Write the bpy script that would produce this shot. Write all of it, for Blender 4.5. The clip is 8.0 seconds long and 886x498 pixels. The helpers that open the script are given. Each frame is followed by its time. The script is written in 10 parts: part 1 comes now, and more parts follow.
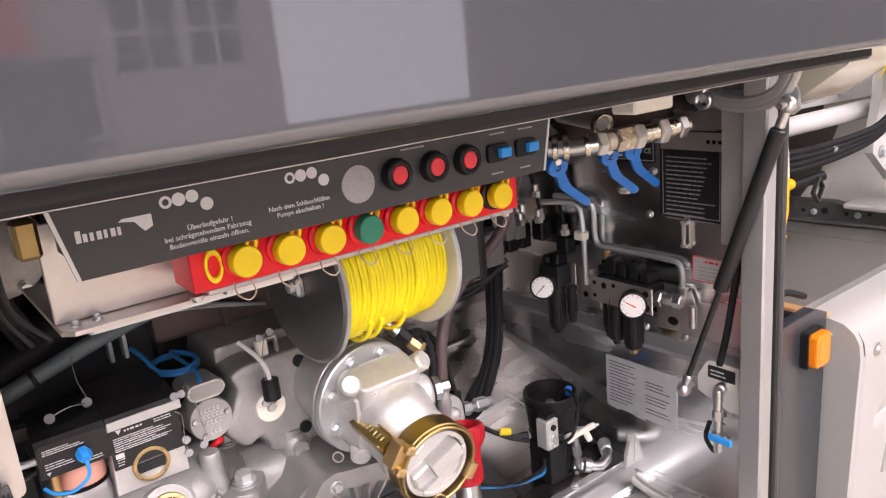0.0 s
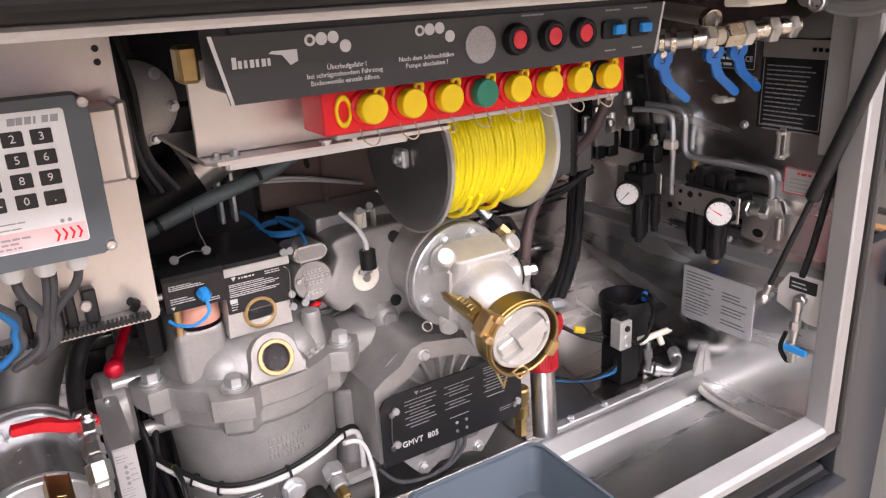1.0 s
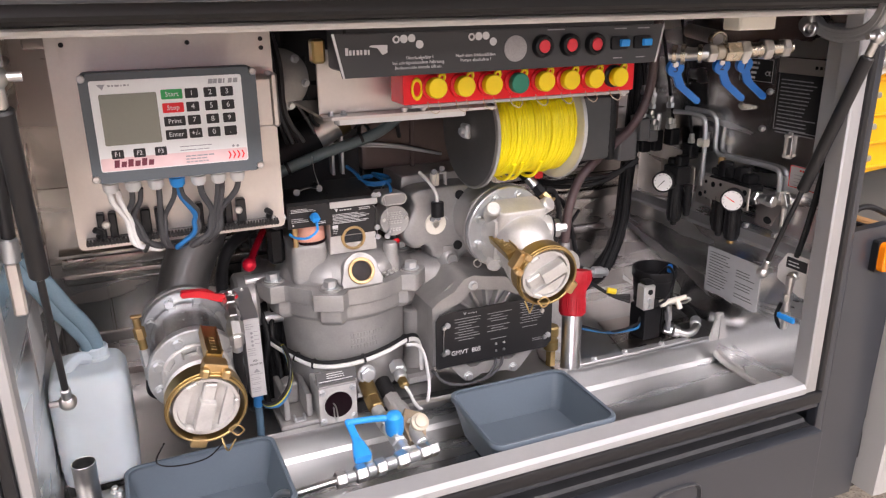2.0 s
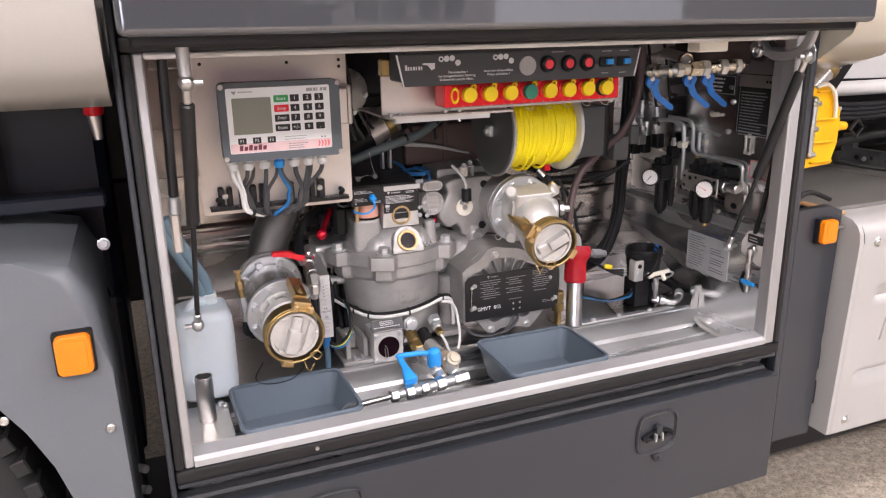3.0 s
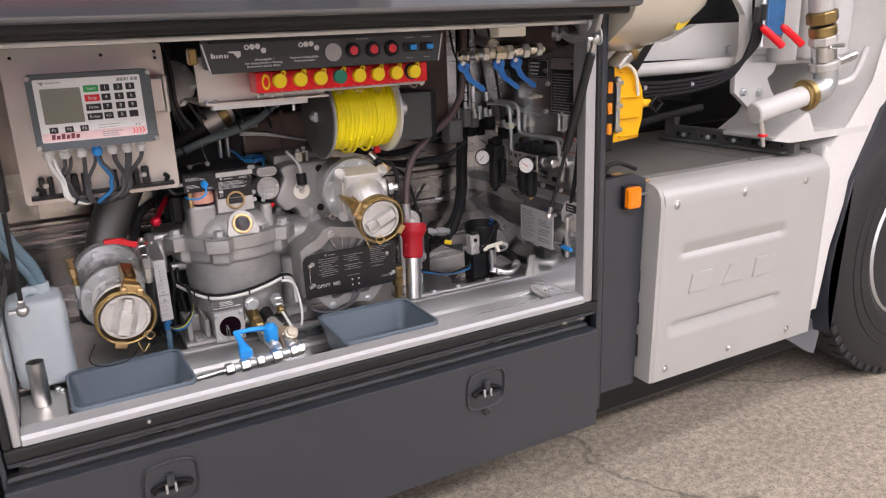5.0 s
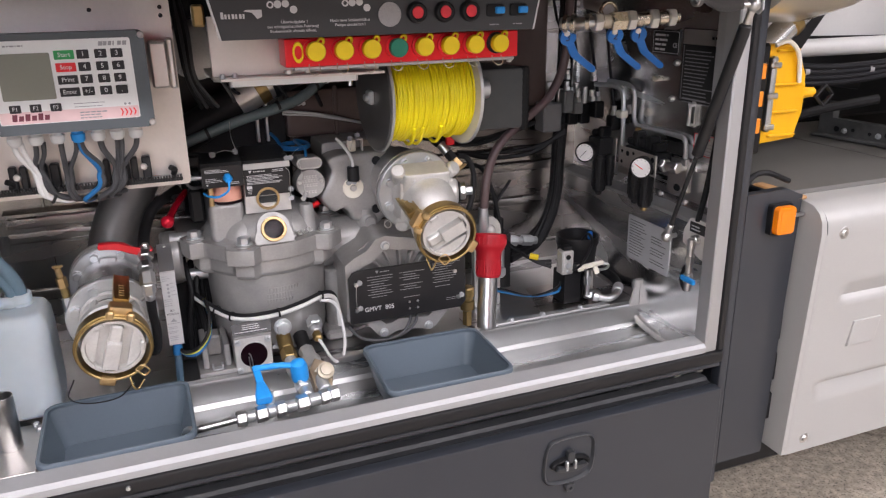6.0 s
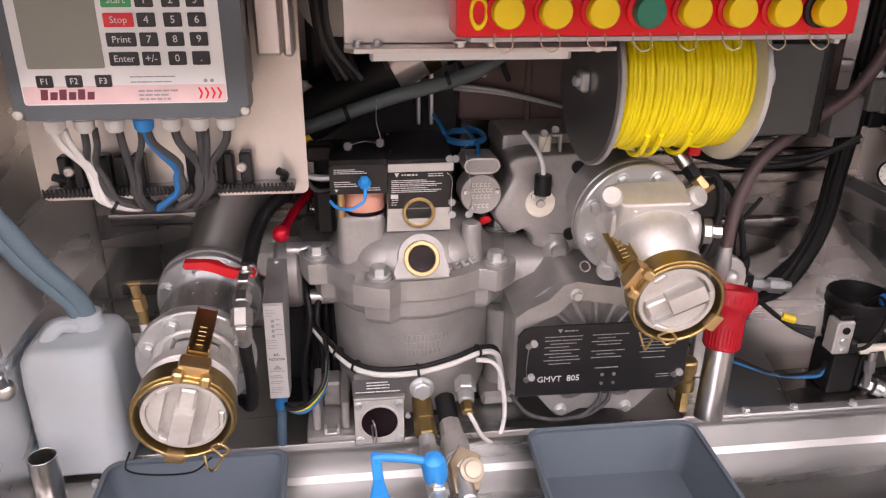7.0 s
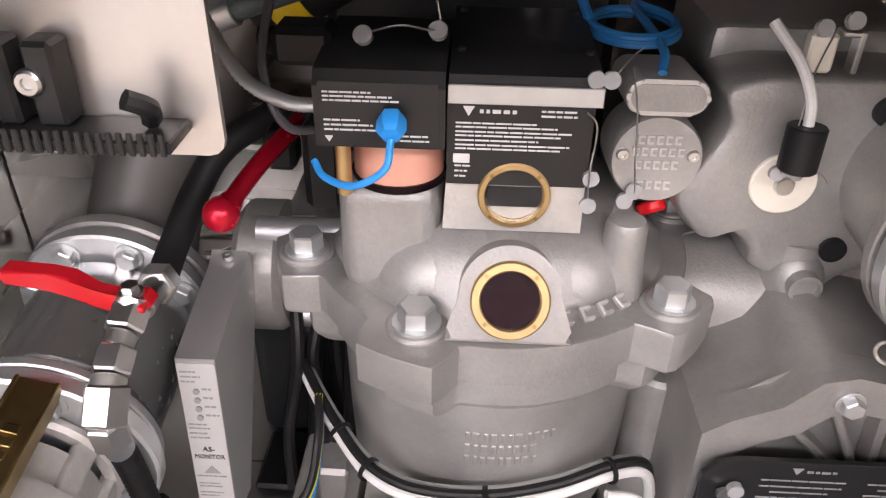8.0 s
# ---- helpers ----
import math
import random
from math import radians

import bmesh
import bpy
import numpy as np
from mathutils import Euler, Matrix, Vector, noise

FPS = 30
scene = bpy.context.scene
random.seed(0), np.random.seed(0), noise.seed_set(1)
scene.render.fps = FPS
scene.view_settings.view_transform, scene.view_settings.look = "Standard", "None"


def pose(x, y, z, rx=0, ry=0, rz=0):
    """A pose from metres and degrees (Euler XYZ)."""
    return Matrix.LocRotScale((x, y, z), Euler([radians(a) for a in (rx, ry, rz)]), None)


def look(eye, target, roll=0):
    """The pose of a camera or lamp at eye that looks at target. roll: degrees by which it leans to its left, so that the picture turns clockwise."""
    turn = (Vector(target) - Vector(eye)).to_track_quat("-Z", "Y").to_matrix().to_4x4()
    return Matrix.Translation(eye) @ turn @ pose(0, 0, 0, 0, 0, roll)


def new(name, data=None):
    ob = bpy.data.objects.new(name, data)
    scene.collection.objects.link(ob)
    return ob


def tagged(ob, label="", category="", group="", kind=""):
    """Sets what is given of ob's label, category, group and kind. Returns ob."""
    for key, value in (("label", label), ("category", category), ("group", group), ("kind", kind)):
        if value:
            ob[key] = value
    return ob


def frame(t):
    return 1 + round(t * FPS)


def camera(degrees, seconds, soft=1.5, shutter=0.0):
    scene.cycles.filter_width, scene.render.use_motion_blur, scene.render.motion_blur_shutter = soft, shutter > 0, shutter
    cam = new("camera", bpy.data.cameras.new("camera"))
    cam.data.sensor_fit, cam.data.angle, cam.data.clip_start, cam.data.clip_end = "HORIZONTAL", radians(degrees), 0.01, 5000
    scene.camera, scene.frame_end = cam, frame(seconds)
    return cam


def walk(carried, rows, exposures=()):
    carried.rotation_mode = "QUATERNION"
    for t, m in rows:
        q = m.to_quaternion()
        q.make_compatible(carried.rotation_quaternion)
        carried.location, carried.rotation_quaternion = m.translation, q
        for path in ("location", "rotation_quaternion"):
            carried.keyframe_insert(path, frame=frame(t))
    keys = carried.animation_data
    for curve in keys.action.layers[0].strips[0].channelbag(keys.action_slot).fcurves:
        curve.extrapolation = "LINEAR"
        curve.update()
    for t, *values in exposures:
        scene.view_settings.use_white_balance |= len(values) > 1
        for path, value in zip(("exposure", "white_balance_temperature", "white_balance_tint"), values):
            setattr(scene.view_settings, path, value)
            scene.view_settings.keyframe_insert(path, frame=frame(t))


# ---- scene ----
cam = camera(60.9, 8.0, 1.25)
PATH = [
    (0, (0.02, -0.018, 1.452), (1.167, 1.535, 0.928), -5.4),
    (0.5, (-0.034, 0.007, 1.413), (1.06, 1.565, 0.801), -4.4),
    (1, (-0.064, -0.038, 1.389), (0.921, 1.571, 0.725), -2.9),
    (1.5, (-0.093, -0.193, 1.386), (0.755, 1.488, 0.712), -1.5),
    (2, (-0.153, -0.39, 1.405), (0.586, 1.355, 0.764), -0.7),
    (2.2, (-0.206, -0.445, 1.413), (0.517, 1.308, 0.779), -0.4),
    (3.3, (-0.349, -0.861, 1.408), (0.364, 0.925, 0.858), -1.2),
    (3.5, (-0.339, -0.934, 1.398), (0.403, 0.843, 0.855), -1.5),
    (4, (-0.316, -1.071, 1.373), (0.509, 0.672, 0.843), -2.2),
    (4.2, (-0.294, -1.088, 1.378), (0.564, 0.638, 0.846), -2.3),
    (5.3, (-0.162, -0.85, 1.377), (0.742, 0.833, 0.785), -2.1),
    (5.5, (-0.127, -0.776, 1.375), (0.739, 0.921, 0.767), -1.8),
    (6, (0.022, -0.57, 1.367), (0.693, 1.196, 0.712), -1.0),
    (6.5, (0.128, -0.344, 1.363), (0.562, 1.47, 0.644), -0.1),
    (7, (0.126, -0.08, 1.355), (0.35, 1.738, 0.552), 0.5),
    (7.5, (0.135, 0.194, 1.309), (0.173, 1.974, 0.398), 0.8),
    (8, (0.184, 0.479, 1.206), (0.121, 2.161, 0.126), 1.1),
]
walk(cam, [(t, look(eye, target, roll)) for t, eye, target, roll in PATH],
     exposures=[(0, 0.2, 6400, 24), (1.0, 0.14, 6400, 24), (1.5, 0.08, 6400, 23), (3.5, -0.12, 6350, 22), (4, -0.18, 6350, 22), (5.5, -0.42, 6200, 20), (6, -0.36, 6150, 20), (6.5, -0.18, 6350, 23), (7, -0.22, 6700, 28), (7.5, -0.2, 6400, 23), (8, 0.1, 6500, 22)])

# ---- light of the hall ----
world = bpy.data.worlds.new("hall_daylight")
scene.world = world
world.use_nodes = True
wn = world.node_tree
sky = wn.nodes.new("ShaderNodeTexSky")
sky.sky_type, sky.sun_disc = "NISHITA", False
sky.sun_elevation, sky.sun_rotation = radians(42), radians(160)
wn.nodes["Background"].inputs[1].default_value = 0.1
wn.links.new(sky.outputs[0], wn.nodes["Background"].inputs[0])


def area_lamp(name, eye, target, sx, sy, watts, color):
    data = bpy.data.lights.new(name, "AREA")
    data.shape, data.size, data.size_y, data.energy, data.color = "RECTANGLE", sx, sy, watts, color
    ob = new(name, data)
    ob.matrix_world = look(eye, target)
    return ob


# Gate daylight, an added west-window fill, and two rows of tubes under the roof.
area_lamp("gate_daylight", (9.65, -13.9, 2.25), (9.65, 0, 2.25), 5.0, 4.4, 72, (0.93, 0.97, 1.0))
area_lamp("added_window_fill", (-6.5, -13.8, 2.9), (-4.0, 0, 1.4), 9.0, 3.0, 420, (0.93, 0.97, 1.0))
area_lamp("tube_row", (1.0, -4.2, 4.72), (1.0, -3.0, 1.0), 15, 0.9, 900, (1.0, 0.97, 0.93))
area_lamp("tube_row", (1.0, -9.4, 4.72), (1.0, -8.0, 1.0), 15, 0.9, 330, (1.0, 0.97, 0.93))
area_lamp("tube_row", (2.0, -1.6, 4.72), (2.0, -1.5, 0), 10, 0.5, 150, (1.0, 0.97, 0.93))

# ---- tools ----
ORIGIN = {}


def thing(name, base, label, category, group="", kind=""):
    ob = new(name)
    ob.empty_display_size = 0.05
    ob.location = base
    ORIGIN[ob.name] = Vector(base)
    return tagged(ob, label, category, group, kind)


def face_weighted_normals(bm, limit):
    """Corner normals weighted by face area, so that broad faces stay flat between rounded edges."""
    bm.normal_update()
    area = {f: f.calc_area() for f in bm.faces}
    out = []
    for f in bm.faces:
        for lo in f.loops:
            n = Vector((0, 0, 0))
            for g in lo.vert.link_faces:
                if g.normal.dot(f.normal) > limit:
                    n += g.normal * area[g]
            out.append(n.normalized() if n.length > 1e-12 else f.normal.copy())
    return out


def mesh_of(bm, name, mat, sharp=32):
    bmesh.ops.recalc_face_normals(bm, faces=bm.faces)
    lim = radians(sharp)
    for f in bm.faces:
        f.smooth = True
    for e in bm.edges:
        e.smooth = len(e.link_faces) == 2 and e.calc_face_angle(0) < lim
    me = bpy.data.meshes.new(name)
    soft = face_weighted_normals(bm, math.cos(lim)) if len(bm.faces) < 2500 else None
    bm.to_mesh(me)
    bm.free()
    if soft:
        me.normals_split_custom_set(soft)
    me.materials.append(mat)
    return me


PRINTS = ("small_print", "top_print", "scale_marks", "raised_mark", "cast_lettering")


def part(name, bm, mat, parent, label="", sharp=32):
    """One mesh object under a thing or under a part; the mesh is given in world places."""
    at = ORIGIN[parent.name]
    bm.transform(Matrix.Translation(-at))
    ob = new(name, mesh_of(bm, name, mat, sharp))
    ob.parent = parent
    ORIGIN[ob.name] = at
    return tagged(ob, label, kind="stuff" if name in PRINTS else "")


def solid(name, bm, mat, label, category, kind="", group="", base=(0, 0, 0), sharp=32):
    """A thing of one mesh."""
    bm.transform(Matrix.Translation(-Vector(base)))
    ob = new(name, mesh_of(bm, name, mat, sharp))
    ob.location = base
    ORIGIN[ob.name] = Vector(base)
    return tagged(ob, label, category, group, kind)


def axes(origin, z, x=(1, 0, 0)):
    """A frame with its z along z, and its x as near x as can be."""
    z = Vector(z).normalized()
    x = Vector(x)
    x = (x - z * x.dot(z)).normalized()
    y = z.cross(x)
    return Matrix(((x.x, y.x, z.x, origin[0]), (x.y, y.y, z.y, origin[1]), (x.z, y.z, z.z, origin[2]), (0, 0, 0, 1)))


def face_m(x, y, z, tilt=0.0):
    """A frame on an upright face that looks to -y: local x right, local y up, local z out of it."""
    return Matrix.Translation((x, y, z)) @ Matrix.Rotation(radians(90 + tilt), 4, "X")


def side_m(x, y, z):
    """A frame on a wall that looks to -x: local x towards -y, local y up, local z towards -x."""
    return Matrix(((0, 0, -1, x), (-1, 0, 0, y), (0, 1, 0, z), (0, 0, 0, 1)))


ID = Matrix.Identity(4)


def join(bm, other, m=None):
    me = bpy.data.meshes.new("tmp")
    if m is not None:
        other.transform(m)
    other.to_mesh(me)
    other.free()
    bm.from_mesh(me)
    bpy.data.meshes.remove(me)
    return bm


def box(bm, lo, hi, bevel=0.0, m=ID, seg=1):
    b = bmesh.new()
    bmesh.ops.create_cube(b, size=1.0)
    lo, hi = Vector(lo), Vector(hi)
    size, mid = hi - lo, (hi + lo) / 2
    for v in b.verts:
        v.co = Vector((v.co.x * size.x, v.co.y * size.y, v.co.z * size.z)) + mid
    if bevel > 0:
        bmesh.ops.bevel(b, geom=list(b.edges), offset=min(bevel, 0.45 * min(abs(s) for s in size)), segments=seg, profile=0.5, affect="EDGES")
    return join(bm, b, m)


def lathe(bm, profile, m=ID, seg=32, start=0.0, turn=360.0):
    """A profile of (radius, height) turned round local z; closed at both ends where the radius is not 0."""
    b = bmesh.new()
    full = turn >= 360
    n = seg if full else seg + 1
    rings = []
    for r, z in profile:
        if r < 1e-6:
            rings.append([b.verts.new((0, 0, z))])
        else:
            rings.append([b.verts.new((r * math.cos(radians(start + turn * k / seg)), r * math.sin(radians(start + turn * k / seg)), z)) for k in range(n)])
    for a, c in zip(rings, rings[1:]):
        for k in range(seg):
            k2 = (k + 1) % n
            if len(a) == 1 and len(c) == 1:
                continue
            if len(a) == 1:
                b.faces.new((a[0], c[k2], c[k]))
            elif len(c) == 1:
                b.faces.new((a[k], a[k2], c[0]))
            else:
                b.faces.new((a[k], a[k2], c[k2], c[k]))
    if full:
        for ring in (rings[0], rings[-1]):
            if len(ring) > 2:
                b.faces.new(ring)
    return join(bm, b, m)


def cyl(bm, p0, p1, r, seg=20, r2=None, bevel=0.0):
    p0, p1 = Vector(p0), Vector(p1)
    d = (p1 - p0).length
    r2 = r if r2 is None else r2
    hint = (1, 0, 0) if abs((p1 - p0).normalized().x) < 0.9 else (0, 1, 0)
    m = axes(p0, p1 - p0, hint)
    e = min(bevel, 0.4 * d, 0.4 * min(r, r2))
    prof = [(r - e, 0), (r, e), (r2, d - e), (r2 - e, d)] if e > 0 else [(r, 0), (r2, d)]
    return lathe(bm, prof, m, seg)


def pipe_ring(bm, r_out, r_in, z0, z1, m=ID, seg=32, bevel=0.0012):
    e = min(bevel, 0.3 * (r_out - r_in), 0.3 * (z1 - z0))
    b = bmesh.new()
    prof = [(r_in, z0 + e), (r_in + e, z0), (r_out - e, z0), (r_out, z0 + e), (r_out, z1 - e), (r_out - e, z1), (r_in + e, z1), (r_in, z1 - e)]
    rings = [[b.verts.new((r * math.cos(2 * math.pi * k / seg), r * math.sin(2 * math.pi * k / seg), z)) for k in range(seg)] for r, z in prof]
    for i in range(len(rings)):
        a, c = rings[i], rings[(i + 1) % len(rings)]
        for k in range(seg):
            b.faces.new((a[k], a[(k + 1) % seg], c[(k + 1) % seg], c[k]))
    return join(bm, b, m)


def prism(bm, pts, z0, z1, m=ID, bevel=0.0, seg=2):
    """A flat outline in local x, y, from z0 to z1."""
    b = bmesh.new()
    low = [b.verts.new((x, y, z0)) for x, y in pts]
    top = [b.verts.new((x, y, z1)) for x, y in pts]
    n = len(pts)
    b.faces.new(low[::-1])
    b.faces.new(top)
    for k in range(n):
        b.faces.new((low[k], low[(k + 1) % n], top[(k + 1) % n], top[k]))
    if bevel > 0:
        edges = [e for e in b.edges if all(abs(v.co.z - z1) < 1e-6 for v in e.verts)]
        bmesh.ops.bevel(b, geom=edges, offset=bevel, segments=seg, profile=0.5, affect="EDGES")
    return join(bm, b, m)


def rrect(w, h, r, n=4, cx=0.0, cy=0.0):
    """The outline of a rectangle with round corners."""
    out = []
    for ox, oy, a0 in ((w / 2 - r, h / 2 - r, 0), (-w / 2 + r, h / 2 - r, 90), (-w / 2 + r, -h / 2 + r, 180), (w / 2 - r, -h / 2 + r, 270)):
        for k in range(n + 1):
            a = radians(a0 + 90 * k / n)
            out.append((cx + ox + r * math.cos(a), cy + oy + r * math.sin(a)))
    return out


def circle(r, n=24, cx=0.0, cy=0.0):
    return [(cx + r * math.cos(2 * math.pi * k / n), cy + r * math.sin(2 * math.pi * k / n)) for k in range(n)]


def smooth_path(pts, n=8):
    """Points along a Catmull-Rom curve through pts."""
    p = [Vector(q) for q in pts]
    p = [2 * p[0] - p[1]] + p + [2 * p[-1] - p[-2]]
    out = []
    for i in range(1, len(p) - 2):
        a, b, c, d = p[i - 1 : i + 3]
        for k in range(n):
            t = k / n
            out.append(0.5 * (2 * b + (c - a) * t + (2 * a - 5 * b + 4 * c - d) * t * t + (3 * b - a - 3 * c + d) * t**3))
    out.append(p[-2])
    return out


def sweep(bm, pts, r, seg=10, n=8, curve=True, ripple=0.0):
    """A round bar along a path; ripple: rings along it, as a corrugated hose has."""
    path = smooth_path(pts, n) if curve else [Vector(q) for q in pts]
    b = bmesh.new()
    rings, side = [], None
    for k, p in enumerate(path):
        d = (path[min(k + 1, len(path) - 1)] - path[max(k - 1, 0)]).normalized()
        if side is None:
            side = d.orthogonal().normalized()
        side = (side - d * side.dot(d)).normalized()
        up = d.cross(side)
        rr = r[min(k, len(r) - 1)] if isinstance(r, (list, tuple)) else r
        rr *= 1 + (ripple if k % 2 else -ripple)
        rings.append([b.verts.new(p + rr * (math.cos(2 * math.pi * j / seg) * side + math.sin(2 * math.pi * j / seg) * up)) for j in range(seg)])
    for a, c in zip(rings, rings[1:]):
        for j in range(seg):
            b.faces.new((a[j], a[(j + 1) % seg], c[(j + 1) % seg], c[j]))
    b.faces.new(rings[0])
    b.faces.new(rings[-1])
    return join(bm, b)


def hexbolt(bm, p, axis, r=0.009, h=0.006, washer=True):
    """A hexagon head on its washer, at p, with its head along axis."""
    hint = (0, 0, 1) if abs(Vector(axis).normalized().z) < 0.8 else (1, 0, 0)
    m = axes(p, axis, hint)
    if washer:
        lathe(bm, [(r * 1.3, -0.001), (r * 1.3, 0.0012), (r * 1.2, 0.0016)], m, 16)
    prof = [(r, 0.0016), (r, h), (r * 0.85, h + 0.0012)]
    return lathe(bm, prof, m, 6)


def screw(bm, p, axis, r=0.005, h=0.003):
    hint = (0, 0, 1) if abs(Vector(axis).normalized().z) < 0.8 else (1, 0, 0)
    m = axes(p, axis, hint)
    return lathe(bm, [(r, -0.001), (r, h * 0.6), (r * 0.8, h), (r * 0.45, h), (r * 0.4, h * 0.5), (0, h * 0.5)], m, 12)


def bars(bm, m, x0, x1, ys, h, seed, fill=0.9, words=5, lift=0.0004):
    """Lines of print too small to read, as thin bars on a flat face."""
    rnd = random.Random(seed)
    h *= 0.74
    for y in ys:
        x = x0
        end = x0 + (x1 - x0) * rnd.uniform(fill * 0.7, 1.0)
        while x < end - 0.001:
            w = min(end - x, (x1 - x0) / words * rnd.uniform(0.4, 1.5))
            box(bm, (x, y - h / 2, 0), (x + w, y + h / 2, lift), 0, m)
            x += w + h * 0.7
    return bm


def text(name, body, size, m, mat, parent, label="", lift=0.0005, align="CENTER", narrow=1.0):
    """Readable writing in Blender's own font, as a thin mesh; m: a frame whose x runs along the line."""
    cu = bpy.data.curves.new("lettering", "FONT")
    cu.body, cu.size, cu.extrude, cu.align_x, cu.align_y = body, size, lift, align, "CENTER"
    cu.resolution_u = 2
    tmp = new("lettering", cu)
    me = bpy.data.meshes.new_from_object(tmp.evaluated_get(bpy.context.evaluated_depsgraph_get()))
    bpy.data.objects.remove(tmp)
    bpy.data.curves.remove(cu)
    b = bmesh.new()
    b.from_mesh(me)
    bpy.data.meshes.remove(me)
    b.transform(m @ Matrix.Diagonal((narrow, 1, 1, 1)))
    return part(name, b, mat, parent, label)


def closed_curve(pts, n=5):
    """A smooth closed outline through pts."""
    p = [Vector((x, y, 0)) for x, y in pts]
    out = []
    for i in range(len(p)):
        a, b, c, d = p[i - 1], p[i], p[(i + 1) % len(p)], p[(i + 2) % len(p)]
        for k in range(n):
            t = k / n
            q = 0.5 * (2 * b + (c - a) * t + (2 * a - 5 * b + 4 * c - d) * t * t + (3 * b - a - 3 * c + d) * t**3)
            out.append((q.x, q.y))
    return out


def loft(bm, outline, levels, centre, m=ID):
    """An outline carried through levels of (scale, height), the scale taken about its centre: a cast body with round shoulders."""
    b = bmesh.new()
    cx, cy = centre
    rings = [[b.verts.new((cx + (x - cx) * sc, cy + (y - cy) * sc, z)) for x, y in outline] for sc, z in levels]
    n = len(outline)
    for a, c in zip(rings, rings[1:]):
        for k in range(n):
            b.faces.new((a[k], a[(k + 1) % n], c[(k + 1) % n], c[k]))
    b.faces.new(rings[0][::-1])
    b.faces.new(rings[-1])
    return join(bm, b, m)


def egg(bm, c, rx, ry, rz, m=ID):
    b = bmesh.new()
    bmesh.ops.create_uvsphere(b, u_segments=28, v_segments=18, radius=1.0, matrix=Matrix.Translation(c) @ Matrix.Diagonal((rx, ry, rz, 1)))
    return join(bm, b, m)

# ---- materials ----
def material(name, color, rough=0.5, metal=0.0, grain=40.0, vary=0.12, stain=3.0, stain_amt=0.1, rough_vary=0.08, bump=0.0, bump_scale=300.0,
             coat=0.0, trans=0.0, stretch=(1, 1, 1), spec=0.5, sheen=0.0, island=0.0, ior=1.45):
    """A surface with grain and larger stains, both in object metres."""
    mt = bpy.data.materials.new(name)
    mt.use_nodes = True
    nt = mt.node_tree
    p = nt.nodes["Principled BSDF"]
    link = nt.links.new
    co = nt.nodes.new("ShaderNodeTexCoord")
    mp = nt.nodes.new("ShaderNodeMapping")
    mp.inputs["Scale"].default_value = stretch
    link(co.outputs["Object"], mp.inputs[0])
    fine = nt.nodes.new("ShaderNodeTexNoise")
    fine.inputs["Scale"].default_value, fine.inputs["Detail"].default_value = grain, 6
    link(mp.outputs[0], fine.inputs["Vector"])
    big = nt.nodes.new("ShaderNodeTexNoise")
    big.inputs["Scale"].default_value, big.inputs["Detail"].default_value = stain, 4
    link(co.outputs["Object"], big.inputs["Vector"])
    add = nt.nodes.new("ShaderNodeMath")
    add.operation = "MULTIPLY_ADD"
    link(fine.outputs["Fac"], add.inputs[0])
    add.inputs[1].default_value, add.inputs[2].default_value = 2 * vary, 1 - vary
    add2 = nt.nodes.new("ShaderNodeMath")
    add2.operation = "MULTIPLY_ADD"
    link(big.outputs["Fac"], add2.inputs[0])
    add2.inputs[1].default_value, add2.inputs[2].default_value = 2 * stain_amt, 1 - stain_amt
    mul = nt.nodes.new("ShaderNodeMath")
    mul.operation = "MULTIPLY"
    link(add.outputs[0], mul.inputs[0])
    link(add2.outputs[0], mul.inputs[1])
    last = mul.outputs[0]
    if island:
        info = nt.nodes.new("ShaderNodeObjectInfo")
        isl = nt.nodes.new("ShaderNodeMath")
        isl.operation = "MULTIPLY_ADD"
        link(info.outputs["Random"], isl.inputs[0])
        isl.inputs[1].default_value, isl.inputs[2].default_value = 2 * island, 1 - island
        m3 = nt.nodes.new("ShaderNodeMath")
        m3.operation = "MULTIPLY"
        link(last, m3.inputs[0])
        link(isl.outputs[0], m3.inputs[1])
        last = m3.outputs[0]
    sc = nt.nodes.new("ShaderNodeVectorMath")
    sc.operation = "SCALE"
    sc.inputs[0].default_value = color
    link(last, sc.inputs["Scale"])
    link(sc.outputs[0], p.inputs["Base Color"])
    rr = nt.nodes.new("ShaderNodeMath")
    rr.operation = "MULTIPLY_ADD"
    link(fine.outputs["Fac"], rr.inputs[0])
    rr.inputs[1].default_value, rr.inputs[2].default_value = 2 * rough_vary, max(0.0, rough - rough_vary)
    link(rr.outputs[0], p.inputs["Roughness"])
    p.inputs["Metallic"].default_value = metal
    p.inputs["Specular IOR Level"].default_value = spec
    p.inputs["Coat Weight"].default_value = coat
    p.inputs["Coat Roughness"].default_value = 0.06
    p.inputs["Transmission Weight"].default_value = trans
    p.inputs["IOR"].default_value = ior
    if bump:
        bn = nt.nodes.new("ShaderNodeTexNoise")
        bn.inputs["Scale"].default_value, bn.inputs["Detail"].default_value = bump_scale, 3
        link(mp.outputs[0], bn.inputs["Vector"])
        bp = nt.nodes.new("ShaderNodeBump")
        bp.inputs["Strength"].default_value, bp.inputs["Distance"].default_value = bump, 0.001
        link(bn.outputs["Fac"], bp.inputs["Height"])
        link(bp.outputs[0], p.inputs["Normal"])
    return mt


def glow(name, color, strength):
    mt = bpy.data.materials.new(name)
    mt.use_nodes = True
    p = mt.node_tree.nodes["Principled BSDF"]
    p.inputs["Base Color"].default_value = (*color, 1)
    p.inputs["Emission Color"].default_value = (*color, 1)
    p.inputs["Emission Strength"].default_value = strength
    return mt


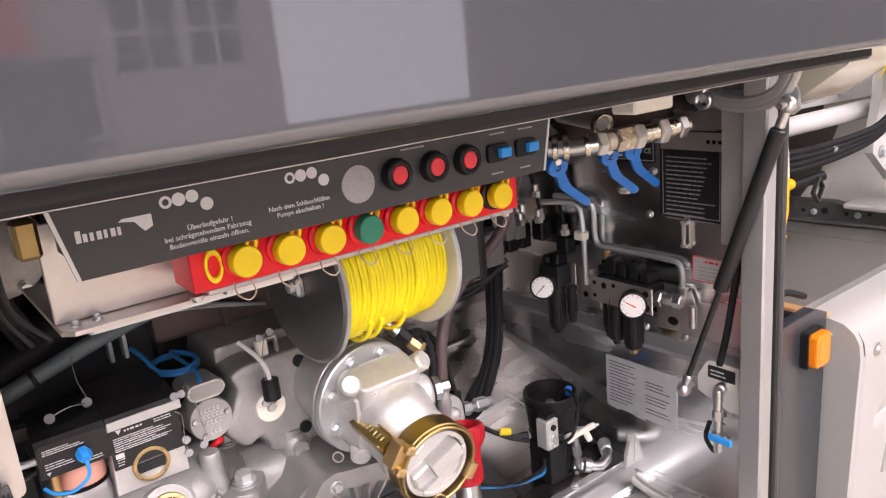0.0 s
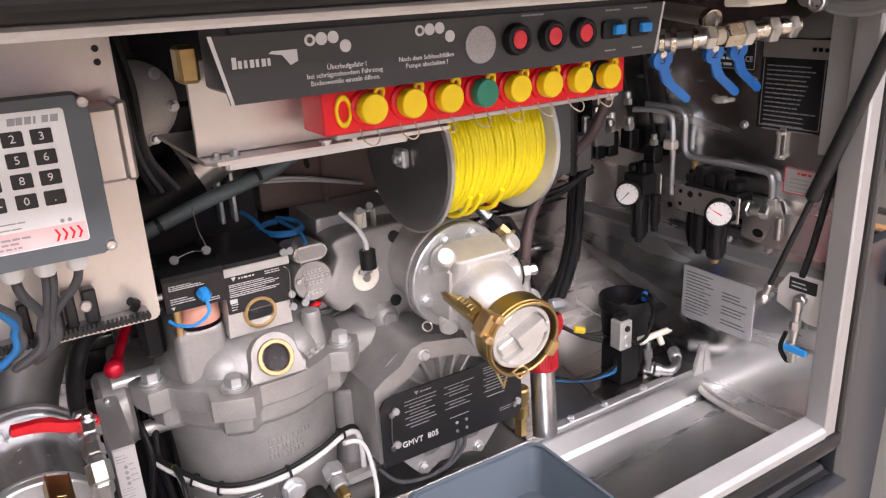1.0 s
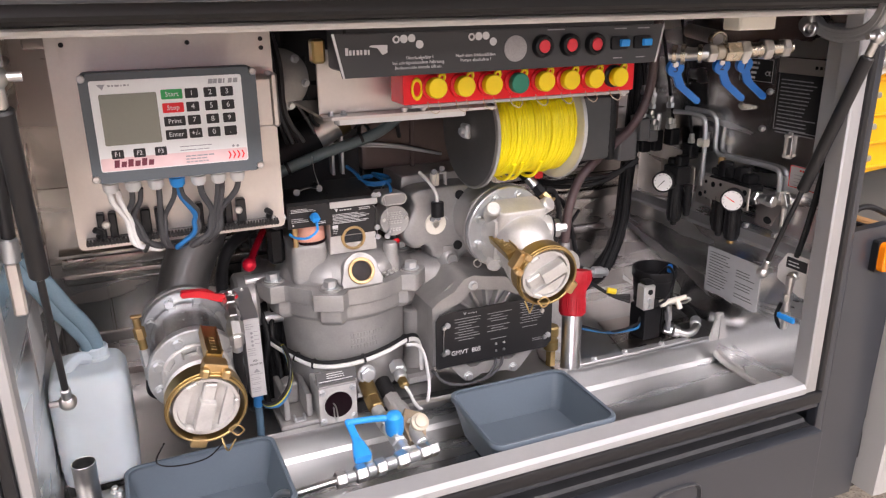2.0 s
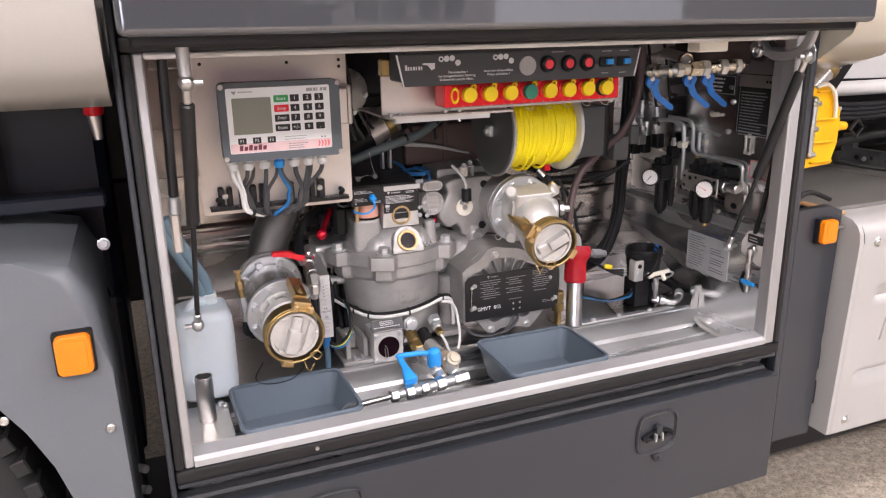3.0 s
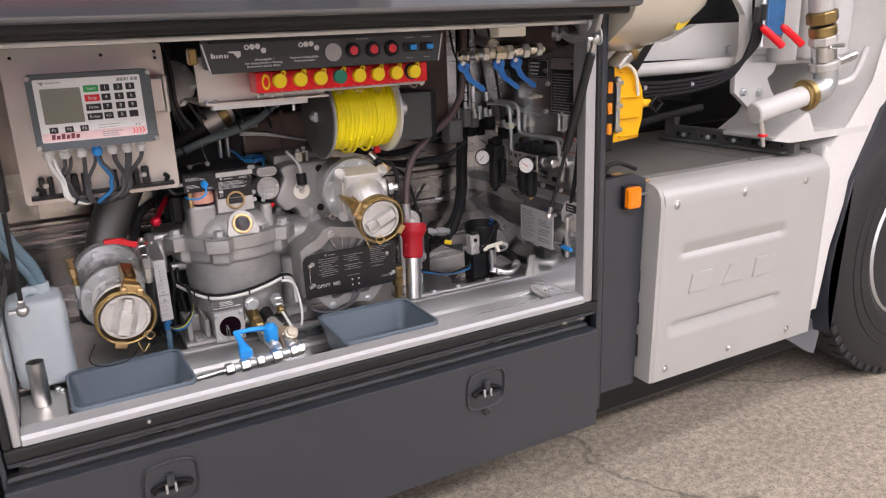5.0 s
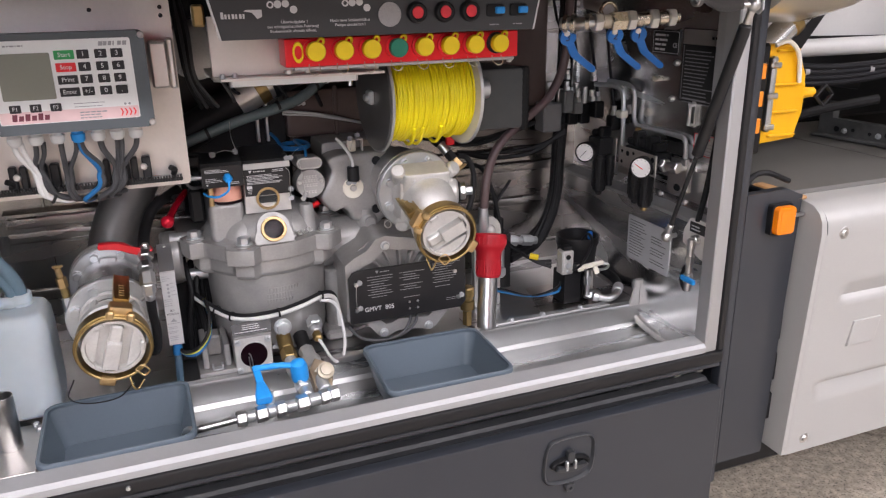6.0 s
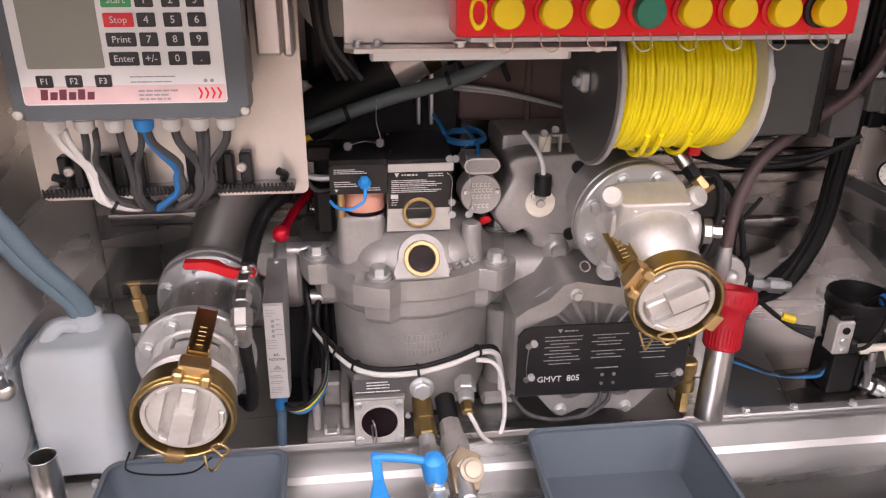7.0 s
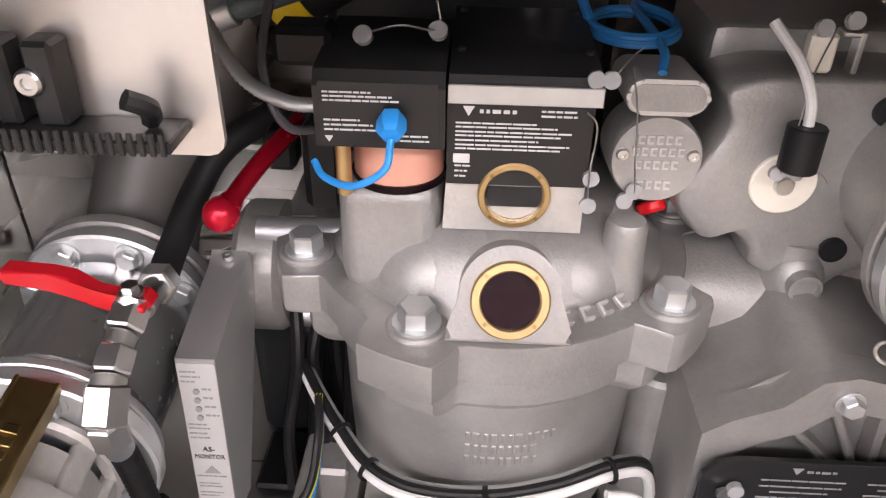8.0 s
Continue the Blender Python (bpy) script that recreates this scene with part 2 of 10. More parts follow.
M_ANTH = material("anthracite_paint", (0.026, 0.030, 0.038), 0.4, 0.0, 220, 0.05, 4, 0.1, 0.04, 0.0, 500, coat=0.6)
M_ANTH.node_tree.nodes["Principled BSDF"].inputs["Coat Roughness"].default_value = 0.16
M_DOOR = material("anthracite_gloss_paint", (0.06, 0.063, 0.07), 0.3, 0.0, 120, 0.05, 2, 0.05, 0.015, coat=1.0, spec=0.05)
M_DOOR.node_tree.nodes["Principled BSDF"].inputs["Coat IOR"].default_value = 2.1
M_DOOR.node_tree.nodes["Principled BSDF"].inputs["Coat Roughness"].default_value = 0.03
M_DUSTY = material("dusty_anthracite_paint", (0.022, 0.023, 0.025), 0.42, 0.0, 260, 0.5, 30, 0.4, 0.2, 0.1, 500, spec=0.3)
M_LATCH = material("dark_grey_latch_plastic", (0.035, 0.037, 0.04), 0.38, 0.0, 200, 0.1, 10, 0.1, 0.06, 0.05, 700)
M_SEAL = material("black_rubber_seal", (0.012, 0.012, 0.013), 0.45, 0.0, 90, 0.2, 8, 0.15, 0.1)
M_ALU = material("brushed_aluminium", (0.52, 0.525, 0.53), 0.56, 0.9, 60, 0.06, 6, 0.06, 0.1, 0.05, 120, stretch=(0.2, 1, 1))


def sheet(name, color, rough, waves, streak, haze=0.14, buckle=0.16):
    """Handled stainless sheet: slightly buckled, rolled in one direction, with dull wiped patches."""
    mt = material(name, color, rough, 1.0, 40, 0.04, 5, 0.1, 0.01, stretch=streak)
    nt = mt.node_tree
    p = nt.nodes["Principled BSDF"]
    link = nt.links.new
    co = nt.nodes.new("ShaderNodeTexCoord")
    mp = nt.nodes.new("ShaderNodeMapping")
    mp.inputs["Scale"].default_value = streak
    link(co.outputs["Object"], mp.inputs[0])
    wave = nt.nodes.new("ShaderNodeTexNoise")
    wave.inputs["Scale"].default_value, wave.inputs["Detail"].default_value = waves, 2
    link(mp.outputs[0], wave.inputs["Vector"])
    roll = nt.nodes.new("ShaderNodeTexNoise")
    roll.inputs["Scale"].default_value, roll.inputs["Detail"].default_value = 160, 3
    link(mp.outputs[0], roll.inputs["Vector"])
    b1 = nt.nodes.new("ShaderNodeBump")
    b1.inputs["Strength"].default_value, b1.inputs["Distance"].default_value = buckle, 0.008
    link(wave.outputs["Fac"], b1.inputs["Height"])
    b2 = nt.nodes.new("ShaderNodeBump")
    b2.inputs["Strength"].default_value, b2.inputs["Distance"].default_value = 0.12, 0.0002
    link(roll.outputs["Fac"], b2.inputs["Height"])
    link(b1.outputs[0], b2.inputs["Normal"])
    link(b2.outputs[0], p.inputs["Normal"])
    patch = nt.nodes.new("ShaderNodeTexNoise")
    patch.inputs["Scale"].default_value, patch.inputs["Detail"].default_value = 9, 5
    patch.inputs["Distortion"].default_value = 1.2
    link(mp.outputs[0], patch.inputs["Vector"])
    rg = nt.nodes.new("ShaderNodeMapRange")
    rg.inputs["From Min"].default_value, rg.inputs["From Max"].default_value = 0.4, 0.68
    rg.inputs["To Min"].default_value, rg.inputs["To Max"].default_value = rough, rough + haze
    link(patch.outputs["Fac"], rg.inputs["Value"])
    link(rg.outputs[0], p.inputs["Roughness"])
    return mt


# Back sheet's stainless, its base darkened to carry the shade of the depth.
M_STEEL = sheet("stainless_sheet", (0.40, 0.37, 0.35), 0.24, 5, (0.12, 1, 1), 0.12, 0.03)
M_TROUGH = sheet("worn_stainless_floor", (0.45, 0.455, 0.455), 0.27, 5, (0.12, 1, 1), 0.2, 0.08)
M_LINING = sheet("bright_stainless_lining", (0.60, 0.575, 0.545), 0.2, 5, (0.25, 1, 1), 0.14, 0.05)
# Same stainless for the side sheets, its base raised to replace missing light.
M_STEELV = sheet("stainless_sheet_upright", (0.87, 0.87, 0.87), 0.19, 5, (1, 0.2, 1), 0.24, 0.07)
M_PLATE = material("matt_stainless_plate", (0.70, 0.665, 0.63), 0.38, 0.9, 160, 0.05, 7, 0.06, 0.06, 0.03, 400)
M_CAST = material("cast_aluminium", (0.375, 0.37, 0.36), 0.42, 0.5, 260, 0.13, 20, 0.3, 0.16, 0.35, 420)
M_CASTL = material("bright_cast_aluminium", (0.60, 0.59, 0.57), 0.44, 0.5, 240, 0.12, 24, 0.24, 0.14, 0.3, 420)
M_ZINC = material("zinc_plated_steel", (0.60, 0.62, 0.63), 0.36, 0.75, 120, 0.07, 20, 0.1, 0.05, 0.03, 300)
M_CHROME = material("bright_steel", (0.64, 0.64, 0.635), 0.3, 1.0, 80, 0.05, 30, 0.12, 0.05)
M_MACH = material("machined_aluminium_pipe", (0.66, 0.66, 0.66), 0.26, 0.88, 80, 0.05, 20, 0.06, 0.04)
M_CREAMT = material("cream_tank_paint", (0.60, 0.56, 0.46), 0.25, 0.0, 200, 0.03, 2.5, 0.05, 0.04, coat=0.5)
M_BRASS = material("aged_brass", (0.40, 0.29, 0.125), 0.36, 1.0, 120, 0.16, 22, 0.2, 0.1, 0.06, 400)
M_BRASSB = material("bright_brass", (0.60, 0.43, 0.215), 0.46, 1.0, 120, 0.1, 20, 0.1, 0.08, 0.05, 400)
M_BLACK = material("black_plastic", (0.011, 0.011, 0.012), 0.42, 0.0, 200, 0.15, 10, 0.1, 0.08, 0.03, 700, spec=0.3)
M_BLACKM = material("black_anodised_metal", (0.022, 0.022, 0.023), 0.38, 0.2, 200, 0.1, 10, 0.1, 0.06, 0.03, 700)
M_LABEL = material("black_printed_foil", (0.015, 0.015, 0.016), 0.35, 0.0, 200, 0.05, 12, 0.05, 0.05)
M_PRINT = material("white_print", (0.62, 0.62, 0.62), 0.5, 0.0, 300, 0.04, 10, 0.03)
M_PRINTG = material("grey_print", (0.30, 0.30, 0.31), 0.5, 0.0, 300, 0.04, 10, 0.03)
M_RUBBER = material("black_hose_rubber", (0.014, 0.014, 0.015), 0.5, 0.0, 150, 0.2, 12, 0.15, 0.1, 0.06, 400, spec=0.3)
M_CABLE = material("grey_cable_sheath", (0.055, 0.056, 0.06), 0.45, 0.0, 150, 0.1, 12, 0.1)
M_WCABLE = material("white_cable_sheath", (0.72, 0.72, 0.71), 0.4, 0.0, 150, 0.04, 12, 0.05)
M_HOSEB = material("brown_rubber_hose", (0.11, 0.075, 0.075), 0.38, 0.0, 150, 0.12, 12, 0.1, 0.06)
M_RED = material("red_plastic", (0.80, 0.007, 0.014), 0.4, 0.0, 200, 0.05, 20, 0.05, 0.05)
M_REDM = material("red_coated_lever", (0.60, 0.012, 0.022), 0.3, 0.0, 200, 0.06, 20, 0.05, 0.05, 0.04, 500, coat=0.3)
M_YEL = material("yellow_plastic_cap", (0.93, 0.66, 0.004), 0.4, 0.0, 200, 0.04, 20, 0.04)
M_ROPE = material("yellow_cable", (0.93, 0.78, 0.0), 0.42, 0.0, 500, 0.08, 40, 0.07, 0.06, 0.1, 900)
M_GREEN = material("green_plastic_cap", (0.02, 0.22, 0.14), 0.4, 0.0, 200, 0.05, 20, 0.04)
M_BLUE = material("blue_plastic", (0.015, 0.16, 0.52), 0.36, 0.0, 200, 0.06, 20, 0.05, 0.05)
M_BLUEW = material("scuffed_blue_enamel", (0.035, 0.13, 0.30), 0.35, 0.0, 120, 0.25, 30, 0.4, 0.15)
M_BLUEL = material("light_blue_plastic", (0.02, 0.30, 0.78), 0.38, 0.0, 200, 0.06, 20, 0.05, 0.05)
M_TRAY = material("slate_blue_plastic_tray", (0.105, 0.135, 0.165), 0.42, 0.0, 250, 0.06, 9, 0.06, 0.06, 0.06, 700)
M_CASE = material("dark_grey_case_paint", (0.085, 0.10, 0.11), 0.42, 0.0, 250, 0.06, 9, 0.05, 0.05, 0.1, 900)
M_FOIL = material("white_keypad_foil", (0.74, 0.75, 0.74), 0.4, 0.0, 250, 0.03, 9, 0.03)
M_LCD = material("grey_green_display", (0.23, 0.235, 0.195), 0.18, 0.0, 250, 0.03, 9, 0.04, 0.02, coat=0.5)
M_KEYG = material("green_key_foil", (0.02, 0.30, 0.08), 0.4)
M_KEYR = material("red_key_foil", (0.70, 0.015, 0.02), 0.4)
M_PINK = material("pale_red_stripe_foil", (0.72, 0.52, 0.52), 0.4, 0.0, 60, 0.1, 20, 0.2)
M_JERRY = material("translucent_white_plastic", (0.64, 0.72, 0.77), 0.38, 0.0, 60, 0.03, 6, 0.05, 0.05, 0.05, 200, trans=0.12, ior=1.3)
M_JERRY.node_tree.nodes["Principled BSDF"].inputs["Subsurface Weight"].default_value = 0.5
M_JERRY.node_tree.nodes["Principled BSDF"].inputs["Subsurface Radius"].default_value = (0.05, 0.06, 0.07)
M_TUBE = material("reinforced_clear_hose", (0.26, 0.39, 0.48), 0.2, 0.0, 600, 0.2, 10, 0.08, 0.08, 0.3, 700, trans=0.3, ior=1.3)
M_TUBEG = material("braided_grey_green_hose", (0.10, 0.13, 0.135), 0.42, 0.0, 500, 0.3, 10, 0.1, 0.08, 0.4, 600)
M_SALMON = material("salmon_sight_cup", (0.72, 0.36, 0.27), 0.25, 0.0, 100, 0.05, 20, 0.15, 0.05, coat=0.4)
M_CREAM = material("cream_washer", (0.80, 0.76, 0.66), 0.45, 0.0, 200, 0.04, 20, 0.04)
M_TAN = material("tan_cast_brass", (0.34, 0.27, 0.19), 0.45, 0.5, 150, 0.15, 30, 0.25, 0.1, 0.1, 400)
M_CREAMD = material("dull_cream_knob", (0.52, 0.46, 0.36), 0.4, 0.2, 150, 0.1, 30, 0.1)
M_FLUID = material("dark_red_fuel", (0.007, 0.0014, 0.0035), 0.3, 0.0, 60, 0.1, 30, 0.2, 0.03, spec=0.2)
# Pale tone of the glass's reflection, painted on the half-filled sight's disc.
M_FLUIDH = material("half_filled_sight_reflection", (0.34, 0.32, 0.29), 0.3, 0.0, 60, 0.1, 30, 0.3)
M_SEALC = material("clear_plastic_seal", (0.66, 0.67, 0.68), 0.2, 0.0, 100, 0.05, 20, 0.05, trans=0.55)
M_WHITE = material("white_vehicle_paint", (0.68, 0.67, 0.65), 0.28, 0.0, 200, 0.03, 2.5, 0.05, 0.04, coat=0.4)
M_SILL = material("dull_aluminium_profile", (0.50, 0.505, 0.51), 0.68, 0.7, 120, 0.06, 9, 0.1, 0.06)
M_NICKEL = material("worn_nickel_fitting", (0.62, 0.56, 0.46), 0.26, 1.0, 100, 0.08, 25, 0.1, 0.06, 0.02, 300)
# Pale plate paint, also the top trim's colour brightened against the door's shade.
M_TRIMT = material("brightened_pale_finish", (0.78, 0.76, 0.73), 0.5, 0.35, 120, 0.05, 9, 0.06, 0.05)
M_CASTD = material("grey_valve_coil", (0.13, 0.13, 0.125), 0.45, 0.0, 200, 0.08, 30, 0.08)
M_HOSED = material("deep_black_hose_rubber", (0.006, 0.006, 0.008), 0.55, 0.0, 150, 0.2, 12, 0.15, 0.1, 0.06, 400, spec=0.25)
M_REDG = material("wine_red_rubber_grip", (0.46, 0.008, 0.018), 0.42, 0.0, 200, 0.08, 25, 0.1, 0.05)
# White tank paint lowered so that its colour holds the shell's grey shading.
M_TANKP = material("shade_toned_white_tank_paint", (0.50, 0.485, 0.45), 0.33, 0.0, 200, 0.03, 2.5, 0.06, 0.05, coat=0.3)
M_WHITED = material("white_frame_paint", (0.56, 0.555, 0.54), 0.38, 0.0, 200, 0.04, 5, 0.08, 0.06, 0.03, 300)
M_SILVER = material("silver_grey_panel_paint", (0.43, 0.425, 0.41), 0.33, 0.1, 300, 0.04, 3, 0.06, 0.05, 0.03, 800)
M_GREYP = material("grey_mudguard_plastic", (0.135, 0.148, 0.162), 0.42, 0.0, 200, 0.06, 4, 0.1, 0.06, 0.05, 500)
M_AMBER = material("amber_lens", (0.90, 0.24, 0.0), 0.2, 0.0, 300, 0.08, 20, 0.05, 0.05, 0.1, 250, trans=0.1, coat=0.4)
M_YBOX = material("yellow_moulded_plastic", (0.84, 0.44, 0.0), 0.38, 0.0, 200, 0.05, 6, 0.07, 0.05, 0.05, 500)
M_TYRE = material("tyre_rubber", (0.022, 0.022, 0.023), 0.62, 0.0, 90, 0.2, 6, 0.2, 0.1, 0.15, 300)
# Chassis black, also used for boxes that stand in for deep shade.
M_CHASSIS = material("black_chassis_paint_and_shade_fill", (0.006, 0.007, 0.009), 0.45, 0.0, 60, 0.2, 5, 0.2, 0.1, 0.05, 200)
M_CHASSISB = material("dark_blue_chassis_paint", (0.006, 0.008, 0.016), 0.4, 0.0, 60, 0.2, 5, 0.2, 0.1, 0.05, 200)
M_DARKTOP = material("dark_textured_step_cover", (0.13, 0.125, 0.115), 0.55, 0.0, 300, 0.12, 4, 0.15, 0.08, 0.15, 500)
M_DUCT = material("brown_primed_duct", (0.10, 0.07, 0.062), 0.4, 0.3, 60, 0.15, 7, 0.2, 0.1, 0.05, 200)
M_PAPER = material("printed_white_foil", (0.52, 0.52, 0.52), 0.45, 0.0, 200, 0.04, 10, 0.05)
M_DIAL = material("white_dial", (0.80, 0.79, 0.77), 0.35, 0.0, 200, 0.02, 10, 0.02)
M_HALL = material("white_hall_wall", (0.74, 0.745, 0.73), 0.6, 0.0, 10, 0.05, 0.6, 0.08, 0.05, 0.05, 60)
M_HALLD = material("grey_hall_steel", (0.25, 0.26, 0.28), 0.5, 0.0, 10, 0.08, 0.6, 0.1)
M_GATE = material("white_gate_panel", (0.70, 0.72, 0.74), 0.45, 0.0, 10, 0.04, 0.6, 0.05)
M_PANE = glow("added_daylight_pane", (0.85, 0.93, 1.0), 3.0)
M_PANED = material("dark_window_pane", (0.05, 0.06, 0.07), 0.1)
M_TUBEL = glow("roof_light_panel", (1.0, 0.98, 0.94), 5.0)
M_YTAPE = material("yellow_warning_tape", (0.85, 0.62, 0.01), 0.4)
M_WIREB = material("blue_wire", (0.015, 0.14, 0.36), 0.4)
M_WIREY = material("yellow_green_wire", (0.70, 0.62, 0.02), 0.4)
M_SLEEVE = material("blue_grey_cable_sleeve", (0.06, 0.11, 0.16), 0.4)
M_ORANGE = material("orange_foil", (0.85, 0.28, 0.02), 0.4)


def glass_material(name, color, rough=0.02):
    mt = bpy.data.materials.new(name)
    mt.use_nodes = True
    p = mt.node_tree.nodes["Principled BSDF"]
    p.inputs["Base Color"].default_value = (*color, 1)
    p.inputs["Roughness"].default_value = rough
    p.inputs["Transmission Weight"].default_value = 1.0
    p.inputs["IOR"].default_value = 1.15
    return mt


M_GLASS = glass_material("sight_glass", (0.97, 0.97, 0.96))


def concrete():
    mt = material("stained_concrete", (0.40, 0.35, 0.285), 0.5, 0.0, 32, 0.42, 1.3, 0.42, 0.16, 0.12, 90)
    nt = mt.node_tree
    link = nt.links.new
    p = nt.nodes["Principled BSDF"]
    base = p.inputs["Base Color"].links[0].from_socket
    co = nt.nodes.new("ShaderNodeTexCoord")
    sp = nt.nodes.new("ShaderNodeTexNoise")
    sp.inputs["Scale"].default_value, sp.inputs["Detail"].default_value = 150, 4
    link(co.outputs["Object"], sp.inputs["Vector"])
    ramp = nt.nodes.new("ShaderNodeValToRGB")
    ramp.color_ramp.elements[0].position, ramp.color_ramp.elements[1].position = 0.33, 0.46
    ramp.color_ramp.elements[0].color = (0.30, 0.30, 0.30, 1)
    ramp.color_ramp.elements[1].color = (1.15, 1.15, 1.15, 1)
    link(sp.outputs["Fac"], ramp.inputs[0])
    mot = nt.nodes.new("ShaderNodeTexNoise")
    mot.inputs["Scale"].default_value, mot.inputs["Detail"].default_value = 48, 9
    link(co.outputs["Object"], mot.inputs["Vector"])
    mr_ = nt.nodes.new("ShaderNodeValToRGB")
    mr_.color_ramp.elements[0].position, mr_.color_ramp.elements[1].position = 0.40, 0.60
    mr_.color_ramp.elements[0].color = (0.80, 0.79, 0.78, 1)
    mr_.color_ramp.elements[1].color = (1.12, 1.12, 1.12, 1)
    link(mot.outputs["Fac"], mr_.inputs[0])
    m0 = nt.nodes.new("ShaderNodeVectorMath")
    m0.operation = "MULTIPLY"
    link(base, m0.inputs[0])
    link(mr_.outputs[0], m0.inputs[1])
    base = m0.outputs[0]
    # a few wandering hairline cracks
    warp = nt.nodes.new("ShaderNodeTexNoise")
    warp.inputs["Scale"].default_value, warp.inputs["Detail"].default_value = 3, 5
    link(co.outputs["Object"], warp.inputs["Vector"])
    mixv = nt.nodes.new("ShaderNodeVectorMath")
    mixv.operation = "MULTIPLY_ADD"
    link(warp.outputs["Color"], mixv.inputs[0])
    mixv.inputs[1].default_value = (0.35, 0.35, 0)
    link(co.outputs["Object"], mixv.inputs[2])
    vor = nt.nodes.new("ShaderNodeTexVoronoi")
    vor.feature = "DISTANCE_TO_EDGE"
    vor.inputs["Scale"].default_value = 0.62
    link(mixv.outputs[0], vor.inputs["Vector"])
    cr = nt.nodes.new("ShaderNodeValToRGB")
    cr.color_ramp.elements[0].position, cr.color_ramp.elements[1].position = 0.0, 0.006
    cr.color_ramp.elements[0].color = (0.5, 0.5, 0.5, 1)
    link(vor.outputs["Distance"], cr.inputs[0])
    m1 = nt.nodes.new("ShaderNodeVectorMath")
    m1.operation = "MULTIPLY"
    link(base, m1.inputs[0])
    link(ramp.outputs[0], m1.inputs[1])
    m2 = nt.nodes.new("ShaderNodeVectorMath")
    m2.operation = "MULTIPLY"
    link(m1.outputs[0], m2.inputs[0])
    link(cr.outputs[0], m2.inputs[1])
    link(m2.outputs[0], p.inputs["Base Color"])
    return mt


M_CONC = concrete()

# ---- the hall ----
bm = bmesh.new()
box(bm, (-20, -14.2, -0.3), (22, 9, 0.0))
solid("ground", bm, M_CONC, "worn stained concrete floor of the workshop hall", "floor", "structure")
bm = bmesh.new()
box(bm, (-20, -14.2, 0), (-19.8, 9, 5.0))
solid("wall_west", bm, M_HALL, "plain light hall wall", "wall", "structure")
bm = bmesh.new()
box(bm, (21.8, -14.2, 0), (22, 9, 5.0))
solid("wall_east", bm, M_HALL, "plain light hall wall", "wall", "structure")
bm = bmesh.new()
box(bm, (-19.8, 8.8, 0), (21.8, 9, 5.0))
solid("wall_north", bm, M_HALL, "plain light hall wall behind the truck", "wall", "structure")
bm = bmesh.new()
# The first three windows are unseen, added with glowing panes to balance the light.
WIN_X = [(-11.0, -8.2), (-8.0, -5.2), (-5.0, -2.2), (3.95, 5.25), (5.35, 6.55)]
GATE = (7.1, 12.2)
WZ0, WZ1 = 1.35, 4.4
box(bm, (-19.8, -14.2, 0), (GATE[0], -14.0, WZ0))
box(bm, (GATE[1], -14.2, 0), (21.8, -14.0, WZ0))
box(bm, (-19.8, -14.2, 4.5), (21.8, -14.0, 5.0))
box(bm, (-19.8, -14.2, WZ1), (GATE[0], -14.0, 4.5))
edges_x = [-19.8] + [v for w in WIN_X for v in w] + [GATE[0]]
for a, b in zip(edges_x[::2], edges_x[1::2]):
    box(bm, (a, -14.2, WZ0), (b, -14.0, WZ1))
box(bm, (GATE[1], -14.2, WZ0), (21.8, -14.0, 4.5))
solid("wall_south", bm, M_HALL, "light hall wall with tall windows and a gate", "wall", "structure")
for n, (a, b) in enumerate(WIN_X):
    w = tagged(new(f"window_{n + 1}"), "steel-framed hall window with small panes, the first three added for light", "window", "hall windows", "structure")
    w.location = (a, -14.1, WZ0)
    ORIGIN[w.name] = Vector((a, -14.1, WZ0))
    bm = bmesh.new()
    box(bm, (a, -14.14, WZ0), (b, -14.05, WZ0 + 0.08)); box(bm, (a, -14.14, WZ1 - 0.08), (b, -14.05, WZ1))
    box(bm, (a, -14.14, WZ0), (a + 0.08, -14.05, WZ1)); box(bm, (b - 0.08, -14.14, WZ0), (b, -14.05, WZ1))
    box(bm, ((a + b) / 2 - 0.05, -14.13, WZ0), ((a + b) / 2 + 0.05, -14.06, WZ1))
    for k in range(1, 4):
        z = WZ0 + (WZ1 - WZ0) * k / 4
        box(bm, (a + 0.08, -14.12, z - 0.05), (b - 0.08, -14.07, z + 0.05))
    part("window_frame", bm, M_HALL, w)
    bm = bmesh.new()
    box(bm, (a + 0.02, -14.11, WZ0 + 0.02), (b - 0.02, -14.10, WZ1 - 0.02))
    part("pane", bm, M_PANE if n < 3 else M_PANED, w)
gate = tagged(new("door_1"), "bright translucent sectional hall gate", "gate", "", "structure")
gate.location = (GATE[0], -14.1, 0)
ORIGIN[gate.name] = Vector((GATE[0], -14.1, 0))
for k in range(7):
    bm = bmesh.new(); box(bm, (GATE[0], -14.12, 0.01 + 0.64 * k), (GATE[1], -14.05, 0.64 + 0.64 * k), 0.015)
    part("panel", bm, M_GATE, gate)
bm = bmesh.new()
box(bm, (-20, -14.2, 5.0), (22, 9, 5.2))
solid("ceiling", bm, M_HALL, "light hall roof soffit", "ceiling", "structure")
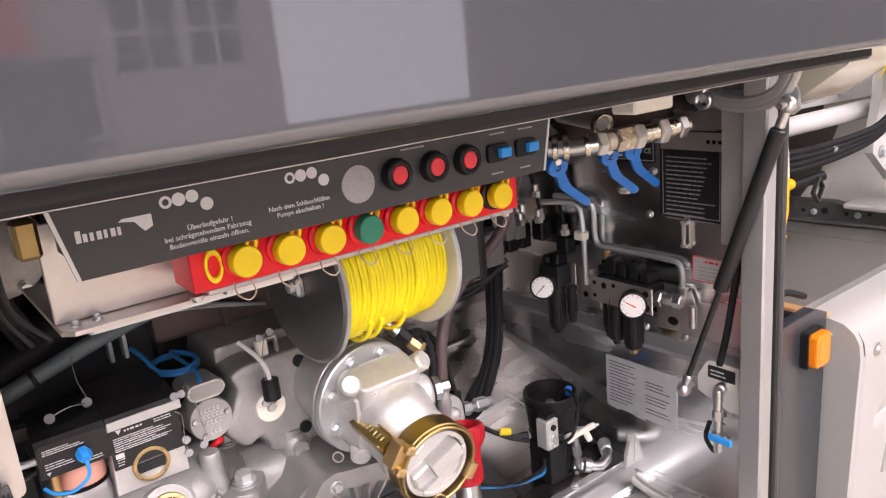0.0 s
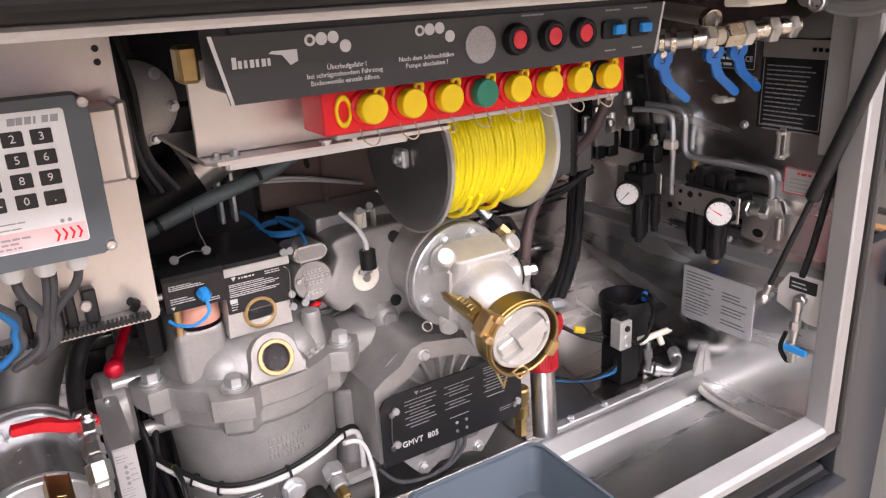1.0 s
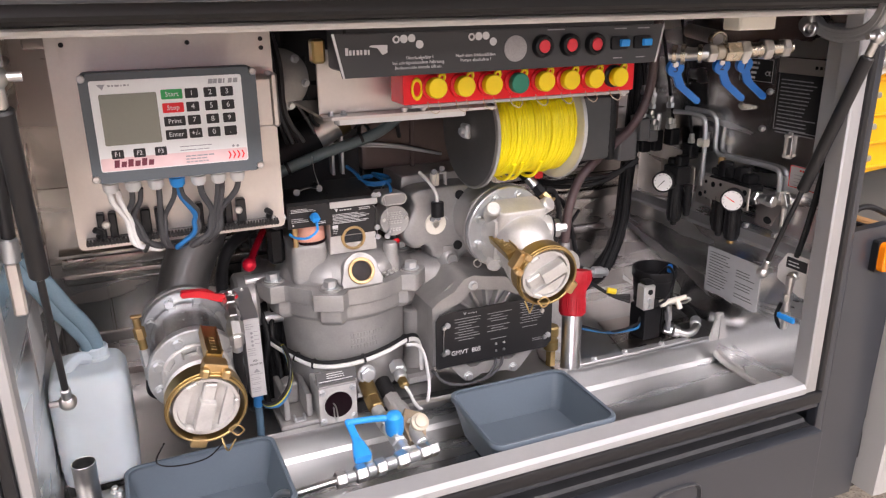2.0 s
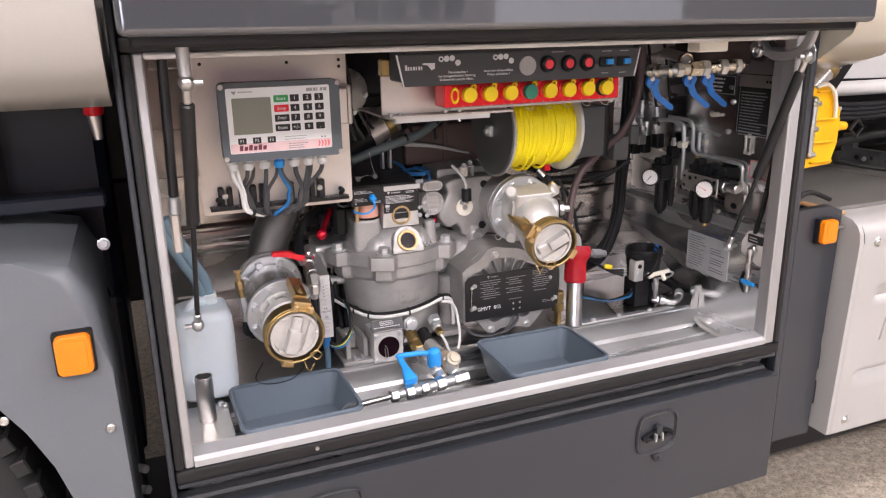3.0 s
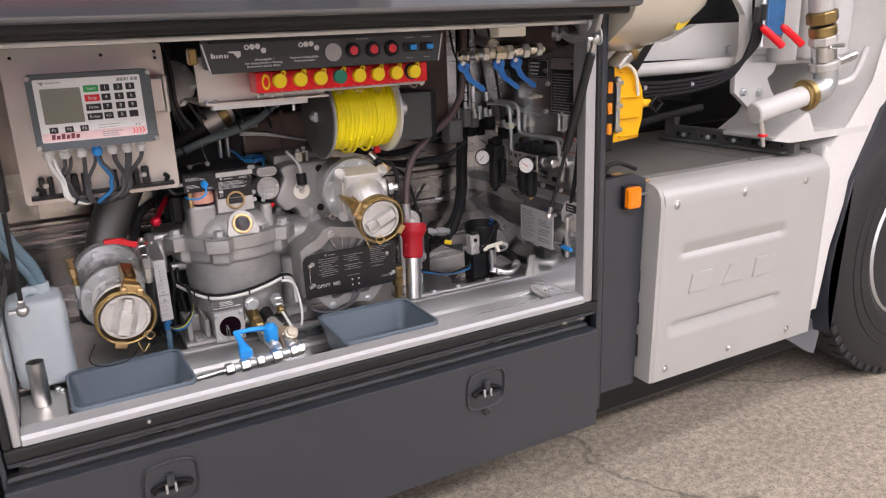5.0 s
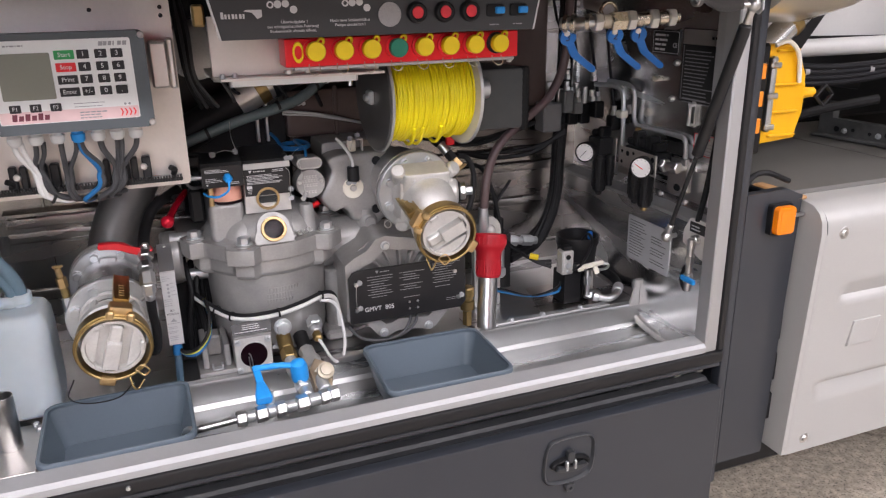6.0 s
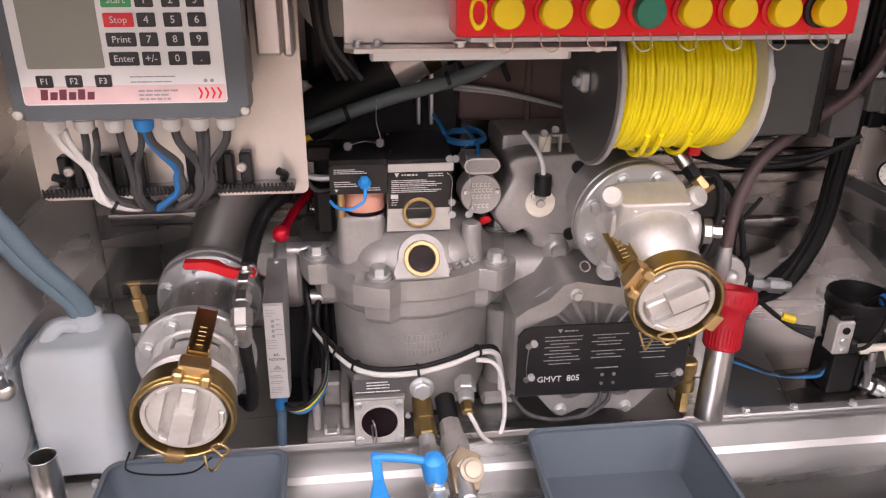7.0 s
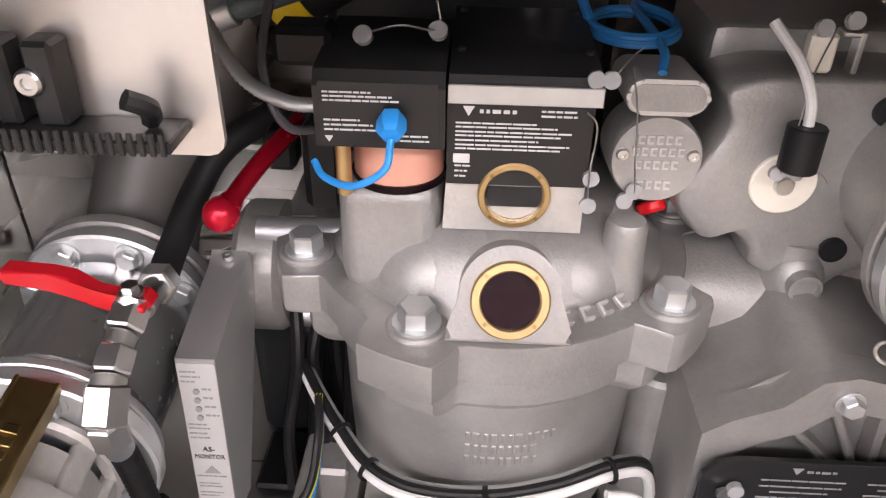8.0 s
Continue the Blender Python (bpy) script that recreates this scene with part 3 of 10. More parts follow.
for x0, x1, y0, y1 in ((-6.5, 8.5, -4.65, -3.75), (-6.5, 8.5, -9.85, -8.95), (-3, 7, -1.85, -1.35)):
    lamp = thing("roof_light", (x0, y0, 4.8), "long bright tube row under the hall roof", "lamp", "roof lights", "structure")
    bm = bmesh.new()
    box(bm, (x0, y0, 4.80), (x1, y1, 5.0))
    part("frame", bm, M_HALLD, lamp)
    bm = bmesh.new()
    box(bm, (x0 + 0.05, y0 + 0.05, 4.78), (x1 - 0.05, y1 - 0.05, 4.796))
    part("diffuser", bm, M_TUBEL, lamp)
# a red lorry on the far side of the hall, known from its reflection
rv = thing("red_lorry", (1.0, -11.5, 0.0), "red box lorry parked across the hall", "lorry")
bm = bmesh.new(); box(bm, (-1.8, -13.0, 1.75), (2.1, -10.6, 3.6), 0.08, seg=2)
part("body", bm, material("red_vehicle_paint", (0.42, 0.012, 0.02), 0.25, coat=0.5), rv)
bm = bmesh.new(); box(bm, (-1.8, -12.8, 0.4), (2.9, -10.8, 1.7), 0.03)
part("chassis", bm, M_CHASSIS, rv)
bm = bmesh.new(); box(bm, (1.4, -10.82, 0.5), (1.5, -10.74, 1.6), 0.02); box(bm, (2.75, -10.82, 0.5), (2.85, -10.74, 1.6), 0.02); box(bm, (1.4, -10.82, 0.5), (2.85, -10.74, 0.58), 0.02)
part("rack", bm, M_ALU, rv)
for wx in (-0.1, 2.0):
    bm = bmesh.new(); cyl(bm, (wx, -10.95, 0.5), (wx, -10.65, 0.5), 0.5, 24, bevel=0.04)
    part("wheel", bm, M_TYRE, rv)

# ---- the open equipment cabinet of the tank lorry ----
X0, X1, Z0, Z1, YF, YB = -0.322, 1.056, 0.645, 1.42, 0.56, 1.20
cab = thing("equipment_cabinet", (0.36, 0.9, 0.60), "open anthracite lorry cabinet lined with stainless sheet", "cabinet")
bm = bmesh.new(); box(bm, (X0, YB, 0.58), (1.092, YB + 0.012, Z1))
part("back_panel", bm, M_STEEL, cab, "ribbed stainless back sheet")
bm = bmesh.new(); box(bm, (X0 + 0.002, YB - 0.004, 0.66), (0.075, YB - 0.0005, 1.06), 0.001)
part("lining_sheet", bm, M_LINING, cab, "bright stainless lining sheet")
bm = bmesh.new(); box(bm, (-0.226, YB - 0.0075, 0.67), (-0.220, YB - 0.0042, 1.055), 0.001)
part("seam", bm, M_LINING, cab)
bm = bmesh.new(); prism(bm, [(YB - 0.0042, 0.925), (YB - 0.030, 0.925), (YB - 0.030, 0.931), (YB - 0.0042, 0.936)], -0.30, 0.06, Matrix(((0, 0, 1, 0), (1, 0, 0, 0), (0, 1, 0, 0), (0, 0, 0, 1))))
part("ledge", bm, M_LINING, cab)
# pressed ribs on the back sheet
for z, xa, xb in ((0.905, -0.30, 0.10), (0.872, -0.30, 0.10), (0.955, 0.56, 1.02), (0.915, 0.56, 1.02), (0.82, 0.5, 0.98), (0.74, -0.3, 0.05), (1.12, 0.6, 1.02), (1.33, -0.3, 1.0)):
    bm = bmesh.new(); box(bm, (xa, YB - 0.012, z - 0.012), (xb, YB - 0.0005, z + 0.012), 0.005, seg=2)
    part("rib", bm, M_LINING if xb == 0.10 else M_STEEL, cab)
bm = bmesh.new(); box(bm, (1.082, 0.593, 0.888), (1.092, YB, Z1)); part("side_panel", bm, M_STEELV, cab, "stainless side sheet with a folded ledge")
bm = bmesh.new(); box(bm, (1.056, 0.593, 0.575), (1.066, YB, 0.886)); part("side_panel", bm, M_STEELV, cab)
bm = bmesh.new()
prism(bm, [(1.0555, 0.886), (1.057, 0.893), (1.082, 0.905), (1.082, 0.886)], 0.593, YB, Matrix(((1, 0, 0, 0), (0, 0, 1, 0), (0, 1, 0, 0), (0, 0, 0, 1))))
part("fold", bm, M_ALU, cab)
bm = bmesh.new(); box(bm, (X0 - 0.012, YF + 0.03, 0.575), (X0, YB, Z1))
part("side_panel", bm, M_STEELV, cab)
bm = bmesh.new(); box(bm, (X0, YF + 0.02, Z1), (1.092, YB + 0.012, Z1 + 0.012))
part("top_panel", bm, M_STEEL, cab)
bm = bmesh.new()
box(bm, (X0, 0.835, 0.633), (X1, YB, 0.645), 0.002)
part("floor_panel", bm, M_TROUGH, cab)
bm = bmesh.new()
prism(bm, [(0.835, 0.645), (0.829, 0.641), (0.826, 0.633), (0.826, 0.594), (0.818, 0.586), (0.60, 0.584), (0.592, 0.592), (0.592, 0.655), (0.586, 0.655), (0.586, 0.575), (0.825, 0.575), (0.835, 0.585)], X0, X1,
      Matrix(((0, 0, 1, 0), (1, 0, 0, 0), (0, 1, 0, 0), (0, 0, 0, 1))))
part("trough", bm, M_TROUGH, cab, "folded stainless drip trough behind the sill")
# angle strip along the step and the welded corner gusset
bm = bmesh.new(); box(bm, (0.665, 0.828, 0.6455), (0.975, 0.848, 0.651), 0.002)
part("strip", bm, M_ALU, cab)
for x in (0.72, 0.80, 0.90):
    bm = bmesh.new(); hexbolt(bm, (x, 0.838, 0.6515), (0, 0, 1), 0.006, 0.004)
    part("bolt", bm, M_ZINC, cab)
bm = bmesh.new()
prism(bm, [(0, 0), (0.0, 0.10), (0.012, 0.10), (0.03, 0.035), (0.055, 0.004), (0.055, 0.0)], -0.003, 0.003, Matrix(((-1, 0, 0, X1 - 0.001), (0, 0, 1, 0.83), (0, 1, 0, 0.585), (0, 0, 0, 1))))
part("gusset", bm, M_CASTL, cab)
bm = bmesh.new(); sweep(bm, [(X1 - 0.004, 0.832, 0.70), (X1 - 0.006, 0.822, 0.60), (X1 - 0.006, 0.60, 0.588)], 0.0065, 10)
part("weld", bm, M_CASTL, cab)
# bright trim round the opening
TX0, TX1, TZ0, TZ1 = -0.334, 1.057, 0.640, 1.375
bm = bmesh.new()
prism(bm, [(0.553, 0.640), (0.553, 0.652), (0.558, 0.660), (0.592, 0.664), (0.592, 0.652), (0.575, 0.640)], TX0 + 0.0172, TX1 - 0.028, Matrix(((0, 0, 1, 0), (1, 0, 0, 0), (0, 1, 0, 0), (0, 0, 0, 1))))
part("sill_trim", bm, M_SILL, cab, "bright aluminium sill profile")
bm = bmesh.new(); box(bm, (TX0, 0.553, TZ0), (TX0 + 0.017, 0.592, TZ1), 0.003)
part("side_trim", bm, M_ALU, cab, "bright aluminium edge profile")
bm = bmesh.new(); box(bm, (TX1 - 0.030, 0.553, TZ0), (TX1, 0.592, TZ1), 0.003)
part("side_trim", bm, M_ALU, cab)
# Top trim is coloured paler than the side trims to offset the door's shade.
bm = bmesh.new(); box(bm, (TX0 + 0.0172, 0.553, TZ1 - 0.010), (TX1 - 0.030, 0.592, TZ1), 0.003)
part("top_trim", bm, M_TRIMT, cab)
# rubber seal and painted shell
for lo, hi in (((TX0 - 0.017, 0.548, 0.612), (TX1 + 0.017, 0.566, TZ0 - 0.001)), ((TX0 - 0.017, 0.548, TZ1 + 0.001), (TX1 + 0.017, 0.566, 1.40)), ((TX0 - 0.017, 0.549, TZ0), (TX0 - 0.001, 0.566, TZ1)), ((TX1 + 0.001, 0.549, TZ0), (TX1 + 0.017, 0.566, TZ1))):
    bm = bmesh.new(); box(bm, lo, hi, 0.006, seg=2)
    part("seal", bm, M_SEAL, cab, "black rubber door seal")
bm = bmesh.new(); box(bm, (-0.364, 0.556, 0.30), (TX0 - 0.0185, 0.70, 1.46), 0.006, seg=2)
part("post", bm, M_ANTH, cab)
bm = bmesh.new(); box(bm, (TX1 + 0.0185, 0.556, 0.30), (1.097, 0.585, 1.46), 0.006, seg=2)
part("post", bm, M_ANTH, cab)
bm = bmesh.new(); box(bm, (TX1 + 0.0005, 0.586, 0.888), (1.092, 0.592, Z1))
part("return", bm, M_STEELV, cab)
bm = bmesh.new(); box(bm, (1.0535, 0.5925, 1.106), (1.0565, 0.642, 1.348), 0.001)
part("jamb_plate", bm, M_SILL, cab, "pale grey jamb plate")
bm = bmesh.new(); box(bm, (1.0535, 0.5925, 0.908), (1.0565, 0.604, 1.1055), 0.001)
part("jamb_plate", bm, M_SILL, cab)
bm = bmesh.new(); box(bm, (1.0935, 0.586, 0.30), (1.097, 0.70, 1.46))
part("post_side", bm, M_ANTH, cab)
bm = bmesh.new(); box(bm, (-0.364, 0.70, 0.30), (X0 - 0.013, 1.24, 1.46), 0.003)
part("outer_side", bm, M_ANTH, cab)
bm = bmesh.new(); box(bm, (1.0925, 0.70, 0.30), (1.097, 1.24, 1.46), 0.003)
part("outer_side", bm, M_ANTH, cab)
bm = bmesh.new(); box(bm, (-0.35, 0.556, 1.401), (1.074, 0.66, 1.47), 0.004)
part("header", bm, M_SEAL, cab, "dark header rail above the opening")
bm = bmesh.new(); box(bm, (-0.35, 0.556, 0.598), (1.074, 0.585, 0.611), 0.003)
part("sill", bm, M_ANTH, cab)
bm = bmesh.new(); box(bm, (-0.35, 0.66, 0.30), (1.074, 0.68, 0.57), 0.003)
part("inner_sill", bm, M_CHASSIS, cab)
bm = bmesh.new(); box(bm, (-0.35, 0.66, 0.57), (1.074, 0.82, 0.574))
part("underside", bm, M_CHASSIS, cab)
bm = bmesh.new(); cyl(bm, (0.99, 0.60, 0.572), (0.99, 0.60, 0.60), 0.016, 16, bevel=0.004)
part("drain_plug", bm, M_CREAM, cab)
bm = bmesh.new(); box(bm, (1.02, 0.62, 0.575), (1.06, 0.64, 0.597), 0.003)
part("reflector", bm, M_RED, cab, "small red lens under the sill")
bm = bmesh.new(); screw(bm, (-0.092, 0.547, 0.628), (0, -1, 0), 0.004, 0.003)
part("screw", bm, M_CHROME, cab)

# drawer front below, with two paddle latches
dr = thing("drawer", (0.35, 0.53, 0.29), "closed anthracite drawer front under the cabinet", "drawer")
bm = bmesh.new(); box(bm, (-0.361, 0.516, 0.283), (1.051, 0.545, 0.572), 0.006, seg=2)
part("front", bm, M_ANTH, dr)
bm = bmesh.new()
prism(bm, [(0.5455, 0.560), (0.655, 0.560), (0.655, 0.582), (0.648, 0.582), (0.643, 0.572), (0.588, 0.572), (0.583, 0.577), (0.562, 0.577), (0.557, 0.571), (0.5455, 0.571)], -0.355, 1.045, Matrix(((0, 0, 1, 0), (1, 0, 0, 0), (0, 1, 0, 0), (0, 0, 0, 1))))
part("top_flange", bm, M_DUSTY, dr, "dusty dark top flange")
for lx in (-0.071, 0.690):
    m = face_m(lx, 0.516, 0.497)
    pts = closed_curve([(-0.055, -0.040), (-0.030, -0.052), (0.022, -0.051), (0.050, -0.034), (0.055, 0.02), (0.049, 0.042), (0.026, 0.051), (-0.028, 0.050), (-0.050, 0.040), (-0.058, 0.0)], 4)
    bm = bmesh.new()
    loft(bm, pts, ((1.0, -0.004), (1.0, 0.002), (0.985, 0.0055), (0.955, 0.0065), (0.92, 0.005), (0.88, -0.001), (0.80, -0.003), (0.4, -0.0035)), (0, 0), m)
    la = part("latch", bm, M_LATCH, dr, "dark moulded paddle latch plate", 60)
    bm = bmesh.new()
    loft(bm, [(x, y * 0.36 - 0.008) for x, y in circle(0.043, 32)], ((1.0, -0.003), (1.0, 0.006), (0.94, 0.010), (0.80, 0.0105), (0.66, 0.004), (0.3, 0.003)), (0, -0.008), m)
    part("recess", bm, M_BLACK, la, "", 60)
    bm = bmesh.new(); prism(bm, [(-0.036, -0.014), (-0.012, -0.022), (0.012, -0.022), (0.036, -0.014), (0.030, -0.006), (0.010, -0.012), (-0.010, -0.012), (-0.030, -0.006)], 0.006, 0.016, m, 0.003)
    part("paddle", bm, M_LATCH, la)
    bm = bmesh.new(); prism(bm, rrect(0.016, 0.026, 0.004, 4, -0.002, 0.010), 0.004, 0.014, m, 0.003)
    part("boss", bm, M_LATCH, la)
    for xx in (-0.012, 0.006):
        bm = bmesh.new(); box(bm, (xx - 0.0025, -0.016, 0.008), (xx + 0.0025, 0.004, 0.0175), 0.0015, m)
        part("grip", bm, M_ZINC, la)
    bm = bmesh.new(); lathe(bm, [(0.011, -0.002), (0.011, 0.006), (0.009, 0.010), (0.004, 0.011), (0.003, 0.007), (0, 0.007)], m @ Matrix.Translation((0.0, -0.062, 0)), 20)
    part("lock", bm, M_LATCH, la)

# raised door, parallel to the front
door = thing("cabinet_door", (0.35, 0.40, 1.40), "raised glossy anthracite cabinet door", "door")
bm = bmesh.new(); box(bm, (-0.349, 0.392, 1.400), (1.060, 0.425, 2.18), 0.012, seg=3)
part("leaf", bm, M_DOOR, door)
bm = bmesh.new(); box(bm, (-0.335, 0.425, 1.385), (1.046, 0.445, 2.16), 0.004)
part("inner_frame", bm, M_SEAL, door)
arm = [(0.660, 1.352), (0.640, 1.338), (0.610, 1.330), (0.575, 1.330), (0.545, 1.340), (0.527, 1.360), (0.517, 1.390), (0.508, 1.440), (0.470, 1.560), (0.455, 1.700)]
bm = bmesh.new()
for off, r in ((-0.0055, 0.0075), (0.0, 0.0080), (0.0055, 0.0075)):
    line = []
    for k, (y, z) in enumerate(arm):
        (ya, za), (yb_, zb) = arm[max(0, k - 1)], arm[min(len(arm) - 1, k + 1)]
        l = math.hypot(yb_ - ya, zb - za)
        line.append((1.030, y + off * (zb - za) / l, z - off * (yb_ - ya) / l))
    sweep(bm, line, r, 10)
part("lift_arm", bm, M_ALU, door, "grooved bent grey arm")
bm = bmesh.new(); prism(bm, [(0.540, 1.345), (0.524, 1.366), (0.512, 1.345), (0.510, 1.322), (0.520, 1.314), (0.534, 1.318)], 1.034, 1.038, Matrix(((0, 0, 1, 0), (1, 0, 0, 0), (0, 1, 0, 0), (0, 0, 0, 1))), 0.001)
part("arm_lug", bm, M_ZINC, door)
bm = bmesh.new(); cyl(bm, (1.005, 0.660, 1.345), (1.045, 0.660, 1.345), 0.014, 16, bevel=0.003)
part("hinge", bm, M_ZINC, door)
bm = bmesh.new(); cyl(bm, (-0.262, 0.482, 1.342), (-0.266, 0.452, 1.60), 0.010, 16, bevel=0.002)
part("lift_arm", bm, M_ALU, door, "straight pale tube arm")

def gas_strut(top, bottom, flip):
    top, bottom = Vector(top), Vector(bottom)
    st = thing("gas_strut", bottom, "black gas strut with steel ball ends", "gas strut", "door struts")
    d = (bottom - top).normalized()
    a, b, c, e = top + d * 0.035, top + d * 0.30, bottom - d * 0.03, bottom
    if flip:
        a, b = top + d * 0.035, top + d * 0.27
    bm = bmesh.new(); cyl(bm, a, b, 0.0115, 16, bevel=0.003)
    part("cylinder", bm, M_BLACKM, st)
    bm = bmesh.new(); cyl(bm, b, c, 0.0048, 12)
    part("rod", bm, M_BLACKM, st)
    for p, q in ((top, a), (bottom, c)):
        bm = bmesh.new(); cyl(bm, p, q, 0.007, 12, bevel=0.002)
        bmesh.ops.create_uvsphere(bm, u_segments=14, v_segments=10, radius=0.0125, matrix=Matrix.Translation(p))
        part("ball_end", bm, M_CHROME, st)
    for p, s in ((top, -1), (bottom, 1)):
        bm = bmesh.new(); cyl(bm, p, p + Vector((0.024 * (1 if p.x > 0 else -1) * (1 if s > 0 else -1), 0, 0)), 0.005, 10)
        part("pin", bm, M_CHROME, st)
    return st


gas_strut((1.024, 0.522, 1.330), (1.002, 0.676, 0.862), False)
gas_strut((-0.262, 0.482, 1.332), (-0.277, 0.691, 0.862), True)
# brake cable beside the right strut
bm = bmesh.new(); sweep(bm, [(1.045, 0.58, 1.34), (1.05, 0.60, 1.15), (1.052, 0.625, 0.98), (1.05, 0.64, 0.90)], 0.006, 8)
solid("stay_cable", bm, M_RUBBER, "black cable running down inside the cabinet edge", "cable")

sr = thing("stay_rod", (-0.30, 0.60, 1.05), "black stay rod with a steel end inside the cabinet edge", "stay rod")
bm = bmesh.new(); cyl(bm, (-0.287, 0.60, 1.41), (-0.2955, 0.60, 1.135), 0.0085, 14, bevel=0.002); part("rod", bm, M_BLACKM, sr)
bm = bmesh.new(); cyl(bm, (-0.2955, 0.60, 1.135), (-0.297, 0.60, 1.105), 0.0105, 14, bevel=0.002); part("collar", bm, M_ZINC, sr)
bm = bmesh.new(); box(bm, (-0.306, 0.597, 1.035), (-0.290, 0.605, 1.105), 0.003); part("end_plate", bm, M_PLATE, sr)

# ---- the lorry round the cabinet ----
side = thing("side_panel", (1.17, 0.57, 0.345), "anthracite panel beside the cabinet carrying a marker lamp", "panel")
bm = bmesh.new()
prism(bm, [(1.099, 0.345), (1.225, 0.345), (1.243, 0.955), (1.20, 0.972), (1.099, 0.968)], -0.02, 0.0, Matrix(((1, 0, 0, 0), (0, 0, -1, 0.560), (0, 1, 0, 0), (0, 0, 0, 1))), 0.003)
part("sheet", bm, M_ANTH, side)
bm = bmesh.new(); box(bm, (1.205, 0.582, 0.36), (1.222, 1.10, 0.95), 0.004)
part("return", bm, M_CHASSIS, side)
bm = bmesh.new(); sweep(bm, [(1.12, 0.60, 0.955), (1.14, 0.60, 0.992), (1.18, 0.60, 0.998), (1.24, 0.60, 0.975)], 0.006, 8)
part("cable_loop", bm, M_RUBBER, side)


def marker_lamp(x, y, z, s, label):
    lm = thing("marker_lamp", (x, y, z - 0.03 * s), label, "marker lamp", "side marker lamps")
    m = face_m(x, y, z)
    bm = bmesh.new(); prism(bm, rrect(0.056 * s, 0.068 * s, 0.006), -0.004, 0.012, m, 0.002)
    part("housing", bm, M_BLACK, lm)
    bm = bmesh.new(); prism(bm, rrect(0.050 * s, 0.062 * s, 0.010 * s), 0.0118, 0.026, m, 0.005)
    part("lens", bm, M_AMBER, lm, "ribbed amber lens")
    bm = bmesh.new(); prism(bm, rrect(0.036 * s, 0.048 * s, 0.006), 0.0255, 0.0272, m, 0.001)
    part("inner_lens", bm, M_AMBER, lm)
    return lm


marker_lamp(1.180, 0.558, 0.913, 0.95, "square amber marker lamp on the dark side panel")
bm = bmesh.new(); cyl(bm, (1.205, 0.552, 0.915), (1.245, 0.555, 0.915), 0.004, 10)
solid("lamp_cable", bm, M_CHROME, "short grey lead behind the marker lamp", "cable", base=(1.2, 0.555, 0.91))

# battery box with its pressed cover
bat = thing("battery_box", (1.64, 0.8, 0.345), "silver-grey battery box cover with pressed grooves and bolts", "battery box")
bm = bmesh.new()
bx0, bx1 = 1.250, 1.962
b = bmesh.new()
ys = lambda z: 0.521 - (z - 0.35) * 0.034
def groove(x, z):
    """Two pressed beads: the upper one leans down to its sharp lower edge, the lower one leans up to its sharp upper edge."""
    d = 0.0
    for zc, xa, xb, lean in ((0.742, 1.325, 1.785, -1), (0.505, 1.305, 1.790, 1)):
        u = lean * (z - zc) / 0.024
        k = 0.0 if abs(u) > 1 else min((u + 1) / 1.55, (1 - u) / 0.45)
        d = max(d, k * min(1.0, max(0.0, (x - xa) / 0.025)) * min(1.0, max(0.0, (xb - x) / 0.025)))
    return 0.013 * d
grid = []
NXG = 90
NZG = 70
for j in range(NZG + 1):
    z = 0.352 + 0.53 * j / NZG
    row = []
    for i in range(NXG + 1):
        x = bx0 + 0.012 + (bx1 - bx0 - 0.024) * i / NXG
        row.append(b.verts.new((x, ys(z) + groove(x, z), z)))
    grid.append(row)
for j in range(NZG):
    for i in range(NXG):
        b.faces.new((grid[j][i], grid[j][i + 1], grid[j + 1][i + 1], grid[j + 1][i]))
# rounded rim: side returns, lower return and the roll over the top
def rim(loop, steps):
    prev = loop
    for dx, dy, dz in steps:
        cur = [b.verts.new(v.co + Vector((dx, dy, dz))) for v in prev]
        for k in range(len(prev) - 1):
            b.faces.new((prev[k], prev[k + 1], cur[k + 1], cur[k]))
        prev = cur
rim([r[0] for r in grid], [(-0.008, 0.004, 0), (-0.004, 0.010, 0), (0, 0.055, 0)])
rim([r[-1] for r in grid], [(0.008, 0.004, 0), (0.004, 0.010, 0), (0, 0.05, 0)])
rim(grid[0], [(0, 0.004, -0.004), (0, 0.03, 0)])
rim(grid[-1], [(0, 0.003, 0.022), (0, 0.010, 0.018), (0, 0.018, 0.013), (0, 0.025, 0.006), (0, 0.06, 0.001)])
bm.free()
part("cover", b, M_SILVER, bat, "", 40)
for z, k0 in ((0.881, 0), (0.386, 1)):
    for x in (1.306, 1.572, 1.838):
        bm = bmesh.new()
        m = face_m(x, ys(z) - 0.0005, z)
        lathe(bm, [(0.0135, 0.0), (0.0115, 0.0012), (0.0066, 0.0004), (0.0066, 0.0025), (0.005, 0.004), (0, 0.004)], m, 18)
        part("cover_bolt", bm, M_CHROME, bat)
# raised maker's mark, as plain slanted shapes
for k, (xa, xb) in enumerate(((1.375, 1.465), (1.505, 1.60), (1.64, 1.735))):
    bm = bmesh.new()
    m = face_m((xa + xb) / 2, ys(0.64) + 0.001, 0.638, 1.0)
    w = (xb - xa) / 2
    if k == 1:
        prism(bm, [(-w, -0.030), (w, -0.030), (0.012, 0.032), (-0.012, 0.032)], -0.004, 0.006, m, 0.004)
    else:
        prism(bm, [(-w, -0.030), (w - 0.010, -0.030), (w, 0.030), (-w + 0.010, 0.030)], -0.004, 0.006, m, 0.004)
    part("raised_mark", bm, M_SILVER, bat)
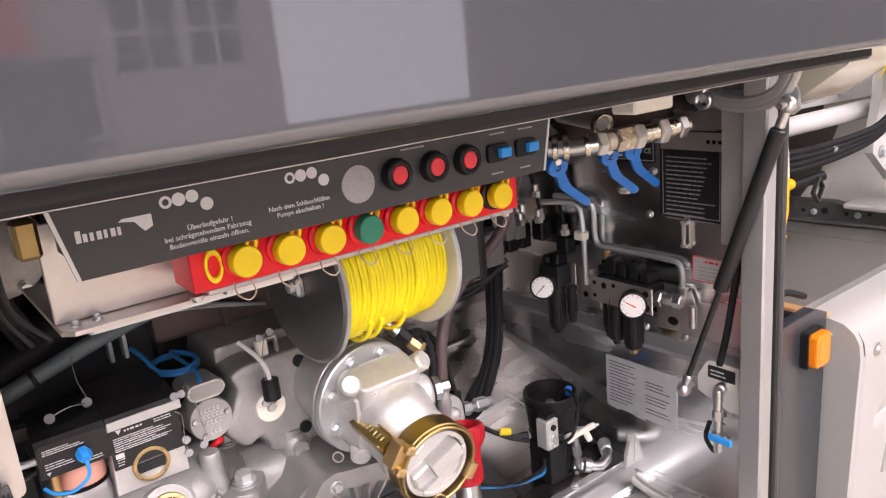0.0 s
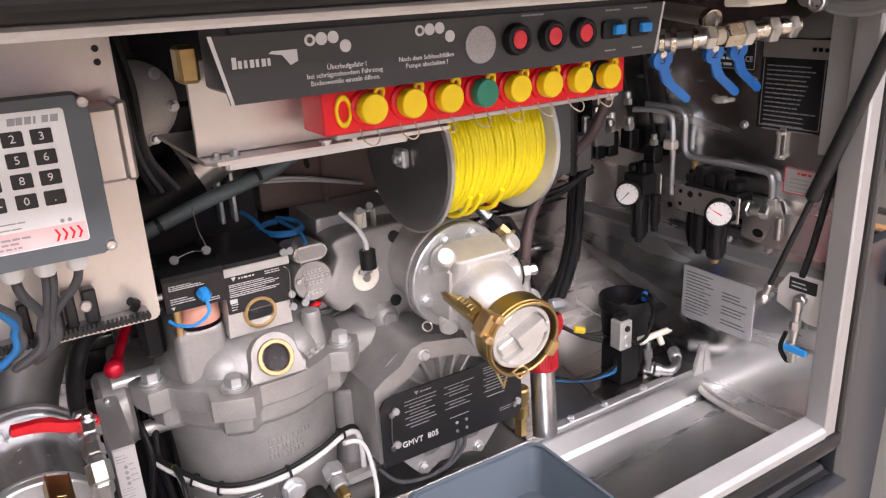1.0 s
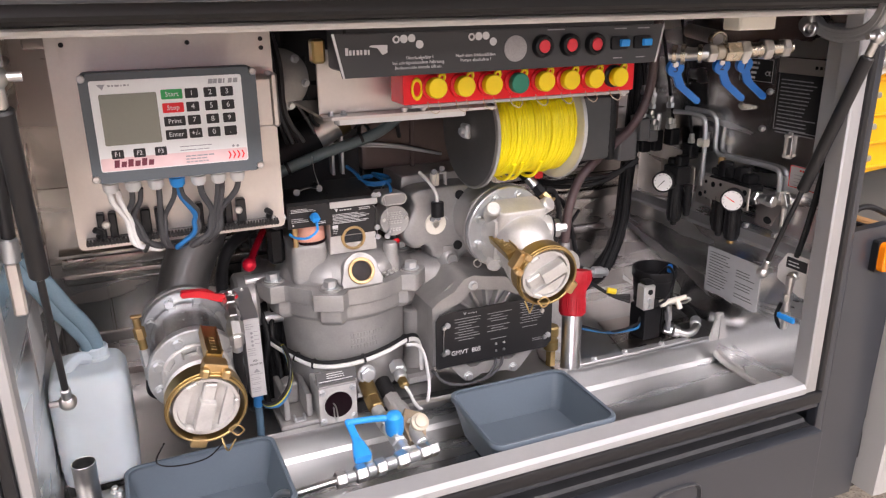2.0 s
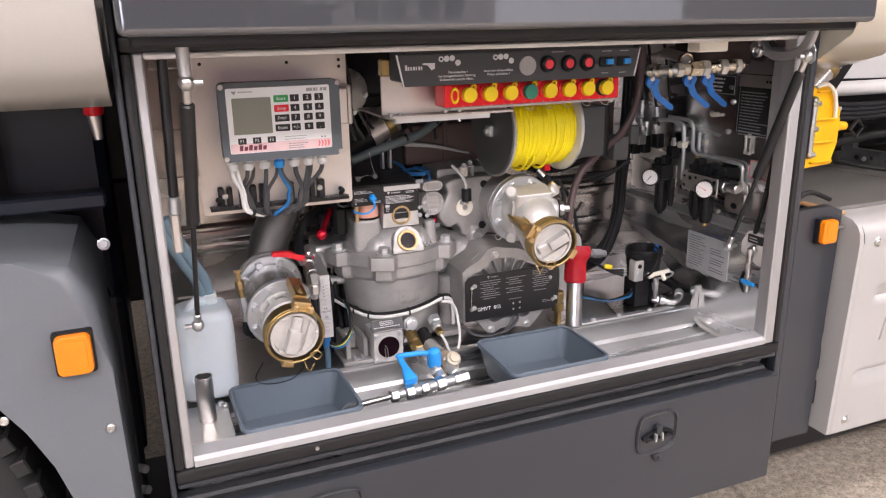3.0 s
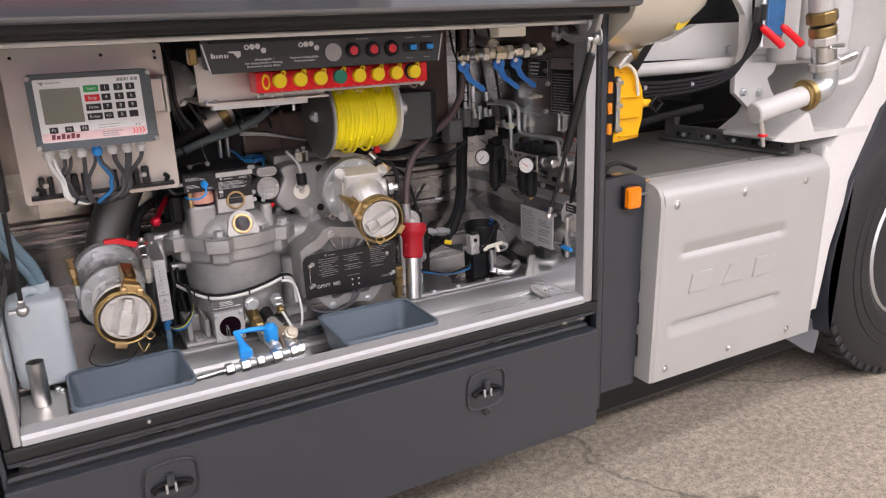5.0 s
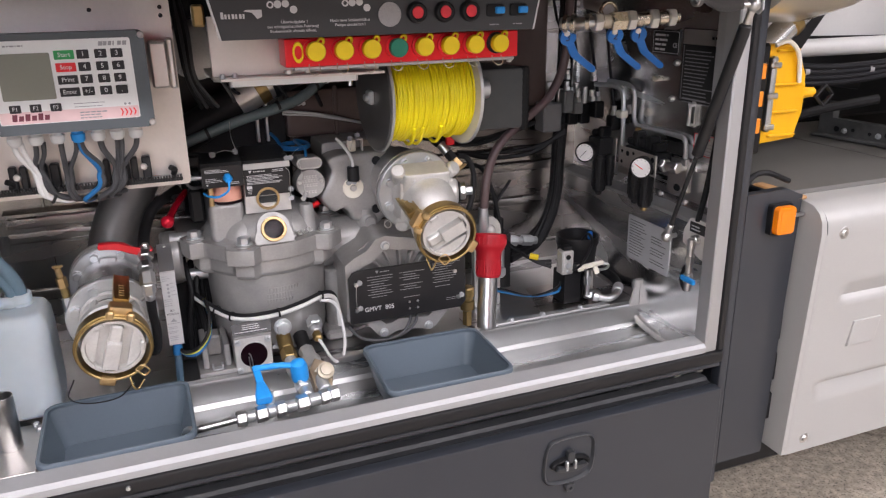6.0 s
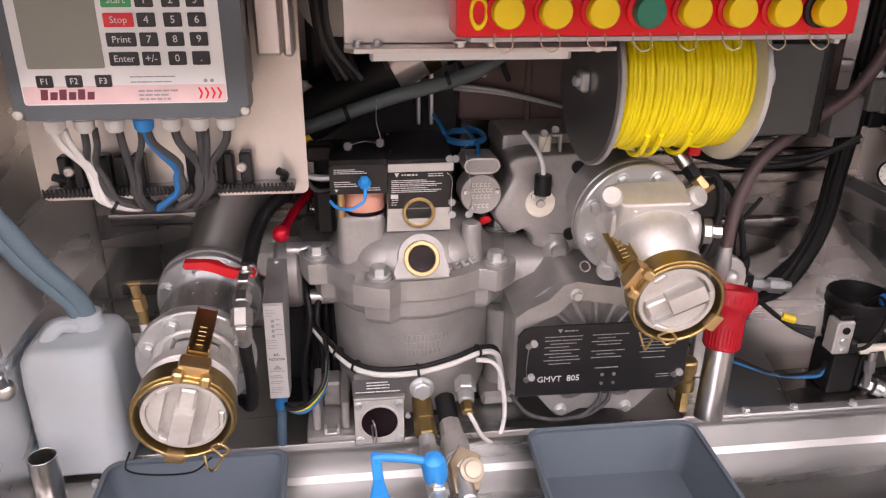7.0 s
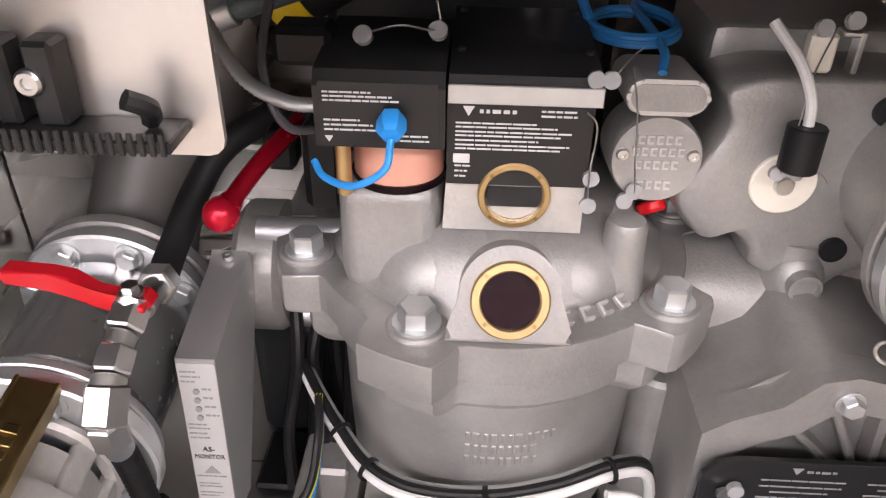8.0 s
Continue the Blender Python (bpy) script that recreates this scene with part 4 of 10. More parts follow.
bm = bmesh.new(); prism(bm, [(0.5225, 0.352), (0.5045, 0.882), (0.5075, 0.906), (0.517, 0.924), (0.535, 0.937), (0.560, 0.9415), (0.600, 0.942), (0.600, 0.352)], 1.2475, 1.262, Matrix(((0, 0, 1, 0), (1, 0, 0, 0), (0, 1, 0, 0), (0, 0, 0, 1))), 0.002)
part("end_cap", bm, M_SILVER, bat)
bm = bmesh.new(); box(bm, (1.264, 0.56, 0.37), (1.95, 1.20, 0.93), 0.01)
part("box", bm, M_CHASSIS, bat)
bm = bmesh.new(); box(bm, (1.245, 0.60, 0.932), (1.70, 1.24, 0.950), 0.006)
part("step_cover", bm, M_DARKTOP, bat, "dark textured step plate")
bm = bmesh.new(); box(bm, (1.704, 0.60, 0.931), (2.05, 1.24, 0.949), 0.006)
part("step_cover", bm, M_DARKTOP, bat)
bm = bmesh.new(); box(bm, (1.228, 0.560, 0.9425), (1.258, 0.69, 0.951), 0.004)
part("edge_strip", bm, material("tan_edge_strip", (0.50, 0.28, 0.12), 0.5), bat, "tan edge strip")
for z in (0.42, 0.52, 0.62, 0.72, 0.82):
    bm = bmesh.new(); box(bm, (1.228, 0.57, z), (1.249, 0.60, z + 0.07), 0.004)
    part("rubber_fin", bm, M_BLACK, bat)
bm = bmesh.new()
prism(bm, [(1.90, 0.34), (2.12, 0.34), (2.13, 0.27), (2.115, 0.20), (2.08, 0.215), (1.93, 0.31)], 0, 0.02, Matrix(((1, 0, 0, 0), (0, 0, 1, 0.60), (0, 1, 0, 0), (0, 0, 0, 1))), 0.003)
part("bracket", bm, M_GREYP, bat)

# yellow case on the cabinet's outer side
yb = thing("yellow_case", (1.23, 0.68, 1.03), "yellow moulded plastic case with silver clips", "case")
bm = bmesh.new()
prism(bm, [(1.161, 1.048), (1.252, 1.055), (1.256, 1.11), (1.266, 1.125), (1.266, 1.165), (1.254, 1.18), (1.238, 1.235), (1.225, 1.246), (1.161, 1.248)], -0.15, 0.0, Matrix(((1, 0, 0, 0), (0, 0, -1, 0.60), (0, 1, 0, 0), (0, 0, 0, 1))), 0.006)
part("shell", bm, M_YBOX, yb)
for z0, z1 in ((1.062, 1.067), (1.11, 1.115), (1.165, 1.170), (1.232, 1.237)):
    bm = bmesh.new(); box(bm, (1.176, 0.592, z0), (1.246 if z0 < 1.2 else 1.232, 0.602, z1), 0.002)
    part("moulded_rib", bm, M_YBOX, yb)
bm = bmesh.new(); box(bm, (1.040, 0.595, 1.03), (1.160, 0.75, 1.25), 0.005)
part("lid", bm, M_BLACK, yb, "black lid")
for z in (1.074, 1.128, 1.182):
    bm = bmesh.new(); box(bm, (1.132, 0.588, z), (1.147, 0.5955, z + 0.030), 0.002)
    part("reflector", bm, M_ORANGE, yb)
bm = bmesh.new(); box(bm, (1.1605, 0.586, 1.075), (1.174, 0.604, 1.225), 0.004)
for z in (1.080, 1.142, 1.202):
    box(bm, (1.152, 0.580, z), (1.178, 0.588, z + 0.012), 0.003)
part("clip", bm, M_CHROME, yb, "silver clip bar")
bm = bmesh.new(); lathe(bm, [(0.022, 0), (0.020, 0.02), (0.014, 0.05), (0.013, 0.07), (0.008, 0.076), (0, 0.077)], axes((1.258, 0.63, 1.143), (1, -0.1, 0), (0, 0, 1)) @ Matrix.Diagonal((0.8, 0.8, 0.75, 1)), 18)
part("knob", bm, M_YBOX, yb)
bm = bmesh.new(); sweep(bm, [(1.166, 0.592, 1.246), (1.195, 0.588, 1.252), (1.225, 0.59, 1.225), (1.24, 0.595, 1.17)], 0.0045, 8)
part("strap", bm, M_CREAM, yb)

yb.scale = (1.045, 1.045, 1.045)
yb.location = (1.298, 0.763, 1.019)

# white tank, its shell left of the cabinet and its rounded end right of it
tank = thing("tank", (-1.0, 1.5, 1.3), "white tank of the lorry with a rounded underside", "tank")
tp = [(0.66, 1.335), (0.56, 1.365), (0.48, 1.42), (0.44, 1.50), (0.43, 1.62), (0.43, 2.4), (0.6, 2.7), (1.5, 2.8), (2.4, 2.7), (2.57, 2.4), (2.57, 1.62), (2.5, 1.42), (2.34, 1.335)]
bm = bmesh.new()
prism(bm, [(y - 0.03, z - 0.045 if z < 1.45 else z - 0.01) for y, z in tp], -4.2, -0.372, Matrix(((0, 0, 1, 0), (1, 0, 0, 0), (0, 1, 0, 0), (0, 0, 0, 1))))
part("shell", bm, M_TANKP, tank, "", 50)
bm = bmesh.new(); box(bm, (-4.2, 0.392, 1.49), (-0.375, 0.42, 1.53), 0.008, seg=2)
part("rail", bm, M_TANKP, tank)
b = bmesh.new()
rings = []
for k in range(9):
    a = k / 8 * math.pi / 2
    x, s = 1.10 + 0.17 + 0.16 * math.sin(a), 0.62 + 0.38 * math.cos(a)
    if k == 0:
        rings.append([b.verts.new((1.10, y, z - 0.045)) for y, z in tp])
    rings.append([b.verts.new((x, 1.5 + (y - 1.5) * (0.9 + 0.1 * math.cos(a)), 1.855 + (z - 1.9) * (0.72 + 0.28 * math.cos(a)))) for y, z in tp])
for ra, rb in zip(rings, rings[1:]):
    for k in range(len(tp)):
        b.faces.new((ra[k], ra[(k + 1) % len(tp)], rb[(k + 1) % len(tp)], rb[k]))
b.faces.new(rings[0]); b.faces.new(rings[-1])
part("end", b, M_CREAMT, tank, "", 60)
bm = bmesh.new()
mm = axes((1.306, 0.514, 1.363), (0.30, -0.86, -0.42), (0.92, 0, 0.38))
prism(bm, [(0.037 * math.cos(a_ * 0.3142), 0.021 * math.sin(a_ * 0.3142)) for a_ in range(20)], 0.0, 0.0015, mm)
part("sticker", bm, M_YTAPE, tank, "yellow warning sticker")

# chassis behind and beside
ch = thing("chassis", (0.0, 1.4, 0.6), "dark lorry chassis with frame rails and brackets", "chassis")
bm = bmesh.new(); box(bm, (-4.2, 1.30, 0.72), (3.6, 1.38, 1.05), 0.01)
part("frame_rail", bm, M_CHASSIS, ch)
bm = bmesh.new(); box(bm, (-4.2, 2.0, 0.72), (3.6, 2.08, 1.05), 0.01)
part("frame_rail", bm, M_CHASSIS, ch)
bm = bmesh.new(); box(bm, (-4.2, 1.25, 1.05), (1.5, 2.5, 1.32), 0.01)
part("tank_cradle", bm, M_CHASSIS, ch)
bm = bmesh.new(); box(bm, (-0.62, 1.02, 0.42), (-0.41, 1.29, 1.30), 0.02)
part("bracket", bm, M_CHASSISB, ch)
for x, z0, z1 in ((-0.66, 0.5, 1.32), (-0.80, 0.7, 1.32)):
    bm = bmesh.new(); cyl(bm, (x, 0.92, z0), (x, 0.92, z1), 0.035, 16, bevel=0.005)
    part("upright_pipe", bm, M_CHASSISB, ch)
bm = bmesh.new(); box(bm, (-1.6, 0.80, 1.085), (-0.41, 0.86, 1.115), 0.005)
part("cross_pipe", bm, M_CHASSISB, ch)
for k in range(5):
    bm = bmesh.new()
    sweep(bm, [(-0.47 - 0.012 * k, 0.86 + 0.02 * k, 1.0), (-0.45, 0.84, 0.8 - 0.03 * k), (-0.47, 0.80, 0.55), (-0.50 - 0.01 * k, 0.83, 0.34)], 0.008, 8)
    part("brake_hose", bm, M_RUBBER, ch)
for k in range(4):
    bm = bmesh.new(); cyl(bm, (-0.45, 0.80 + 0.015 * k, 0.36 + 0.05 * k), (-0.41, 0.79, 0.37 + 0.05 * k), 0.009, 10)
    part("fitting", bm, M_ZINC, ch)
for x, z, r in ((-0.66, 1.18, 0.050), (-0.66, 0.98, 0.046), (-0.80, 1.20, 0.048)):
    bm = bmesh.new(); cyl(bm, (x, 0.92, z - 0.010), (x, 0.92, z + 0.010), r, 20, bevel=0.004)
    part("pipe_collar", bm, M_CHASSISB, ch)
for x, y, z in ((-0.455, 0.80, 0.93), (-0.47, 0.80, 0.86), (-0.44, 0.80, 0.66), (-0.46, 0.80, 0.60), (-0.425, 0.78, 1.02)):
    bm = bmesh.new(); hexbolt(bm, (x, y, z), (0, -1, 0.2), 0.009, 0.010)
    part("bolt", bm, M_ZINC, ch)
for k, z in enumerate((0.90, 0.80, 0.62, 0.52)):
    bm = bmesh.new(); pipe_ring(bm, 0.046, 0.036, -0.012, 0.012, axes((-0.475 - 0.01 * (k % 2), 0.83, z), (0.15, -1, 0.1)), 24, 0.004)
    part("brake_chamber_ring", bm, M_CHASSIS, ch)
bm = bmesh.new(); box(bm, (-0.52, 0.81, 0.40), (-0.41, 0.84, 0.90), 0.01)
part("bracket", bm, M_CHASSIS, ch)
bm = bmesh.new(); box(bm, (-1.2, 0.75, 0.12), (3.2, 1.25, 0.30), 0.03)
part("underframe", bm, M_CHASSIS, ch)
dv = thing("drain_valve", (-0.407, 0.75, 1.22), "small red drain cock under the tank", "valve")
bm = bmesh.new(); cyl(bm, (-0.407, 0.75, 1.265), (-0.407, 0.75, 1.283), 0.017, 12, bevel=0.003); part("collar", bm, M_RED, dv)
bm = bmesh.new(); cyl(bm, (-0.405, 0.75, 1.222), (-0.407, 0.75, 1.265), 0.008, 12, 0.012); part("outlet", bm, M_PLATE, dv)
bm = bmesh.new(); cyl(bm, (-0.407, 0.75, 1.283), (-0.407, 0.75, 1.335), 0.010, 12); part("neck", bm, M_ZINC, dv)

# mudguard and wheel of the rear axle
mg = thing("mudguard", (-1.05, 0.75, 0.3), "light grey plastic mudguard over the rear wheel", "mudguard")
arc = [(-1.08 + 0.575 * math.cos(radians(a)), 0.50 + 0.575 * math.sin(radians(a))) for a in range(180, -21, -8)]
outer = [(-0.424, 0.30), (-0.424, 0.60), (-0.428, 0.86), (-0.440, 0.98), (-0.47, 1.045), (-0.55, 1.062), (-0.75, 1.085), (-1.4, 1.09), (-1.72, 1.0), (-1.78, 0.5)]
bm = bmesh.new()
prism(bm, arc + outer, -0.03, 0.0, Matrix(((1, 0, 0, 0), (0, 0, -1, 0.556), (0, 1, 0, 0), (0, 0, 0, 1))), 0.028, 6)
part("skirt", bm, M_GREYP, mg, "", 50)
bm = bmesh.new()
b2 = [(x, z) for x, z in outer] + [(x, z - 0.012) for x, z in reversed(outer)]
b2 = outer + [(x - 0.02 if i < 5 else x, z - 0.015) for i, (x, z) in reversed(list(enumerate(outer)))]
prism(bm, b2, -0.38, -0.03, Matrix(((1, 0, 0, 0), (0, 0, -1, 0.556), (0, 1, 0, 0), (0, 0, 0, 1))))
part("top_sheet", bm, M_GREYP, mg, "", 50)
bm = bmesh.new(); screw(bm, (-0.60, 0.553, 0.80), (0, -1, 0), 0.008, 0.004); part("rivet", bm, M_CHROME, mg)
bm = bmesh.new(); screw(bm, (-0.445, 0.555, 0.75), (0, -1, 0), 0.008, 0.004); part("rivet", bm, M_CHROME, mg)
marker_lamp(-0.480, 0.556, 0.902, 1.12, "square amber marker lamp on the grey mudguard")


def wheel(x, y0, y1, r, z):
    w = thing("wheel", (x, (y0 + y1) / 2, 0), "lorry wheel with a black tyre", "wheel", "lorry wheels")
    m = axes((x, y0, z), (0, 1, 0))
    d = y1 - y0
    bm = bmesh.new()
    lathe(bm, [(r * 0.56, 0.02), (r * 0.62, 0.0), (r * 0.86, 0.0), (r * 0.95, 0.018), (r * 0.985, 0.035), (r, 0.05), (r, d - 0.05), (r * 0.95, d - 0.02), (r * 0.8, d), (r * 0.56, d)], m, 64)
    t = part("tyre", bm, M_TYRE, w, "", 25)
    for k in range(60):
        a = 2 * math.pi * k / 60
        bm = bmesh.new()
        box(bm, (r * 0.955, -0.016, 0.02), (r * 1.012, 0.016, 0.075), 0.003, m @ Matrix.Rotation(a, 4, "Z"))
        part("tread_block", bm, M_TYRE, t)
    for q in (0.70, 0.78):
        bm = bmesh.new(); pipe_ring(bm, r * q + 0.006, r * q, -0.003, 0.004, m, 48)
        part("sidewall_ring", bm, M_TYRE, t)
    bm = bmesh.new(); lathe(bm, [(r * 0.575, 0.03), (r * 0.54, 0.012), (r * 0.52, 0.03), (r * 0.48, 0.11), (r * 0.25, 0.13), (r * 0.22, 0.09), (0, 0.085)], m, 40)
    part("rim", bm, M_ZINC, w)


wheel(-1.08, 0.62, 0.93, 0.505, 0.505)
wheel(2.66, 0.575, 0.90, 0.52, 0.52)
fg = thing("front_mudguard", (2.3, 0.7, 0.5), "white cab corner with a dark wheel arch edge", "mudguard")
arc = [(2.66 + 0.60 * math.cos(radians(a)), 0.50 + 0.60 * math.sin(radians(a))) for a in range(200, 89, -8)]
bm = bmesh.new()
prism(bm, [(2.075, 0.37), (2.085, 0.62), (2.12, 0.84), (2.24, 1.06), (2.40, 1.18), (2.66, 1.20)] + arc[::-1], -0.09, 0.0, Matrix(((1, 0, 0, 0), (0, 0, -1, 0.535), (0, 1, 0, 0), (0, 0, 0, 1))), 0.01)
part("arch_edge", bm, M_ANTH, fg, "dark plastic arch edge")
bm = bmesh.new()
prism(bm, [(1.985, 0.40), (2.035, 0.40), (2.06, 0.62), (2.13, 0.87), (2.26, 1.10), (2.5, 1.25), (3.2, 1.25), (3.2, 1.9), (2.30, 1.9), (2.26, 1.35), (2.20, 1.15), (2.10, 1.02), (1.99, 0.965), (1.985, 0.93)], -0.45, 0.0, Matrix(((1, 0, 0, 0), (0, 0, -1, 0.55), (0, 1, 0, 0), (0, 0, 0, 1))), 0.015)
part("cab_corner", bm, M_WHITE, fg)

# white carrier frame and pipework behind the battery box
fr = thing("carrier_frame", (1.8, 0.8, 0.96), "white painted steel carrier frame with bolts", "frame")
bm = bmesh.new()
prism(bm, [(1.30, 1.250), (2.35, 1.225), (2.35, 1.345), (1.70, 1.347), (1.57, 1.300), (1.30, 1.290)], 0, 0.04, Matrix(((1, 0, 0, 0), (0, 0, 1, 0.838), (0, 1, 0, 0), (0, 0, 0, 1))), 0.006)
part("beam", bm, M_WHITED, fr)
bm = bmesh.new(); box(bm, (1.60, 0.90, 1.35), (2.0, 0.93, 1.75), 0.01)
part("plate", bm, M_CHASSIS, fr)
bm = bmesh.new(); cyl(bm, (1.30, 0.80, 1.222), (2.3, 0.74, 1.227), 0.020, 16)
part("tube", bm, M_WHITED, fr)
bm = bmesh.new()
prism(bm, [(1.745, 1.137), (1.848, 1.060), (1.985, 1.055), (1.915, 1.133), (1.891, 1.172), (1.92, 1.19), (1.93, 1.216), (1.815, 1.226), (1.795, 1.40), (1.80, 1.75), (1.705, 1.75), (1.709, 1.462), (1.716, 1.425), (1.745, 1.400), (1.768, 1.370), (1.772, 1.26), (1.742, 1.185)], 0, 0.02, Matrix(((1, 0, 0, 0), (0, 0, 1, 0.715), (0, 1, 0, 0), (0, 0, 0, 1))), 0.003)
part("upright", bm, M_WHITED, fr)
bm = bmesh.new(); box(bm, (1.80, 0.56, 0.992), (2.20, 0.80, 1.006), 0.004); prism(bm, [(1.735, 1.006), (1.81, 0.992), (2.19, 0.992), (2.19, 1.010), (1.917, 1.016), (1.885, 1.075), (1.87, 1.077)], 0, 0.012, Matrix(((1, 0, 0, 0), (0, 0, 1, 0.548), (0, 1, 0, 0), (0, 0, 0, 1))), 0.003)
part("shelf", bm, M_WHITED, fr)
for x, z in ((1.782, 1.136), (1.856, 1.130)):
    bm = bmesh.new(); hexbolt(bm, (x, 0.713, z), (0, -1, 0), 0.011, 0.008); part("bolt", bm, M_ZINC, fr)
bm = bmesh.new(); hexbolt(bm, (1.842, 0.836, 1.262), (0, -1, 0), 0.013, 0.008); part("bolt", bm, M_ZINC, fr)
for x, r in ((1.955, 0.045), (2.09, 0.05), (2.22, 0.045)):
    bm = bmesh.new(); cyl(bm, (x, 0.72, 1.22), (x, 0.72, 1.9), r, 24, bevel=0.006); part("cylinder", bm, M_WHITED, fr)
hy = thing("tipping_control", (1.80, 0.64, 1.30), "hydraulic control with blue plate and red levers", "control")
bm = bmesh.new(); box(bm, (1.772, 0.65, 1.27), (1.868, 0.69, 1.43), 0.005); part("body", bm, M_ZINC, hy)
bm = bmesh.new(); box(bm, (1.782, 0.642, 1.306), (1.858, 0.6505, 1.420), 0.003); part("plate", bm, M_BLUEW, hy, "blue enamel plate")
for x, s in ((1.755, -1), (1.845, 1)):
    bm = bmesh.new(); sweep(bm, [(x - 0.003, 0.64, 1.335), (x + 0.030, 0.625, 1.305), (x + 0.060, 0.61, 1.275)], [0.008] * 2 + [0.011] * 20, 10); part("lever", bm, M_RED, hy, "red lever")
wp = thing("discharge_pipe", (1.86, 0.6, 1.05), "white discharge pipe with brass coupling and silver elbow", "pipe")
bm = bmesh.new(); cyl(bm, (1.700, 0.60, 1.085), (1.885, 0.575, 1.125), 0.032, 24, bevel=0.004); part("pipe", bm, M_WHITED, wp)
bm = bmesh.new(); cyl(bm, (1.880, 0.576, 1.124), (1.915, 0.571, 1.131), 0.043, 24, bevel=0.004); part("coupling", bm, M_BRASS, wp)
bm = bmesh.new(); sweep(bm, [(1.905, 0.572, 1.129), (1.95, 0.567, 1.14), (1.975, 0.568, 1.165), (1.968, 0.57, 1.205)], 0.036, 20); part("elbow", bm, M_ZINC, wp)
for za, zb, r, n_, mc_, nm in ((1.20, 1.225, 0.044, 20, M_CASTL, "body"), (1.225, 1.275, 0.036, 20, M_CHROME, "body"), (1.275, 1.30, 0.042, 8, M_CASTL, "collar"), (1.30, 1.330, 0.040, 20, M_BRASS, "union"), (1.330, 1.338, 0.034, 20, M_CHASSIS, "groove"), (1.338, 1.372, 0.045, 8, M_BRASS, "union"), (1.372, 1.43, 0.036, 20, M_CASTL, "ferrule"), (1.43, 1.90, 0.032, 20, M_RUBBER, "riser")):
    bm = bmesh.new(); cyl(bm, (1.967 - 0.24 * (za - 1.2), 0.57, za), (1.967 - 0.24 * (zb - 1.2), 0.57, zb), r, n_, bevel=0.004); part(nm, bm, mc_, wp)
bm = bmesh.new(); cyl(bm, (1.985, 0.545, 1.222), (2.06, 0.54, 1.24), 0.016, 14, bevel=0.002); box(bm, (1.93, 0.53, 1.262), (2.0, 0.545, 1.276), 0.004); part("lever_boss", bm, M_CHROME, wp)
bm = bmesh.new(); pipe_ring(bm, 0.049, 0.042, -0.006, 0.006, axes((1.893, 0.574, 1.1265), (0.98, -0.13, 0.2)), 24, 0.002); part("coupling_bead", bm, M_BRASS, wp)
bm = bmesh.new(); sweep(bm, [(1.718, 0.59, 1.075), (1.722, 0.585, 1.04), (1.728, 0.585, 1.02)], 0.008, 8); cyl(bm, (1.728, 0.585, 1.02), (1.735, 0.585, 0.985), 0.006, 8); part("drain", bm, M_PLATE, wp)
bm = bmesh.new(); box(bm, (1.715, 0.575, 1.015), (1.742, 0.595, 1.024), 0.003); part("drain_lever", bm, M_RED, wp)
bm = bmesh.new(); sweep(bm, [(2.0, 0.56, 1.15), (2.08, 0.55, 1.17), (2.12, 0.54, 1.26)], 0.010, 10); part("lever", bm, M_WHITED, wp)
for k in range(4):
    bm = bmesh.new(); sweep(bm, [(1.25, 0.80, 1.165 + 0.014 * k), (1.42, 0.74, 1.150 + 0.012 * k), (1.58, 0.70, 1.163 + 0.010 * k), (1.68, 0.67, 1.20 + 0.006 * k), (1.735 + 0.010 * k, 0.66, 1.285), (1.75 + 0.008 * k, 0.66, 1.36)], 0.0068, 10)
    solid("hydraulic_hose", bm, M_HOSED, "black hydraulic hose curving to the control", "hose", group="hydraulic hoses", base=(1.5, 0.7, 1.1))
for (px, py, pz) in ((1.745, 0.655, 1.365), (1.77, 0.655, 1.372)):
    bm = bmesh.new(); cyl(bm, (px, py, pz - 0.02), (px + 0.004, py, pz + 0.025), 0.0105, 6, bevel=0.002)
    solid("hose_union", bm, M_BLACKM, "dark hexagon union on a hydraulic hose", "hose union", group="hose unions", base=(px, py, pz))
M_WORN = material("worn_grey_steel", (0.11, 0.11, 0.108), 0.5, 0.35, 60, 0.3, 14, 0.45, 0.12, 0.2, 120)
cm = thing("cross_member", (1.9, 0.88, 0.95), "worn grey perforated cross member behind the battery box", "bracket")
mcr = axes((1.80, 1.06, 0.951), (-0.99, -0.10, 0), (0.10, -0.99, 0))
bm = bmesh.new(); prism(bm, [(0.0, 0.0), (0.50, 0.0), (0.50, 0.034), (0.40, 0.038), (0.26, 0.040), (0.23, 0.050), (0.04, 0.050), (0.04, 0.095), (0.0, 0.095)], -0.03, 0.0, mcr, 0.003); part("rail", bm, M_WORN, cm)
bm = bmesh.new(); box(bm, (0.0, 0.0, 0.001), (0.48, 0.008, 0.03), 0.003, mcr); part("lip", bm, M_WORN, cm)
for k in range(9):
    bm = bmesh.new(); prism(bm, circle(0.005 if k % 3 else 0.008, 12, 0.06 + 0.05 * k, 0.024 + 0.003 * (k % 2)), -0.001, 0.0016, mcr); part("hole", bm, M_CHASSIS, cm)
for k in range(4):
    bm = bmesh.new(); hexbolt(bm, mcr @ Vector((0.085 + 0.1 * k, 0.022, 0.001)), (-0.99, -0.10, 0), 0.006, 0.006); part("bolt", bm, M_ZINC, cm)
bm = bmesh.new(); box(bm, (0.42, 0.036, -0.02), (0.46, 0.052, 0.0), 0.004, mcr); part("fitting", bm, M_RED, cm, "small red fitting")
# Black sheet added as the dark background behind frame and hoses, for shade.
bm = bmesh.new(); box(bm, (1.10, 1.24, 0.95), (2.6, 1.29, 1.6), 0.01)
